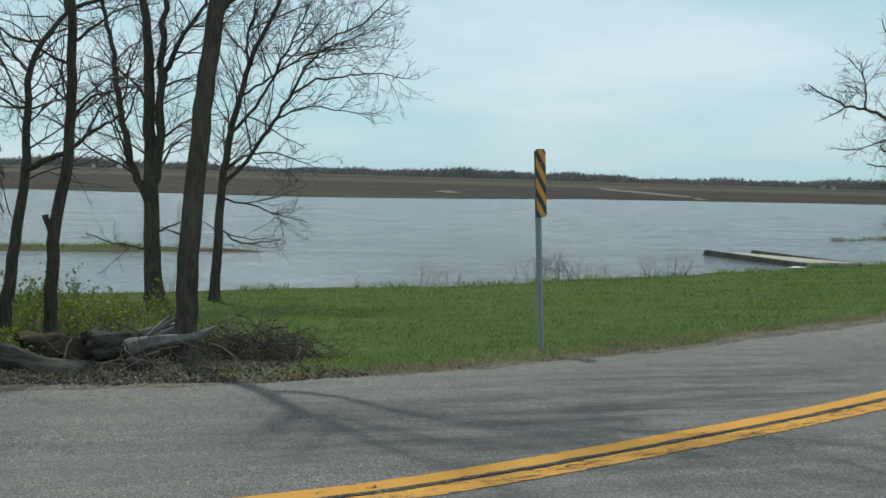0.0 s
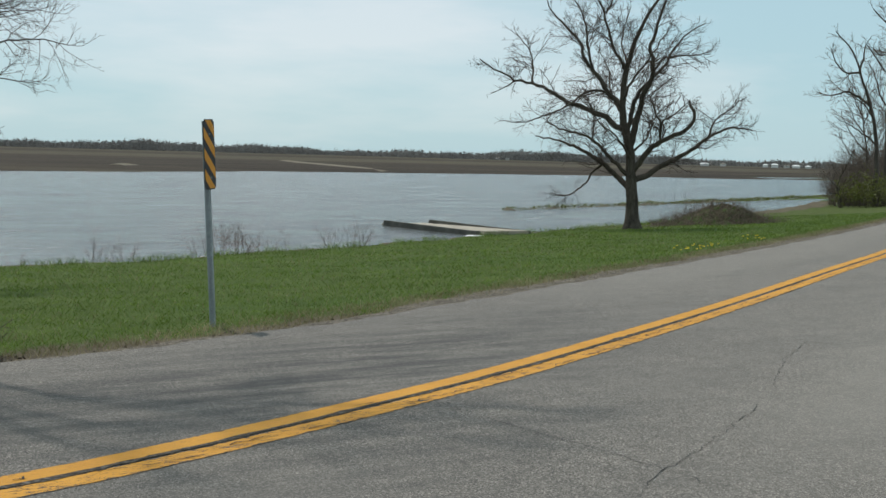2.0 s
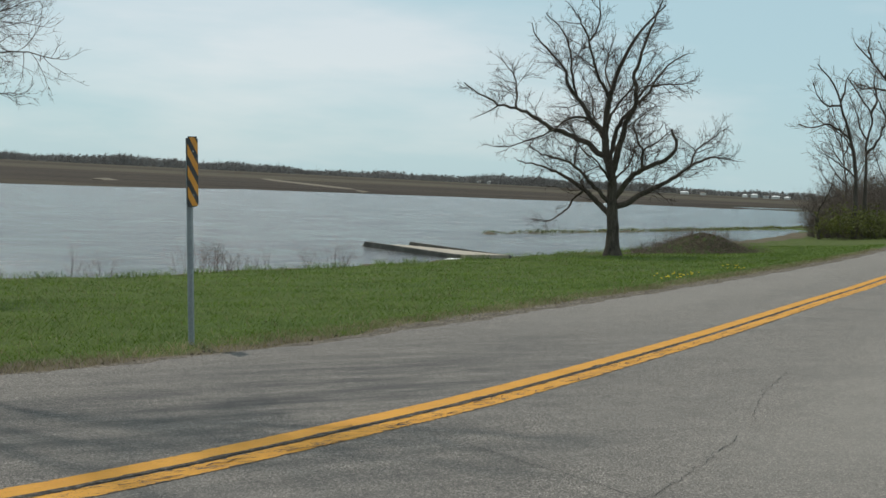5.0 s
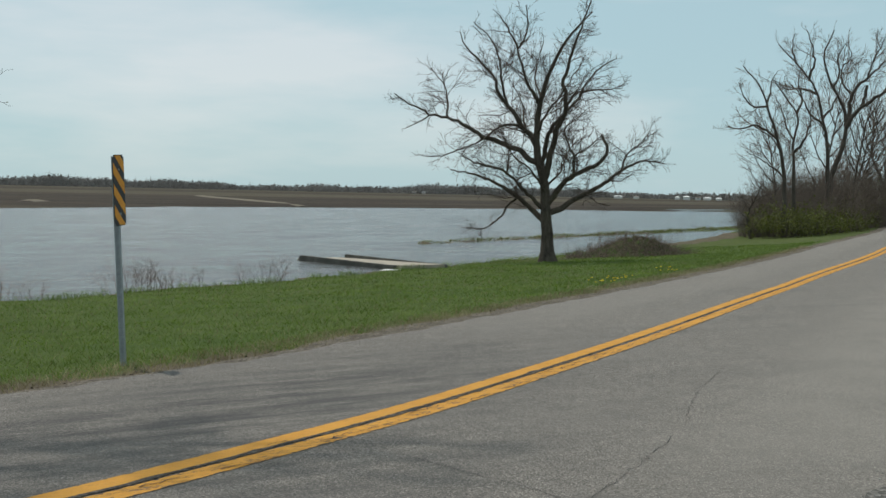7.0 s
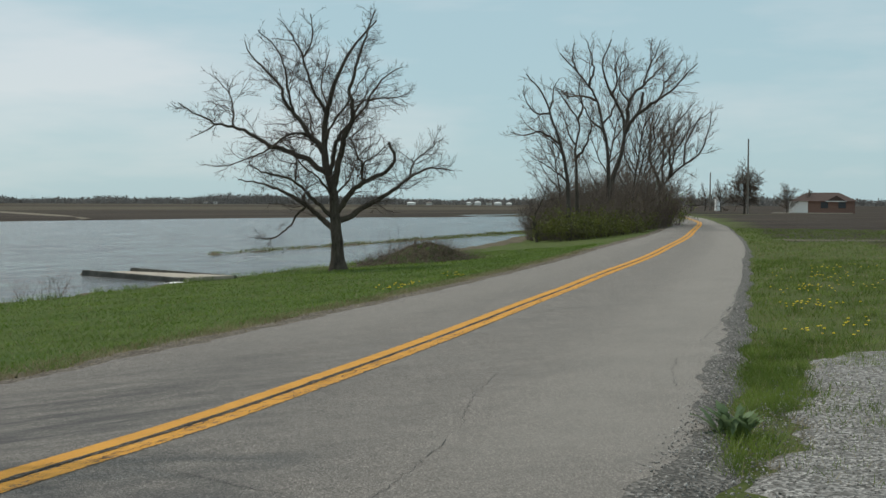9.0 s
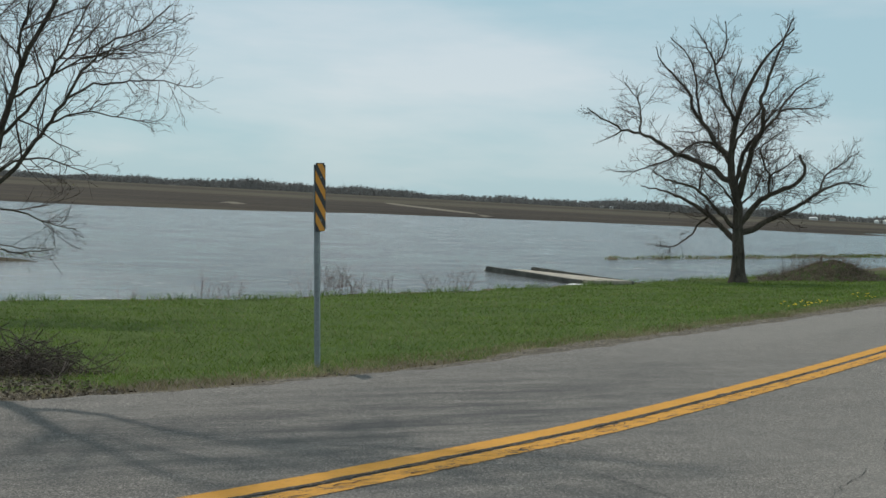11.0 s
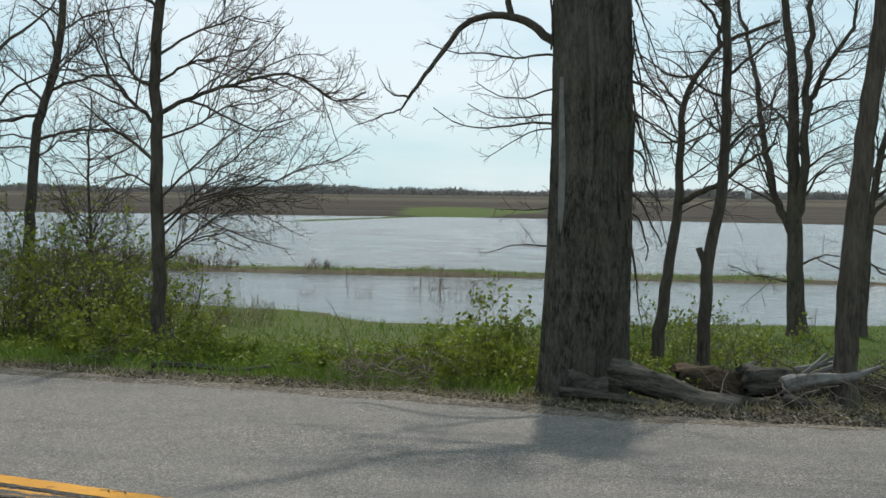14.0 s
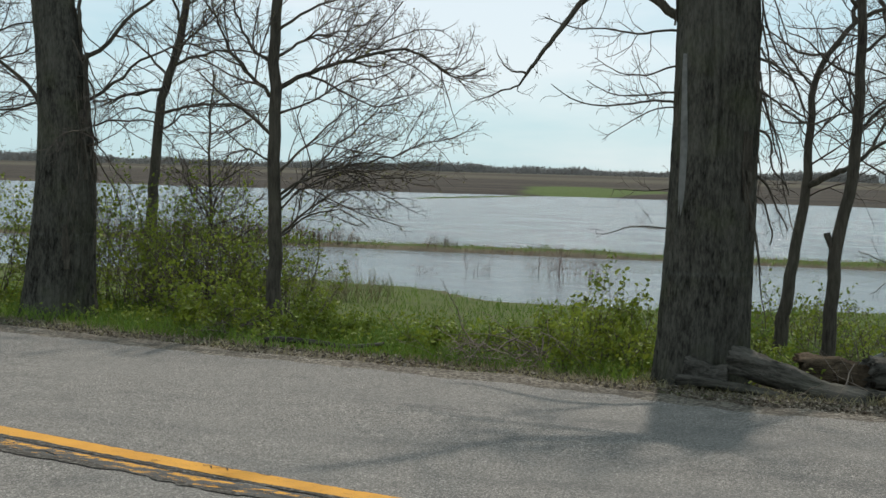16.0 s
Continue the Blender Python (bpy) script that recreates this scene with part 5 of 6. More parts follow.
g.limb(stem, 0.78, (16, -9, -21), 2.96, 0.089, -0.3)
g.limb(stem, 0.88, (-16, 8), 1.93, 0.071, 0.3)
g.limb(stem, 0.58, (35, 20, 10), 3.2, 0.08, 0.4)
g.limb(stem, 0.55, (-50, -30, -40), 3.0, 0.08, -0.4)
g.finish(WOOD_TWIGS, M_BARK_FAR, M_THICKET)
g = Bare("roadside_tree", on_land(67.03, 51.46), -52.3, 85, WOOD, group="roadside wood")
stem = g.limb(None, (0, 0), (2, 5, 18, 2, -26, -19, 18), 13.18, 0.275, -0.1, 0.12, 0.3, 0.55)
up = g.limb(stem, 0.53, (10, 12, 44, 44, 43), 5.76, 0.169, 0.2, 0.15)
over = g.limb(stem, 0.52, (31, 53, 58, 44, 44), 6.43, 0.150, -0.2, 0.15)
g.limb(over, 0.24, (18, 6), 1.45, 0.112, 0.2, 0.8, 0, 0.8)
g.limb(up, 0.35, (-37, -4, 32, -11), 3.85, 0.075, 0.3)
g.limb(stem, 0.72, (19, -7, 30), 2.92, 0.075, -0.3)
g.limb(over, 0.5, (20, 35, 30), 3.4, 0.07, 0.4)
g.limb(up, 0.6, (15, 25, 20), 3.0, 0.07, -0.3)
g.finish(WOOD_TWIGS, M_BARK_FAR, M_THICKET)
g = Bare("roadside_tree", on_land(80.18, 57.07), -54.4, 84, "bare tree leaning out over the road from the wood", group="roadside wood")
stem = g.limb(None, (0, 0), (5, 13, 44, 54, 22, 11), 10.07, 0.18, -0.1, 0.15, 0.3, 0.4)
g.limb(stem, 0.55, (4, 26, 46), 4.70, 0.087, 0.3)
g.limb(stem, 0.43, (-2, 13, 40), 6.16, 0.109, 0.2)
g.limb(stem, 0.29, (-18, -6, 15), 6.85, 0.131, 0.2)
g.limb(stem, 0.40, (15, 30, 38), 5.5, 0.09, -0.3)
g.limb(stem, 0.32, (0, 8, 30), 6.0, 0.10, 0.35)
g.finish(WOOD_TWIGS, M_BARK_FAR, M_THICKET)
CROWDED = [(2.8, 40, 2.2, 0.17, 0.07, 5, 3, 0.35, 0.0095), (3.8, 38, 1.1, 0.17, 0.06, 4, 3, 0.2, 0.0075), (4.0, 38, 0.55, 0.15, 0.04, 3, 3, 0.1, 0.0060)]
for k, (x, y, h, tilt) in enumerate(((61, 50.5, 7.0, -6), (71.5, 53.0, 8.6, 6), (75, 55.5, 8.8, 10), (79.5, 58.5, 9.0, 12), (84, 60.5, 9.2, 14), (73.5, 57, 9.6, 6))):
    g = Bare("roadside_tree", on_land(x, y), -53.0, 90 + k, "bare tree crowded into the wood beside the road", group="roadside wood")
    stem = g.limb(None, (0, 0), (tilt * 0.3, tilt, tilt * 1.6, tilt * 2), h, h * 0.014, 0.08, 0.15, 0.2, 0.35)
    for i in range(8):
        side = 1 if i % 2 else -1
        g.limb(stem, 0.32 + 0.075 * i, (tilt + side * (44 - 3 * i), tilt + side * (30 - 2 * i), tilt + side * 24), h * (0.42 - 0.02 * i), h * 0.006, 0.5 * math.sin(2.4 * i + k))
    g.finish(CROWDED, M_BARK_FAR, M_THICKET)
tree("dead_snag", on_land(54.5, 46.8), 120, [(0, 0, 3, 140, 1.4, 0.13, 0.10, 0.0, 0.03)],
     [(0, 0.9, 20, 150, 2.6, 0.05, 0.02), (0, 0.7, 70, 140, 0.8, 0.03, 0.0), (0, 0.95, 40, 100, 1.6, 0.03, 0.03)], SPEC_FAR, M_BARK, M_TWIG, "dark broken snag of a dead tree by the water", "dead tree", twig_scale=1.5)


# ---- shrubs: stems with small leaves
def shrub(name, at, seed, height, width, stems, leaves, size, leaf, twig, label, category="shrub", group="", wisp=0.0, lean=28.0):
    rng = np.random.default_rng(seed)
    top = thing(name, at, label, category, group)
    paths, tips = [], []
    for i in range(stems):
        a, rr = rng.uniform(0, 2 * math.pi), width * 0.5 * math.sqrt(rng.uniform(0, 1))
        x, y = rr * math.cos(a), rr * math.sin(a)
        h = height * rng.uniform(0.5, 1.1) * (1 - 0.45 * (rr / (width * 0.5 + 1e-6)) ** 2)
        q = (*shoot(rng, (x, y, -0.05), limb_way(rng.uniform(3, lean), math.degrees(a)), h, 6, 0.16 if lean > 20 else 0.07, 0.03, 0.004 + 0.004 * h, 0.002), 3)
        paths.append(q)
        some = []
        sprout(rng, q, 0, [(5, 48, 0.5, 0.2, 0.05, 4, 3, 0.2, 0.06), (3, 45, 0.5, 0.2, 0.04, 3, 3, 0.2, 0.05)], some)
        paths += [b for _, b in some]
        tips += [p for _, b in some for p in b[0][1:]]
    if name == "bare_bush":
        paths = [(a, b * 0.95, k) for a, b, k in paths]
    if name == "thicket":
        paths = [(a, b * 1.9, k) for a, b, k in paths]
    if twig is M_REED:
        paths = [(a, b * 1.3, k) for a, b, k in paths]
    v, f = tubes(paths)
    tagged(part("brushwood", mesh_of("brushwood", v, f, twig, True), top), kind="stuff")
    if leaves and tips:
        tips = np.array(tips)
        pick = tips[rng.integers(0, len(tips), leaves)] + rng.normal(0, 0.02 + wisp, (leaves, 3))
        pick[:, 2] = np.maximum(pick[:, 2], 0.01)
        v, f = cards(rng, pick, size, 0.45)
        tagged(part("foliage", mesh_of("foliage", v, f, leaf), top), kind="stuff")
    return top


# bank between the old trees
for k, (x, y, h, w, n) in enumerate((
        (-2.05, 12.35, 1.0, 1.1, 900), (-2.9, 12.9, 0.42, 1.2, 600), (-3.9, 13.0, 0.34, 1.3, 550), (-4.9, 12.9, 0.36, 1.3, 600), (-5.5, 13.2, 0.5, 1.2, 700), (-6.8, 13.4, 0.65, 1.3, 900),
        (-7.4, 14.9, 1.5, 1.5, 700), (-8.6, 15.6, 1.8, 1.7, 800), (-9.6, 16.4, 1.9, 1.8, 800), (-10.6, 14.8, 1.5, 1.7, 900), (-7.9, 16.6, 1.7, 1.5, 600), (-6.9, 15.8, 1.4, 1.3, 500), (-2.3, 13.6, 0.6, 1.2, 600), (-6.4, 15.2, 0.9, 1.4, 700), (-11.5, 13.6, 0.9, 1.6, 900), (-9.9, 13.3, 0.6, 1.2, 600),
        (-0.9, 13.6, 0.8, 1.0, 330), (0.3, 14.8, 0.75, 1.1, 260), (-0.2, 16.0, 0.9, 1.3, 300), (0.9, 15.6, 0.6, 1.1, 190), (1.2, 17.5, 0.6, 1.2, 180), (0.2, 18.5, 0.7, 1.4, 200), (-1.6, 15.5, 0.7, 1.4, 300))):
    shrub("shrub", on_land(x, y), 200 + k, h * (1.2 if h > 1.1 else 1.0), w, 38 if h > 1.1 else 26, int((3.6 if h > 1.1 else 2.8) * n), 0.05, M_LEAF, M_TWIG, "fresh green leafy shrub on the bank", group="bank shrubs")
def brush_pile(at, seed, w, d, h, sticks, label, pale=False):
    rng = np.random.default_rng(seed)
    top = thing("brush_pile", at, label, "brush pile")
    paths = []
    for i in range(sticks):
        a, u = rng.uniform(0, 6.28), math.sqrt(rng.uniform(0, 1))
        x, y = w * 0.5 * u * math.cos(a), d * 0.5 * u * math.sin(a)
        z = h * (1 - u * u) * rng.uniform(0.05, 1.0)
        l = rng.uniform(0.25, 0.8) * min(1.0, w)
        q = (*shoot(rng, (x, y, z), limb_way(rng.uniform(66, 112), rng.uniform(0, 360)), l, 6, 0.20, 0.0, rng.uniform(0.003, 0.009), 0.0025), 4)
        if q[0][:, 2].min() < -0.03:
            q[0][:, 2] -= q[0][:, 2].min()
        paths.append(q)
        some = []
        sprout(rng, q, 0, [(4, 50, 0.4, 0.2, 0.0, 4, 3, 0.2, 0.06)], some)
        paths += [e for _, e in some]
    v, f = tubes(paths)
    tagged(part("brushwood", mesh_of("brushwood", v, f, M_TWIG_PALE if pale else M_TWIG, True), top), kind="stuff")


brush_pile(on_land(1.88, 12.35), 240, 0.95, 0.7, 0.14, 240, "heap of dead dark brush behind the leaning tree")
brush_pile(on_land(2.2, 11.95), 241, 0.7, 0.5, 0.09, 110, "small heap of dry sticks by the road edge")
brush_pile(on_land(0.55, 11.2), 253, 2.2, 0.4, 0.07, 36, "scattered broken sticks in front of the fallen logs", True)
brush_pile(on_land(-2.9, 11.95), 250, 1.2, 0.7, 0.32, 80, "low heap of dead grey sticks in the grass", True)
brush_pile(on_land(-6.0, 12.9), 251, 1.3, 0.6, 0.22, 50, "dead branches at the foot of a slim tree")
brush_pile(on_land(0.3, 12.3), 252, 1.8, 0.8, 0.25, 90, "broken sticks tangled behind the fallen logs")
for k, (x, y, h, w, n) in enumerate(((11.6, 28.3, 1.15, 1.5, 24), (12.4, 28.6, 0.9, 1.0, 12), (13.3, 28.9, 0.7, 0.8, 8), (15.3, 29.8, 0.9, 0.5, 8), (16.2, 30.2, 1.1, 0.7, 12), (8.2, 26.9, 0.9, 0.6, 9), (8.8, 27.0, 0.75, 0.5, 7),
                                     (-5.2, 29.4, 1.25, 1.0, 20), (-6.0, 29.9, 1.1, 0.9, 14), (-7.6, 29.6, 0.8, 0.7, 9), (-4.3, 28.6, 0.8, 0.7, 8), (-8.6, 29.0, 0.6, 0.6, 6), (-10.5, 29.4, 0.5, 0.8, 6), (2.4, 24.5, 0.6, 0.5, 5), (6.3, 26.5, 0.4, 0.6, 5))):
    shrub("bare_bush", (x, y, max(ground_at(x, y), WATER_Z - 0.1)), 260 + k, h, w, n, 0, 0.04, M_LEAF, M_TWIG_RED, "thin leafless reddish bush at the flooded edge", "bush", "flooded bushes", lean=28 if x > 0 else 13)
for k, (x, y, h, w) in enumerate(((-8.2, 19.5, 0.9, 1.6), (-9.6, 20.2, 1.0, 1.8), (-7.3, 20.5, 0.7, 1.2), (-11.2, 20.8, 1.1, 2.0))):
    shrub("dry_reeds", on_land(x, y), 280 + k, h, w, 55, 0, 0.04, M_LEAF, M_BLADE_DRY, "dry straw-coloured reeds at the water's edge", "reeds", "reeds")
for k, (x, y, h, w, n) in enumerate(((-17.6, 37.0, 0.8, 2.8, 130), (-15.8, 37.1, 0.7, 2.4, 120), (-19.8, 37.0, 0.75, 2.8, 120), (-14.0, 37.2, 0.5, 1.8, 80), (-10.6, 37.3, 0.4, 1.0, 50), (-22.5, 36.9, 0.75, 2.8, 110))):
    shrub("dry_reeds", on_land(x, y), 290 + k, h, w, n, 0, 0.04, M_LEAF, M_REED, "reddish-brown dry reeds on the narrow levee", "reeds", "levee reeds", lean=14)
# bushes and thicket in front of the wood
for k, (x, y, h, w, m) in enumerate(((54.6, 44.9, 1.9, 3.2, M_LEAF_DULL), (56.4, 45.4, 1.8, 3.2, M_LEAF_DULL), (58.5, 45.9, 1.8, 3.2, M_LEAF_DULL), (62, 47.2, 1.7, 3.2, M_LEAF_DULL), (65.5, 49.8, 2.0, 3.4, M_LEAF_DULL), (69.5, 52.2, 2.6, 4.0, M_LEAF_DULL), (73.5, 54.6, 2.6, 3.8, M_LEAF_DULL), (76.2, 55.4, 2.8, 3.8, M_LEAF), (80.2, 57.2, 3.0, 4.0, M_LEAF))):
    shrub("roadside_bush", on_land(x, y), 300 + k, h, w, 70, 2300, 0.11, m, M_TWIG, "dense olive-green bush at the foot of the wood", group="wood edge bushes", wisp=0.08)
for k, (x, y, h, w) in enumerate(((58.6, 48.8, 3.0, 4), (60.5, 49.4, 3.8, 5), (64.5, 50.6, 4.4, 6), (69, 55, 4.8, 6), (73.5, 58, 4.8, 6), (78, 61.5, 4.8, 7), (61.5, 49.5, 3.2, 5), (66, 52.4, 3.6, 5), (71, 53.4, 5.0, 5), (75.5, 55.6, 5.2, 5), (80.5, 58.6, 5.2, 5.5), (85, 62.2, 5.0, 5))):
    shrub("thicket", on_land(x, y), 320 + k, h, w, 190, 0, 0.1, M_LEAF, M_THICKET, "dense brown leafless thicket under the trees", "thicket", "wood undergrowth")


# ---- mound with brush
def mound(at, seed, lx, ly, h, turn):
    rng = np.random.default_rng(seed)
    n, k = 22, 40
    v, f = [], []
    for i in range(n):
        u = i / (n - 1)
        for j in range(k):
            a = j * 2 * math.pi / k
            rr = u * (1 + 0.08 * math.sin(3 * a + 1) + 0.05 * math.sin(7 * a))
            z = h * (math.cos(min(u, 1) * math.pi) * 0.5 + 0.5) - 0.12 * u + 0.05 * math.sin(9 * a + 8 * u) * (1 - u) + rng.normal(0, 0.012)
            v.append((lx * rr * math.cos(a), ly * rr * math.sin(a), z))
    for i in range(n - 1):
        for j in range(k):
            f.append((i * k + j, i * k + (j + 1) % k, (i + 1) * k + (j + 1) % k, (i + 1) * k + j))
    top = thing("earth_mound", at, "low mound of earth grown over with dead brush", "mound", turn=turn)
    s = Shade("brushy_earth", 0.95, spec=0.1)
    c = s.ramp(s.noise(3.5, 6, 0.7), (0.3, (0.038, 0.030, 0.020)), (0.48, (0.080, 0.066, 0.042)), (0.60, (0.055, 0.088, 0.022)))
    s.color(c).bump(s.noise(6, 5), 0.9, 0.08)
    part("earth", mesh_of("earth", v, f, s.mat, True), top)
    paths = []
    for i in range(1700):
        a, u = rng.uniform(0, 6.28), math.sqrt(rng.uniform(0, 0.9))
        z = h * (math.cos(u * math.pi) * 0.5 + 0.5) - 0.12 * u
        paths.append((*shoot(rng, (lx * u * math.cos(a), ly * u * math.sin(a), z), limb_way(rng.uniform(15, 85), rng.uniform(0, 360)), rng.uniform(0.12, 0.75) * rng.uniform(0.5, 1), 4, 0.2, 0.0, 0.008, 0.003), 3))
    v, f = tubes(paths)
    tagged(part("brushwood", mesh_of("brushwood", v, f, M_TWIG_PALE, True), top), kind="stuff")
    return top


mound(on_land(33.0, 33.6), 400, 2.7, 1.5, 0.70, -38)
shrub("bare_bush", on_land(32.6, 35.2), 401, 1.5, 1.4, 14, 0, 0.1, M_LEAF, M_TWIG, "thin leafless bush behind the mound", "bush")


# ---- concrete boat ramp running down into the water
def boat_ramp(at, turn):
    ramp = thing("boat_ramp", at, "concrete boat ramp between low kerb walls, half under water", "boat ramp", turn=turn)
    slab = box_mesh("slab", 1.74, 6.0, 0.22, M_CONCRETE, (0, 0, 0), 0.02)
    ob = part("slab", slab, ramp, "pale worn concrete slab")
    ob.matrix_basis = pose(0, 0.2, -0.185, -0.9, 0, 0)
    for x, l in ((-0.97, 5.4), (0.97, 5.6)):
        bm_me = box_mesh("kerb_wall", 0.17, l, 0.25, M_CURB, (0, 0, 0), 0.025)
        ob = part("kerb_wall", bm_me, ramp, "stained concrete kerb wall")
        ob.matrix_basis = pose(x, 0.1, -0.16, 0.4, 0, 0)
    rng = np.random.default_rng(5)
    bm = bmesh.new()
    bmesh.ops.create_icosphere(bm, subdivisions=3, radius=1.0)
    for vert in bm.verts:
        n = noise.noise(vert.co * 2.5)
        vert.co = Vector((vert.co.x * 0.6 * (1 + 0.4 * n), vert.co.y * 0.35 * (1 + 0.4 * n), vert.co.z * 0.05 * (1 + n)))
    ob = part("foam", bm_mesh("foam", bm, M_FOAM, True), ramp, "patch of white foam at the slab")
    ob.matrix_basis = pose(-0.9, -2.7, -0.10, 0, 0, 0)
    return ramp


boat_ramp((22.6, 35.3, -0.68), 3.0)

# ------------------------------------------------------------------ logs, flowers, plants, far things


def log_mesh(name, rng, length, r0, r1, mat, ragged=0.0, bend=0.04):
    k, n = 26, 44
    v, f = [], []
    for i in range(n):
        u = i / (n - 1)
        r = r0 + (r1 - r0) * u
        for j in range(k):
            a = j * 2 * math.pi / k
            rr = r * (1 + 0.10 * math.sin(3 * a + 4 * u) + 0.10 * math.sin(5 * a + 9 * u) + 0.07 * math.sin(11 * a + 5 * u) + 0.08 * math.sin(14 * u + a) + rng.normal(0, 0.03))
            x = u * length + (ragged * rng.uniform(-1, 1) if i in (0, n - 1) else 0.0)
            v.append((x, rr * math.cos(a) + bend * math.sin(3 * u), rr * math.sin(a) + r0 + bend * math.sin(5 * u + 1)))
    for i in range(n - 1):
        for j in range(k):
            f.append((i * k + j, i * k + (j + 1) % k, (i + 1) * k + (j + 1) % k, (i + 1) * k + j))
    for i, flip in ((0, 1), (n - 1, 0)):
        c = len(v)
        ring = v[i * k:(i + 1) * k]
        v.append((ring[0][0] + (0.03 if i == 0 else -0.03), sum(q[1] for q in ring) / k, sum(q[2] for q in ring) / k))
        for j in range(k):
            a, b = i * k + j, i * k + (j + 1) % k
            f.append((b, a, c) if flip else (a, b, c))
    return mesh_of(name, v, f, mat, True)


rng = np.random.default_rng(77)


def fallen_log(at, turn, rise, length, r0, r1, mat, label, ragged=0.02, stubs=0, splinters=0):
    top = thing("fallen_log", at, label, "log", "fallen logs")
    top.matrix_basis = pose(*at, 0, -rise, turn)
    part("stem", log_mesh("stem", rng, length, r0, r1, mat, ragged), top)
    for i in range(stubs):
        q = [(*shoot(rng, (rng.uniform(0.2, 0.8) * length, 0, r0 * 1.2), limb_way(rng.uniform(30, 75), rng.uniform(-120, 120)), rng.uniform(0.2, 0.5), 5, 0.12, 0.0, 0.03, 0.012), 6)]
        vv, ff = tubes(q)
        part("branch_stub", mesh_of("branch_stub", vv, ff, mat, True), top)
    for i in range(splinters):
        l = rng.uniform(0.15, 0.4)
        b = box_mesh("splinter", l, rng.uniform(0.015, 0.05), rng.uniform(0.015, 0.035), M_SCAR if rng.uniform() < 0.6 else M_ROT, (l / 2, 0, 0), 0.004)
        ob = part("splinter", b, top, "pale splinter of broken wood")
        ob.matrix_basis = pose(length * rng.uniform(0.55, 1.0), rng.uniform(-r0, r0), r0 * rng.uniform(0.8, 1.8), 0, rng.uniform(-35, 10), rng.uniform(-25, 25))
    return top


gz = ground_at(0, 11.4)
fallen_log((-1.14, 11.28, gz + 0.04), 0, 0, 0.36, 0.105, 0.10, M_LOG, "short sawn block of grey weathered wood", 0.0)
fallen_log((-0.78, 11.30, gz + 0.12), -14, -9, 1.15, 0.125, 0.07, M_LOG, "grey weathered log sloping off the big tree's roots", 0.02, 0)
fallen_log((-1.2, 11.12, gz + 0.03), -4, -1, 1.5, 0.045, 0.018, M_LOG, "bent grey branch lying on the ground", 0.0)
fallen_log((-0.2, 11.85, gz - 0.02), 3, 3, 0.75, 0.14, 0.12, M_ROT, "hollow rotten brown log broken open", 0.06, 0, 10)
fallen_log((0.38, 11.75, gz - 0.01), 6, 5, 0.85, 0.145, 0.09, M_LOG, "dark split log with pale splintered end", 0.07, 1, 12)
fallen_log((0.0, 11.25, gz + 0.0), 2, 0, 1.2, 0.05, 0.03, M_LOG, "thin grey branch among the dead leaves", 0.0, 0)
fallen_log((0.72, 11.32, gz + 0.10), 10, 15, 0.85, 0.075, 0.015, M_SCAR, "pale splintered branch pointing upwards", 0.02)
fallen_log((0.7, 11.2, gz - 0.02), -12, 0, 0.5, 0.07, 0.05, M_LOG, "short piece of grey log by the leaning tree", 0.02)
fallen_log((-5.3, 11.95, ground_at(-5.3, 11.95)), 8, 3, 1.2, 0.03, 0.015, M_LOG, "thin fallen branch at the road edge", 0.0, 0)


# ---- flowers and plants
def flower_patch(at, seed, n, spread):
    r = np.random.default_rng(seed)
    top = thing("dandelion_patch", at, "cluster of bright yellow dandelion flowers in the grass", "flowers", "dandelions")
    pts = np.stack([r.normal(0, spread, n), r.normal(0, spread * 0.6, n), r.uniform(0.08, 0.17, n)], 1)
    stems = [(np.array([[p[0], p[1], -0.02], p]), np.array([0.003, 0.003]), 3) for p in pts]
    v, f = tubes(stems)
    tagged(part("stalk_tuft", mesh_of("stalk_tuft", v, f, M_BLADE), top), kind="stuff")
    vs, fs = [], []
    for p in pts:
        b = len(vs)
        rad = r.uniform(0.016, 0.026)
        for z, q in ((-0.006, 0.5), (0.0, 1.0), (0.008, 0.8)):
            vs += [(p[0] + rad * q * math.cos(a * math.pi / 4), p[1] + rad * q * math.sin(a * math.pi / 4), p[2] + z) for a in range(8)]
        for l in range(2):
            fs += [(b + l * 8 + j, b + l * 8 + (j + 1) % 8, b + l * 8 + 8 + (j + 1) % 8, b + l * 8 + 8 + j) for j in range(8)]
        fs.append(tuple(b + 16 + j for j in range(8)))
    tagged(part("blossom_tuft", mesh_of("blossom_tuft", vs, fs, M_PETAL), top, "bright yellow blossoms"), kind="stuff")


for k, (x, y, n, s) in enumerate(((17.3, 18.35, 14, 0.22), (18.2, 18.9, 9, 0.2), (21.5, 20.6, 10, 0.2), (19.5, 10.4, 24, 0.5), (23, 12.6, 24, 0.7), (15.5, 8.0, 12, 0.4), (27, 14.4, 20, 0.8), (31, 16.0, 24, 1.0), (25, 12.0, 14, 0.6), (17, 8.2, 8, 0.4))):
    flower_patch(on_land(x, y), 500 + k, n, s)


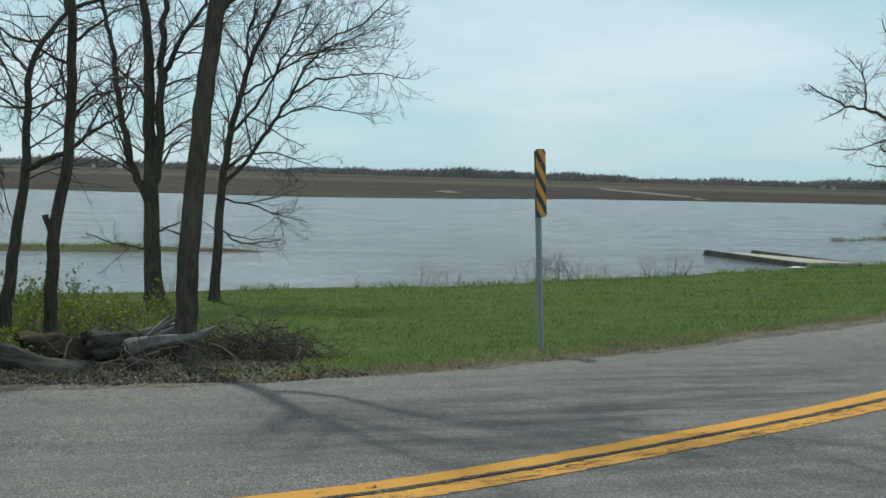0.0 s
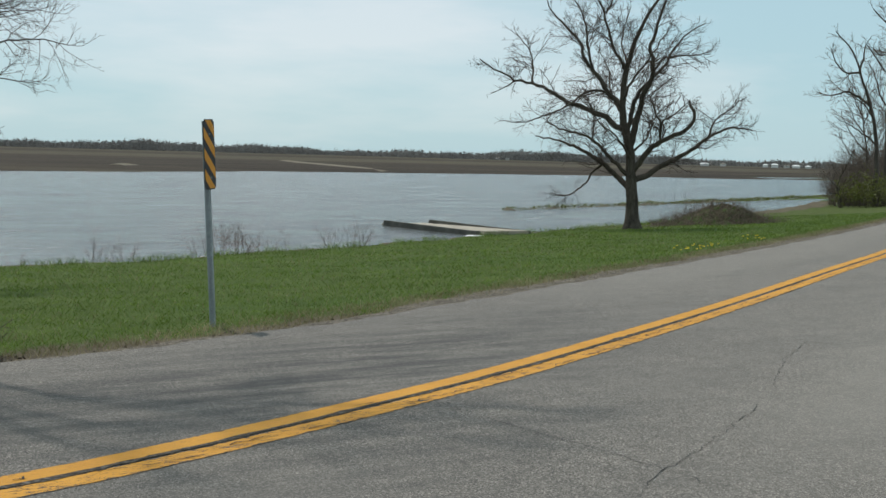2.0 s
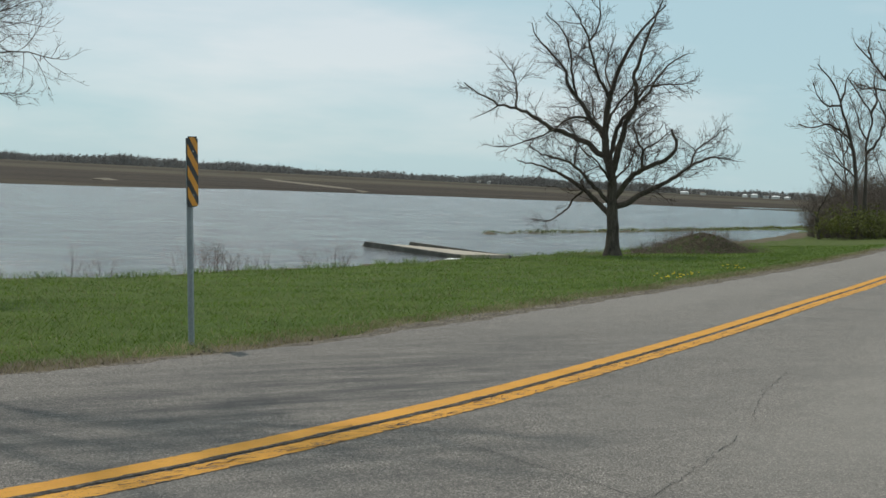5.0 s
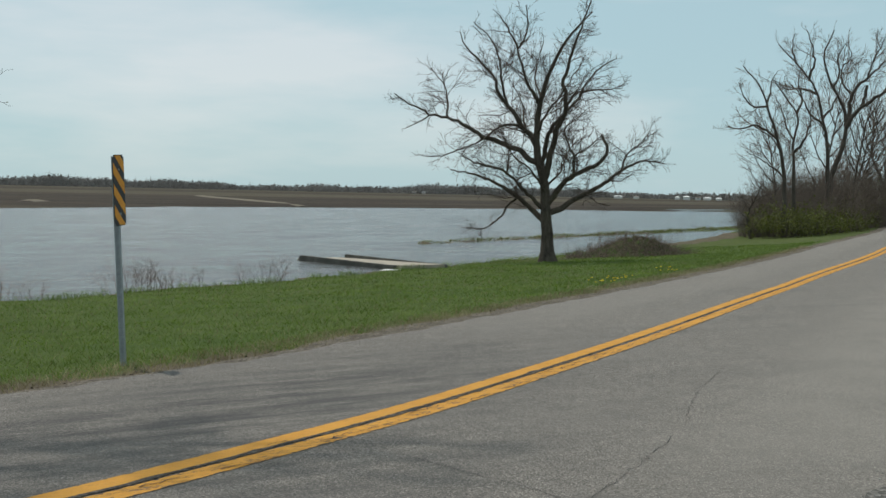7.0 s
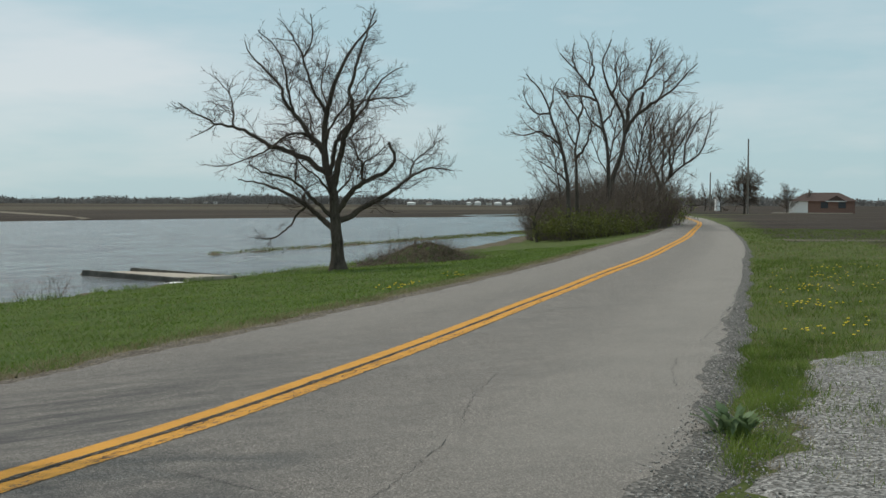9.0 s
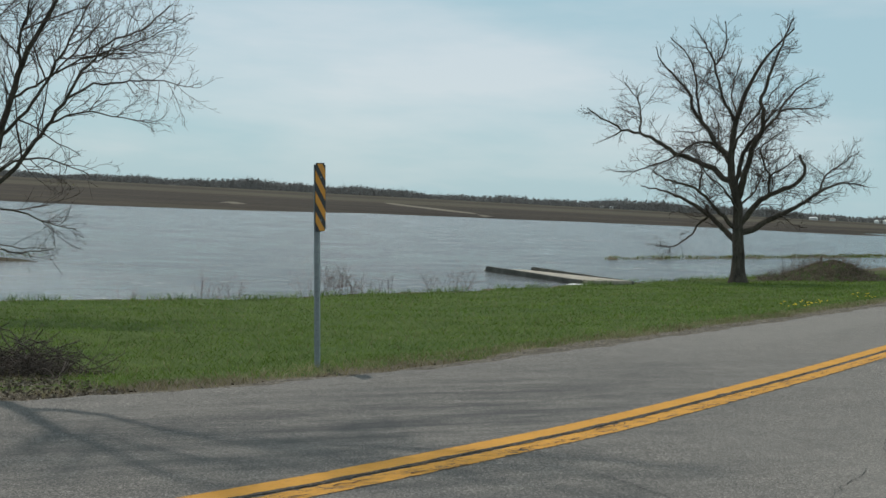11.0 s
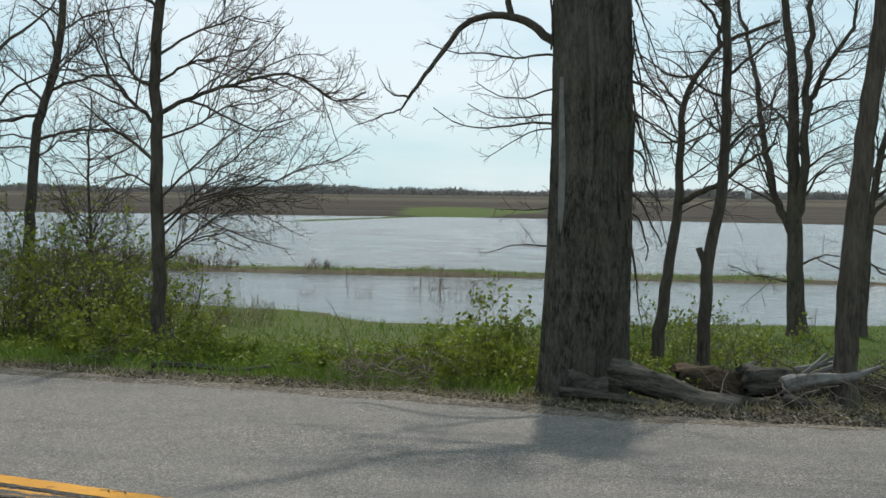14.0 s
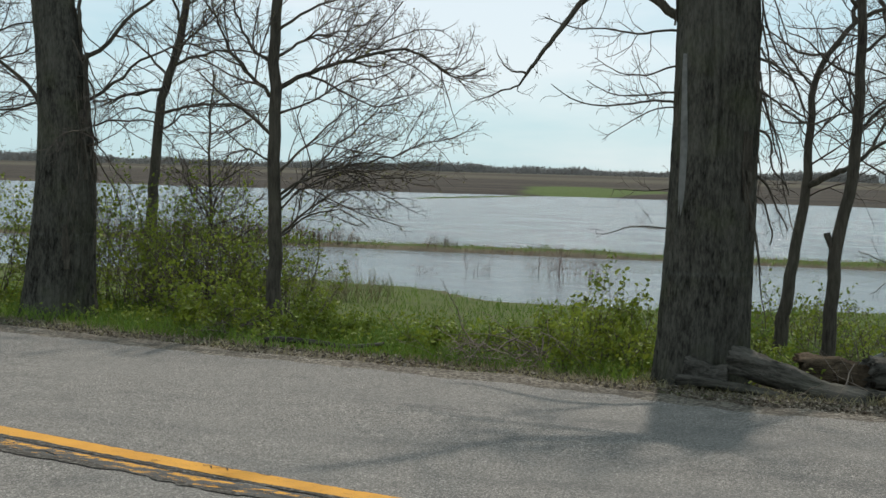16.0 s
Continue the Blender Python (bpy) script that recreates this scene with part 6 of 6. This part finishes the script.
def dock_plant(at, seed):
    r = np.random.default_rng(seed)
    top = thing("broad_leaved_weed", at, "clump of broad-leaved green weed on the gravel", "weed")
    n = 9
    for i in range(40):
        az, l, w = r.uniform(0, 360), r.uniform(0.2, 0.40), r.uniform(0.026, 0.046)
        rise = r.uniform(55, 89)
        v, f = [], []
        for s in range(n):
            u = s / (n - 1)
            a = radians(rise - 55 * u)
            x, z = l * u * math.cos(radians(rise) * 0.8), l * (u * math.sin(radians(rise)) - 0.35 * u * u)
            ww = w * math.sin(math.pi * (0.12 + 0.86 * u)) * (1 + 0.22 * (-1) ** s)
            v += [(x, -ww, z + 0.006), (x, 0, z), (x, ww, z + 0.006)]
        for s in range(n - 1):
            f += [(3 * s, 3 * s + 1, 3 * s + 4, 3 * s + 3), (3 * s + 1, 3 * s + 2, 3 * s + 5, 3 * s + 4)]
        ob = part("leaf", mesh_of("leaf", v, f, M_DOCK, True), top)
        ob.matrix_basis = pose(r.normal(0, 0.05), r.normal(0, 0.05), 0.0, 0, 0, az)


dock_plant((8.56, 5.05, -0.05), 520)

# ---- poles, house and farm buildings far off
def utility_pole(at, h):
    top = thing("utility_pole", at, "tall weathered wooden utility pole", "pole", "utility poles")
    v, f = tubes([(np.array([[0, 0, -0.3], [0.02, 0, h * 0.5], [0.05, 0, h]]), np.array([0.19, 0.16, 0.12]), 10)])
    part("shaft", mesh_of("shaft", v, f, M_POLE, True), top)
    part("pole_cap", box_mesh("pole_cap", 0.26, 0.26, 0.08, M_POLE, (0.05, 0, h), 0.02), top)


utility_pole(on_land(197.4, 121.7), 13.2)
utility_pole(on_land(262, 172), 9.2)
utility_pole(on_land(330, 224), 7.8)


def gable_house(name, at, turn, w, d, h, rise, wall, roof, label, doors=()):
    top = thing(name, at, label, "building", turn=turn)
    part("wall", box_mesh("wall", w, d, h + 0.6, wall, (0, 0, -0.6)), top)
    e = 0.5
    v = [(-w / 2 - e, -d / 2 - e, h), (w / 2 + e, -d / 2 - e, h), (w / 2 + e, d / 2 + e, h), (-w / 2 - e, d / 2 + e, h), (-w / 2 + d * 0.33, 0, h + rise), (w / 2 - d * 0.33, 0, h + rise)]
    f = [(0, 1, 5, 4), (1, 2, 5), (2, 3, 4, 5), (3, 0, 4), (3, 2, 1, 0)]
    part("roof", mesh_of("roof", v, f, roof), top)
    for x, dw, dh, m, nm in doors:
        part(nm, box_mesh(nm, dw, 0.12, dh, m, (x, -d / 2 - 0.05, 0.1 if nm != "window" else 1.0), 0.01), top)
    return top


HX, HY = 232.0, 126.0
turn_h = -math.degrees(math.atan2(HX, HY))
gable_house("house", on_land(HX, HY), turn_h, 12.0, 9.0, 2.4, 1.7, M_BRICK, M_ROOF, "brick ranch house with a brown hipped roof and white garage door",
            [(-4.6, 3.6, 2.3, M_WHITE, "garage_door"), (0.3, 1.4, 1.2, M_DARK, "window"), (3.6, 1.4, 1.2, M_DARK, "window")])
gable = mesh_of("gable", [(0.6, -5.05, 2.38), (4.4, -5.05, 2.38), (2.5, -5.05, 3.5), (0.6, -3.0, 2.38), (4.4, -3.0, 2.38), (2.5, -2.2, 3.5)], [(0, 1, 2), (0, 2, 5, 3), (1, 4, 5, 2), (3, 5, 4), (0, 3, 4, 1)], M_ROOF)
part("gable", gable, bpy.data.objects["house"])
part("gable_trim", box_mesh("gable_trim", 3.9, 0.08, 0.14, M_WHITE, (2.5, -5.1, 2.3)), bpy.data.objects["house"], "white eaves board")
part("apron", box_mesh("apron", 15.0, 5.0, 0.12, M_CONCRETE, (-2.0, -7.2, 0.0)), bpy.data.objects["house"], "pale concrete apron before the garage")
rngf = np.random.default_rng(9)
for k, (yaw, dist, w, h, m) in enumerate(((34.3, 950, 12, 3.4, M_WHITE), (34.7, 950, 8, 3.0, M_WHITE), (43.4, 900, 18, 3.0, M_WHITE), (44.2, 920, 12, 3.2, M_WHITE), (46.0, 900, 10, 3.4, M_WHITE), (46.4, 900, 14, 4.4, M_WHITE), (46.9, 910, 12, 3.6, M_WHITE), (47.3, 905, 16, 3.2, M_WHITE), (47.8, 905, 12, 2.8, M_WHITE),
                                          (-20.0, 900, 16, 4.5, M_WHITE), (-20.7, 900, 9, 3.5, M_WHITE), (4.6, 900, 14, 3.5, M_WHITE), (2.3, 920, 8, 4.0, M_WHITE))):
    a = radians(yaw)
    gable_house("farm_building", on_land(dist * math.sin(a), dist * math.cos(a)), -yaw, w * 0.33, 4, h * 0.45, 0.8, m, M_WHITE if k % 3 else M_POLE, "distant white farm building on the plain")
# white tank near the road
v, f = tubes([(np.array([[0, 0, -1], [0, 0, 3.0], [0, 0, 3.4]]), np.array([0.8, 0.8, 0.1]), 16)])
tank = thing("storage_tank", on_land(330 * math.sin(radians(57.05)), 330 * math.cos(radians(57.05))), "white upright storage tank by a far pole", "tank")
part("drum", mesh_of("drum", v, f, M_WHITE, True), tank)
# silo
v, f = tubes([(np.array([[0, 0, -1], [0, 0, 7], [0, 0, 8.2], [0, 0, 8.8]]), np.array([2.0, 2.0, 1.5, 0.1]), 16)])
silo = thing("silo", on_land(920 * math.sin(radians(3.4)), 920 * math.cos(radians(3.4))), "distant pale round silo on the plain", "silo")
part("drum", mesh_of("drum", v, f, M_WHITE, True), silo)

# trees by the house
for k, (yaw, d, h, n) in enumerate(((58.2, 235, 9.4, 19), (60.0, 255, 6.4, 13), (60.9, 262, 5.2, 9), (57.2, 270, 7.0, 8), (55.9, 300, 6.0, 8), (56.5, 320, 7.0, 8))):
    a = radians(yaw)
    st = [(0, 0, 2, 50 * k, h * 0.5, h * 0.024, 0.08, 0.0, 0.02)]
    lm = [(0, 0.35 + 0.62 * i / n, 78 - 66 * i / n, 137 * i, h * (0.45 + 0.08 * i / n), 0.10, 0.03) for i in range(n)]
    tree("yard_tree", on_land(d * math.sin(a), d * math.cos(a)), 600 + k, st, lm, [(13, 50, 0.46, 0.2, 0.04, 4, 3, 0.12, 0.3), (10, 46, 0.5, 0.2, 0.04, 3, 3, 0.1, 0.2)], M_BARK_FAR, M_THICKET, "bare round-crowned tree near a far house", group="yard trees", sides=6, twig_scale=4.4 if k == 0 else 3.6)

# far woods along the horizon: many small bare crowns in one mesh
def woods_height(yaw):
    return 6.6 + 1.8 * math.sin(yaw * 0.35 + 1) + 1.2 * math.sin(yaw * 1.1) + 0.8 * math.sin(yaw * 2.7 + 2)


paths, low = [], []
for k in range(5200):
    yaw = rngf.uniform(-62, 70)
    a = radians(yaw)
    d = rngf.uniform(900, 1100)
    tall = woods_height(yaw) + rngf.normal(0, 0.8)
    if rngf.uniform() < 0.012:
        tall += rngf.uniform(1.5, 3)
    x, y = d * math.sin(a), d * math.cos(a)
    z0 = ground_at(x, y)
    for j in range(7):
        paths.append((*shoot(rngf, (x, y, z0 + tall * rngf.uniform(0.1, 0.55)), limb_way(rngf.uniform(8, 80), rngf.uniform(0, 360)), tall * rngf.uniform(0.28, 0.5), 2, 0.16, 0.04, 0.13, 0.05), 3))
n = 70000
yaw = rngf.uniform(-62, 70, n)
d = rngf.uniform(925, 1075, n)
top_of = np.array([woods_height(q) for q in yaw]) + 0.5 * np.sin(yaw * 23) + 0.4 * np.sin(yaw * 57 + 1) + 0.3 * np.sin(yaw * 131)
x, y = d * np.sin(np.radians(yaw)), d * np.cos(np.radians(yaw))
low = np.stack([x, y, land_z(x, y) + top_of * 0.74 * rngf.uniform(0, 1, n) ** 1.2], 1)
v, f = tubes(paths)
tagged(new("far_woods", mesh_of("far_woods", v, f, M_FARWOOD)), "grey line of distant bare woods on the horizon", "woods", kind="stuff")
v, f = cards(rngf, low, 1.7, 0.5)
# the thick of the scrub: a low ragged ridge under the twigs
step = np.radians(np.arange(-64, 72, 0.12))
tall = np.array([woods_height(math.degrees(q)) for q in step]) * rngf.uniform(0.5, 0.66, len(step))
rows = []
for reach, lift in ((984, -0.04), (986, 0.9), (992, 1.12), (1004, 1.0), (1012, -0.04)):
    rows.append(np.stack([reach * np.sin(step), reach * np.cos(step), land_z(reach * np.sin(step), reach * np.cos(step)) + lift * tall], 1))
ridge = np.stack(rows, 1)
at = np.arange(len(step) * 5).reshape(-1, 5)
quads = np.stack([at[:-1, :-1], at[1:, :-1], at[1:, 1:], at[:-1, 1:]], -1).reshape(-1, 4)
f = np.concatenate([f, quads + len(v)])
v = np.concatenate([v, ridge.reshape(-1, 3)])
tagged(new("far_scrub", mesh_of("far_scrub", v, f, M_FARWOOD)), "grey-brown scrub below the distant woods", "scrub", kind="stuff")

# pale strips of stubble across the far field
for line in (((84, 149, 1.6), (90, 168, 2.6), (100, 198, 3.4), (110, 230, 3.6), (123, 266, 3.0)), ((46, 146, 1.5), (49, 152, 3.0), (51, 159, 2.0))):
    v, f = [], []
    for x, y, w in line:
        for s in (-0.6, -0.25, 0.25, 0.6):
            v.append((x + s * w, y, ground_at(x + s * w, y) + 0.10 - 0.10 * (abs(s) > 0.5)))
    for i in range(len(line) - 1):
        f += [(4 * i + j, 4 * i + j + 1, 4 * i + j + 5, 4 * i + j + 4) for j in range(3)]
    tagged(new("field_strip", mesh_of("field_strip", v, f, M_STRAW, True)), "pale strip of dry stubble across the field", "field", kind="structure")

# ------------------------------------------------------------------ ground cover
rngg = np.random.default_rng(2024)


def scatter(n, x0, x1, lo, hi, power=1.0):
    """Places beside the road, between two distances from its middle."""
    x = rngg.uniform(x0, x1, n)
    d = lo + (hi - lo) * rngg.uniform(0, 1, n) ** power
    s = road_slope(x)
    k = np.sqrt(1 + s * s)
    px, py = x - d * s / k, road_y(x) + d / k
    z = land_z(px, py)
    off = beside(px, py)
    keep = (z > WATER_Z + 0.02) & ((off < 0) | (off > along(FAR_EDGE, px) + 0.12))
    return np.stack([px, py, z], 1)[keep]


def clear_of(p):
    """False on the littered ground round the old tree and the logs."""
    return ~((np.abs(p[:, 0] - 0.3) < 1.9) & (p[:, 1] < 12.7 + 0.3 * np.sin(5 * p[:, 0])))


def off_edge(p, least, wander):
    """True past a wandering border beside the asphalt."""
    gap = np.abs(beside(p[:, 0], p[:, 1])) - np.where(beside(p[:, 0], p[:, 1]) > 0, along(FAR_EDGE, p[:, 0]), along(NEAR_EDGE, p[:, 0]))
    return gap > least + wander * ripple_noise(p[:, 0], p[:, 1], 2.1) + rngg.normal(0, 0.07, len(p))


def size_by_reach(p, a, b):
    return a + b * np.hypot(p[:, 0], p[:, 1])


n = 170000
u = rngg.uniform(0, 1, n)
x = 0.4 + 46 * u ** 1.35
d = 2.9 + 19 * rngg.uniform(0, 1, n) ** 1.25
k = np.sqrt(1 + road_slope(x) ** 2)
px, py = x - d * road_slope(x) / k, road_y(x) + d / k
p = np.stack([px, py, land_z(px, py)], 1)
p = p[(p[:, 2] > WATER_Z + 0.02)]
p = p[clear_of(p) & (off_edge(p, 0.50, 0.16) & (p[:, 0] < 9) | off_edge(p, 0.78, 0.22))]
tuft = 1 + 0.45 * ripple_noise(p[:, 0], p[:, 1], 1.1) + 0.3 * ripple_noise(p[:, 0], p[:, 1], 3.7)
v, f = blades(rngg, p, 0.045 * tuft, 1.7, size_by_reach(p, 0.0024, 0.00013), True)
tagged(new("verge_grass", mesh_of("verge_grass", v, f, M_BLADE)), "short green mown grass on the verge", "grass", kind="stuff")
# ragged tufts where the mown grass meets the water
x = rngg.uniform(3, 40, 5000)
y = along(SHORE, x) - np.abs(rngg.normal(0, 0.5, 5000)) - 0.1
p = np.stack([x, y, land_z(x, y)], 1)
p = p[(p[:, 2] > WATER_Z - 0.04) & (ripple_noise(p[:, 0], p[:, 1], 2.3) + 0.5 * ripple_noise(p[:, 0], 3 * p[:, 0], 5.0) > 0.0)]
v, f = blades(rngg, p, 0.15, 1.2, 0.007, True)
tagged(new("shore_grass", mesh_of("shore_grass", v, f, M_BLADE)), "ragged taller grass along the water's edge", "grass", kind="stuff")
p = np.concatenate([scatter(20000, -14, 2, 4.5, 8.5, 1.2), scatter(14000, -16, 4, 6, 20, 1.0)])
p = p[clear_of(p) & off_edge(p, 1.15, 0.2)]
v, f = blades(rngg, p, 0.15, 1.0, 0.005)
tagged(new("bank_grass", mesh_of("bank_grass", v, f, M_BLADE)), "tall uneven green grass on the bank", "grass", kind="stuff")
p = np.concatenate([scatter(2600, -16, 3, 4.2, 5.2, 1.0), scatter(15000, 3, 40, 2.85, 3.7, 1.0), scatter(3500, -4, 5, 4.3, 9, 1.0), scatter(3500, 4, 30, 4, 16)])
p = p[off_edge(p, 0.25, 0.14)]
v, f = blades(rngg, p, 0.075, 1.4, 0.0035)
tagged(new("dry_grass", mesh_of("dry_grass", v, f, M_BLADE_DRY)), "dry straw-coloured grass along the road edge", "grass", kind="stuff")
# the near verge: a tufted strip by the crumbled edge, wider past the gravel
p = np.concatenate([scatter(13000, 5.5, 13, -4.3, -3.5, 1.0), scatter(42000, 11.5, 34, -9.5, -2.6, 1.0), scatter(30000, 28, 75, -13.0, -2.2, 1.0), scatter(5000, 5.5, 13.5, -5.4, -4.0, 1.6), scatter(2500, 5.5, 13, -7, -4.2, 1.0)])
patchy = ripple_noise(p[:, 0], p[:, 1], 1.9) + 0.6 * ripple_noise(p[:, 0], p[:, 1], 5.3)
p = p[off_edge(p, 0.32, 0.12) & (patchy > -0.12 + rngg.normal(0, 0.25, len(p)) + 0.25 * (p[:, 0] < 9.5))]
high = 1 + 0.5 * ripple_noise(p[:, 0], p[:, 1], 2.6)
v, f = blades(rngg, p, 0.085 * high, 0.9, size_by_reach(p, 0.0028, 0.00012), True)
tagged(new("roadside_grass", mesh_of("roadside_grass", v, f, M_BLADE_DULL)), "uneven green grass beside the gravel edge", "grass", kind="stuff")
p = np.concatenate([scatter(1500, 5.5, 13, -5, -3.6, 1.0), scatter(11000, 11.5, 50, -10, -2.5, 1.0)])
p = p[off_edge(p, 0.3, 0.12)]
v, f = blades(rngg, p, 0.07, 1.4, 0.004, True)
tagged(new("roadside_straw", mesh_of("roadside_straw", v, f, M_BLADE_DRY)), "dry stalks mixed into the roadside grass", "grass", kind="stuff")
# levee grass
lx = rngg.uniform(-40, 8, 9000)
ly = 37.9 + 0.02 * lx + rngg.normal(0, 0.8, 9000)
lz = land_z(lx, ly)
p = np.stack([lx, ly, lz], 1)[lz > WATER_Z + 0.03]
v, f = blades(rngg, p, 0.085 * (1 + 0.9 * ripple_noise(p[:, 0], p[:, 1], 1.9)), 1.6, 0.008)
tagged(new("levee_grass", mesh_of("levee_grass", v, f, M_BLADE_DULL)), "grass on the narrow levee in the flood", "grass", kind="stuff")
lx = rngg.uniform(-40, 8, 7000)
ly = 36.9 + 0.02 * lx + rngg.normal(0, 0.6, 7000)
lz = land_z(lx, ly)
p = np.stack([lx, ly, lz], 1)[lz > WATER_Z + 0.01]
v, f = blades(rngg, p, 0.08, 1.6, 0.008, True)
tagged(new("levee_straw", mesh_of("levee_straw", v, f, M_REED)), "brown dead stalks along the levee", "grass", kind="stuff")
lx = rngg.uniform(32, 100, 9000)
ly = 48.3 + 0.45 * (lx - 33) + rngg.normal(0, 0.9, 9000)
lz = land_z(lx, ly)
p = np.stack([lx, ly, lz], 1)[lz > WATER_Z - 0.05]
v, f = blades(rngg, p, 0.13 * (1 + 0.6 * ripple_noise(p[:, 0], p[:, 1], 0.9)), 1.5, 0.016)
tagged(new("levee_weeds", mesh_of("levee_weeds", v, f, M_LEAF_DULL)), "dull weeds on a low strip in the flood", "weeds", kind="stuff")
# dead leaves on the shoulder
p = np.concatenate([scatter(32000, -14, 4, 3.4, 5.3, 1.2), scatter(6000, -1.8, 2.6, 3.4, 6.2, 1.0), scatter(1500, 4, 24, 2.8, 3.3, 1.2), scatter(2000, -10, 4, 5, 9)])
p = p[off_edge(p, 0.03, 0.05)]
v, f = cards(rngg, p + [0, 0, 0.008], 0.033, 0.5, 0.13, 0.4)
tagged(new("dead_leaves", mesh_of("dead_leaves", v, f, M_LITTER)), "brown dead leaves strewn along the road edge", "leaves", kind="stuff")
# low leafy weeds on the bank
p = scatter(9000, -14, 0.5, 5.2, 9.5, 1.0)
v, f = cards(rngg, p + np.stack([0 * p[:, 0], 0 * p[:, 0], rngg.uniform(0.02, 0.22, len(p))], 1), 0.05, 0.4, 0.6)
tagged(new("bank_weeds", mesh_of("bank_weeds", v, f, M_LEAF)), "low fresh green weeds on the bank", "weeds", kind="stuff")
# loose stones on the near gravel
p = np.concatenate([scatter(14000, 2, 13, -7.0, -3.5, 1.0), scatter(7000, 5, 17, -4.3, -2.5, 1.0)])
d_of = beside(p[:, 0], p[:, 1])
p = p[(p[:, 0] > 4.5) & ((d_of < -4.0) & (p[:, 0] < 12.3) | (d_of > -along(NEAR_EDGE, p[:, 0]) - 0.35) & (d_of < -along(NEAR_EDGE, p[:, 0]) + 0.22 * rngg.uniform(0, 1, len(p)) ** 2.5))]
p[:, 2] = np.where(beside(p[:, 0], p[:, 1]) < -3.98, -0.035, 0.001)
m = len(p)
shape = np.array([[1, 0, 0], [0, 1, 0], [-1, 0, 0], [0, -1, 0], [0, 0, 0.8], [0, 0, -0.5]])
s = rngg.uniform(0.004, 0.013, (m, 1, 1))
v = p[:, None] + shape[None] * s * rngg.uniform(0.6, 1.4, (m, 6, 3))
tri = np.array([[0, 1, 4], [1, 2, 4], [2, 3, 4], [3, 0, 4], [1, 0, 5], [2, 1, 5], [3, 2, 5], [0, 3, 5]])
f = (tri[None] + (np.arange(m) * 6)[:, None, None]).reshape(-1, 3)
tagged(new("loose_gravel", mesh_of("loose_gravel", v.reshape(-1, 3), f, M_STONE)), "loose grey gravel beside the road", "gravel", kind="stuff")


# ---- cracks in the asphalt
def crack(points, width, seed, lift=0.004):
    r = np.random.default_rng(seed)
    pts = []
    for (x0, y0), (x1, y1) in zip(points, points[1:]):
        n = max(3, int(math.hypot(x1 - x0, y1 - y0) / 0.07))
        for i in range(n):
            u = i / n
            pts.append((x0 + (x1 - x0) * u + r.normal(0, 0.013), y0 + (y1 - y0) * u + r.normal(0, 0.013)))
    v, f = [], []
    pts = np.array(pts)
    way = np.gradient(pts, axis=0)
    way /= np.linalg.norm(way, axis=1, keepdims=True) + 1e-9
    for i, (x, y) in enumerate(pts):
        w = width * r.uniform(0.3, 1.3) * 0.5
        ox, oy = -way[i][1] * w, way[i][0] * w
        z = lift + 0.03 * (1 - abs(float(beside(x, y))) / 3.5)
        v += [(x - ox, y - oy, z), (x + ox, y + oy, z)]
    f = [(2 * i, 2 * i + 1, 2 * i + 3, 2 * i + 2) for i in range(len(pts) - 1)]
    part("crack", mesh_of("crack", v, f, M_CRACK), road)


CRACKS = (
    ((4.61, 7.2), (4.68, 6.23), (4.77, 5.47), (4.82, 5.09), (4.84, 4.6)),
    ((4.3, 4.75), (4.84, 5.12), (5.72, 5.6), (6.72, 6.25)),
    ((7.2, 6.6), (8.4, 7.6), (9.6, 8.4)),
    ((3.0, 9.9), (4.4, 10.2), (6.0, 10.7), (7.5, 11.3)),
    ((-0.5, 9.2), (0.6, 9.25), (1.7, 9.2)),
    ((21.26, 12.89), (17.22, 10.72), (15.6, 9.73), (13.51, 8.66)),
    ((11.86, 7.85), (11.04, 7.34), (10.07, 6.62)),
    ((-3.57, 9.11), (-2.82, 8.93), (-2.19, 8.94)),
    ((5.54, 10.34), (4.7, 10.24)),
)
for k, line in enumerate(CRACKS):
    crack(line, 0.0055, 700 + k)

# the worn lower line is split by short cracks
rngc = np.random.default_rng(88)
x = -7.0
while x < 26:
    l = rngc.uniform(0.12, 0.7)
    upper = rngc.uniform() < 0.22
    l = l * 0.35 if upper else l
    d0 = (rngc.uniform(0.02, 0.15) if upper else rngc.uniform(-0.21, -0.09)) + float(slip(np.array([x]))[0])
    pts = []
    for u in (0.0, 0.5, 1.0):
        xx = x + l * u
        sl = float(road_slope(xx))
        dd = d0 + rngc.normal(0, 0.008)
        k = math.sqrt(1 + sl * sl)
        pts.append((xx - dd * sl / k, float(road_y(xx)) + dd / k))
    crack(tuple(pts), 0.010, int(1000 + 10 * (x + 10)), 0.0085)
    x += l * 0.8 + rngc.uniform(0.0, 0.35)
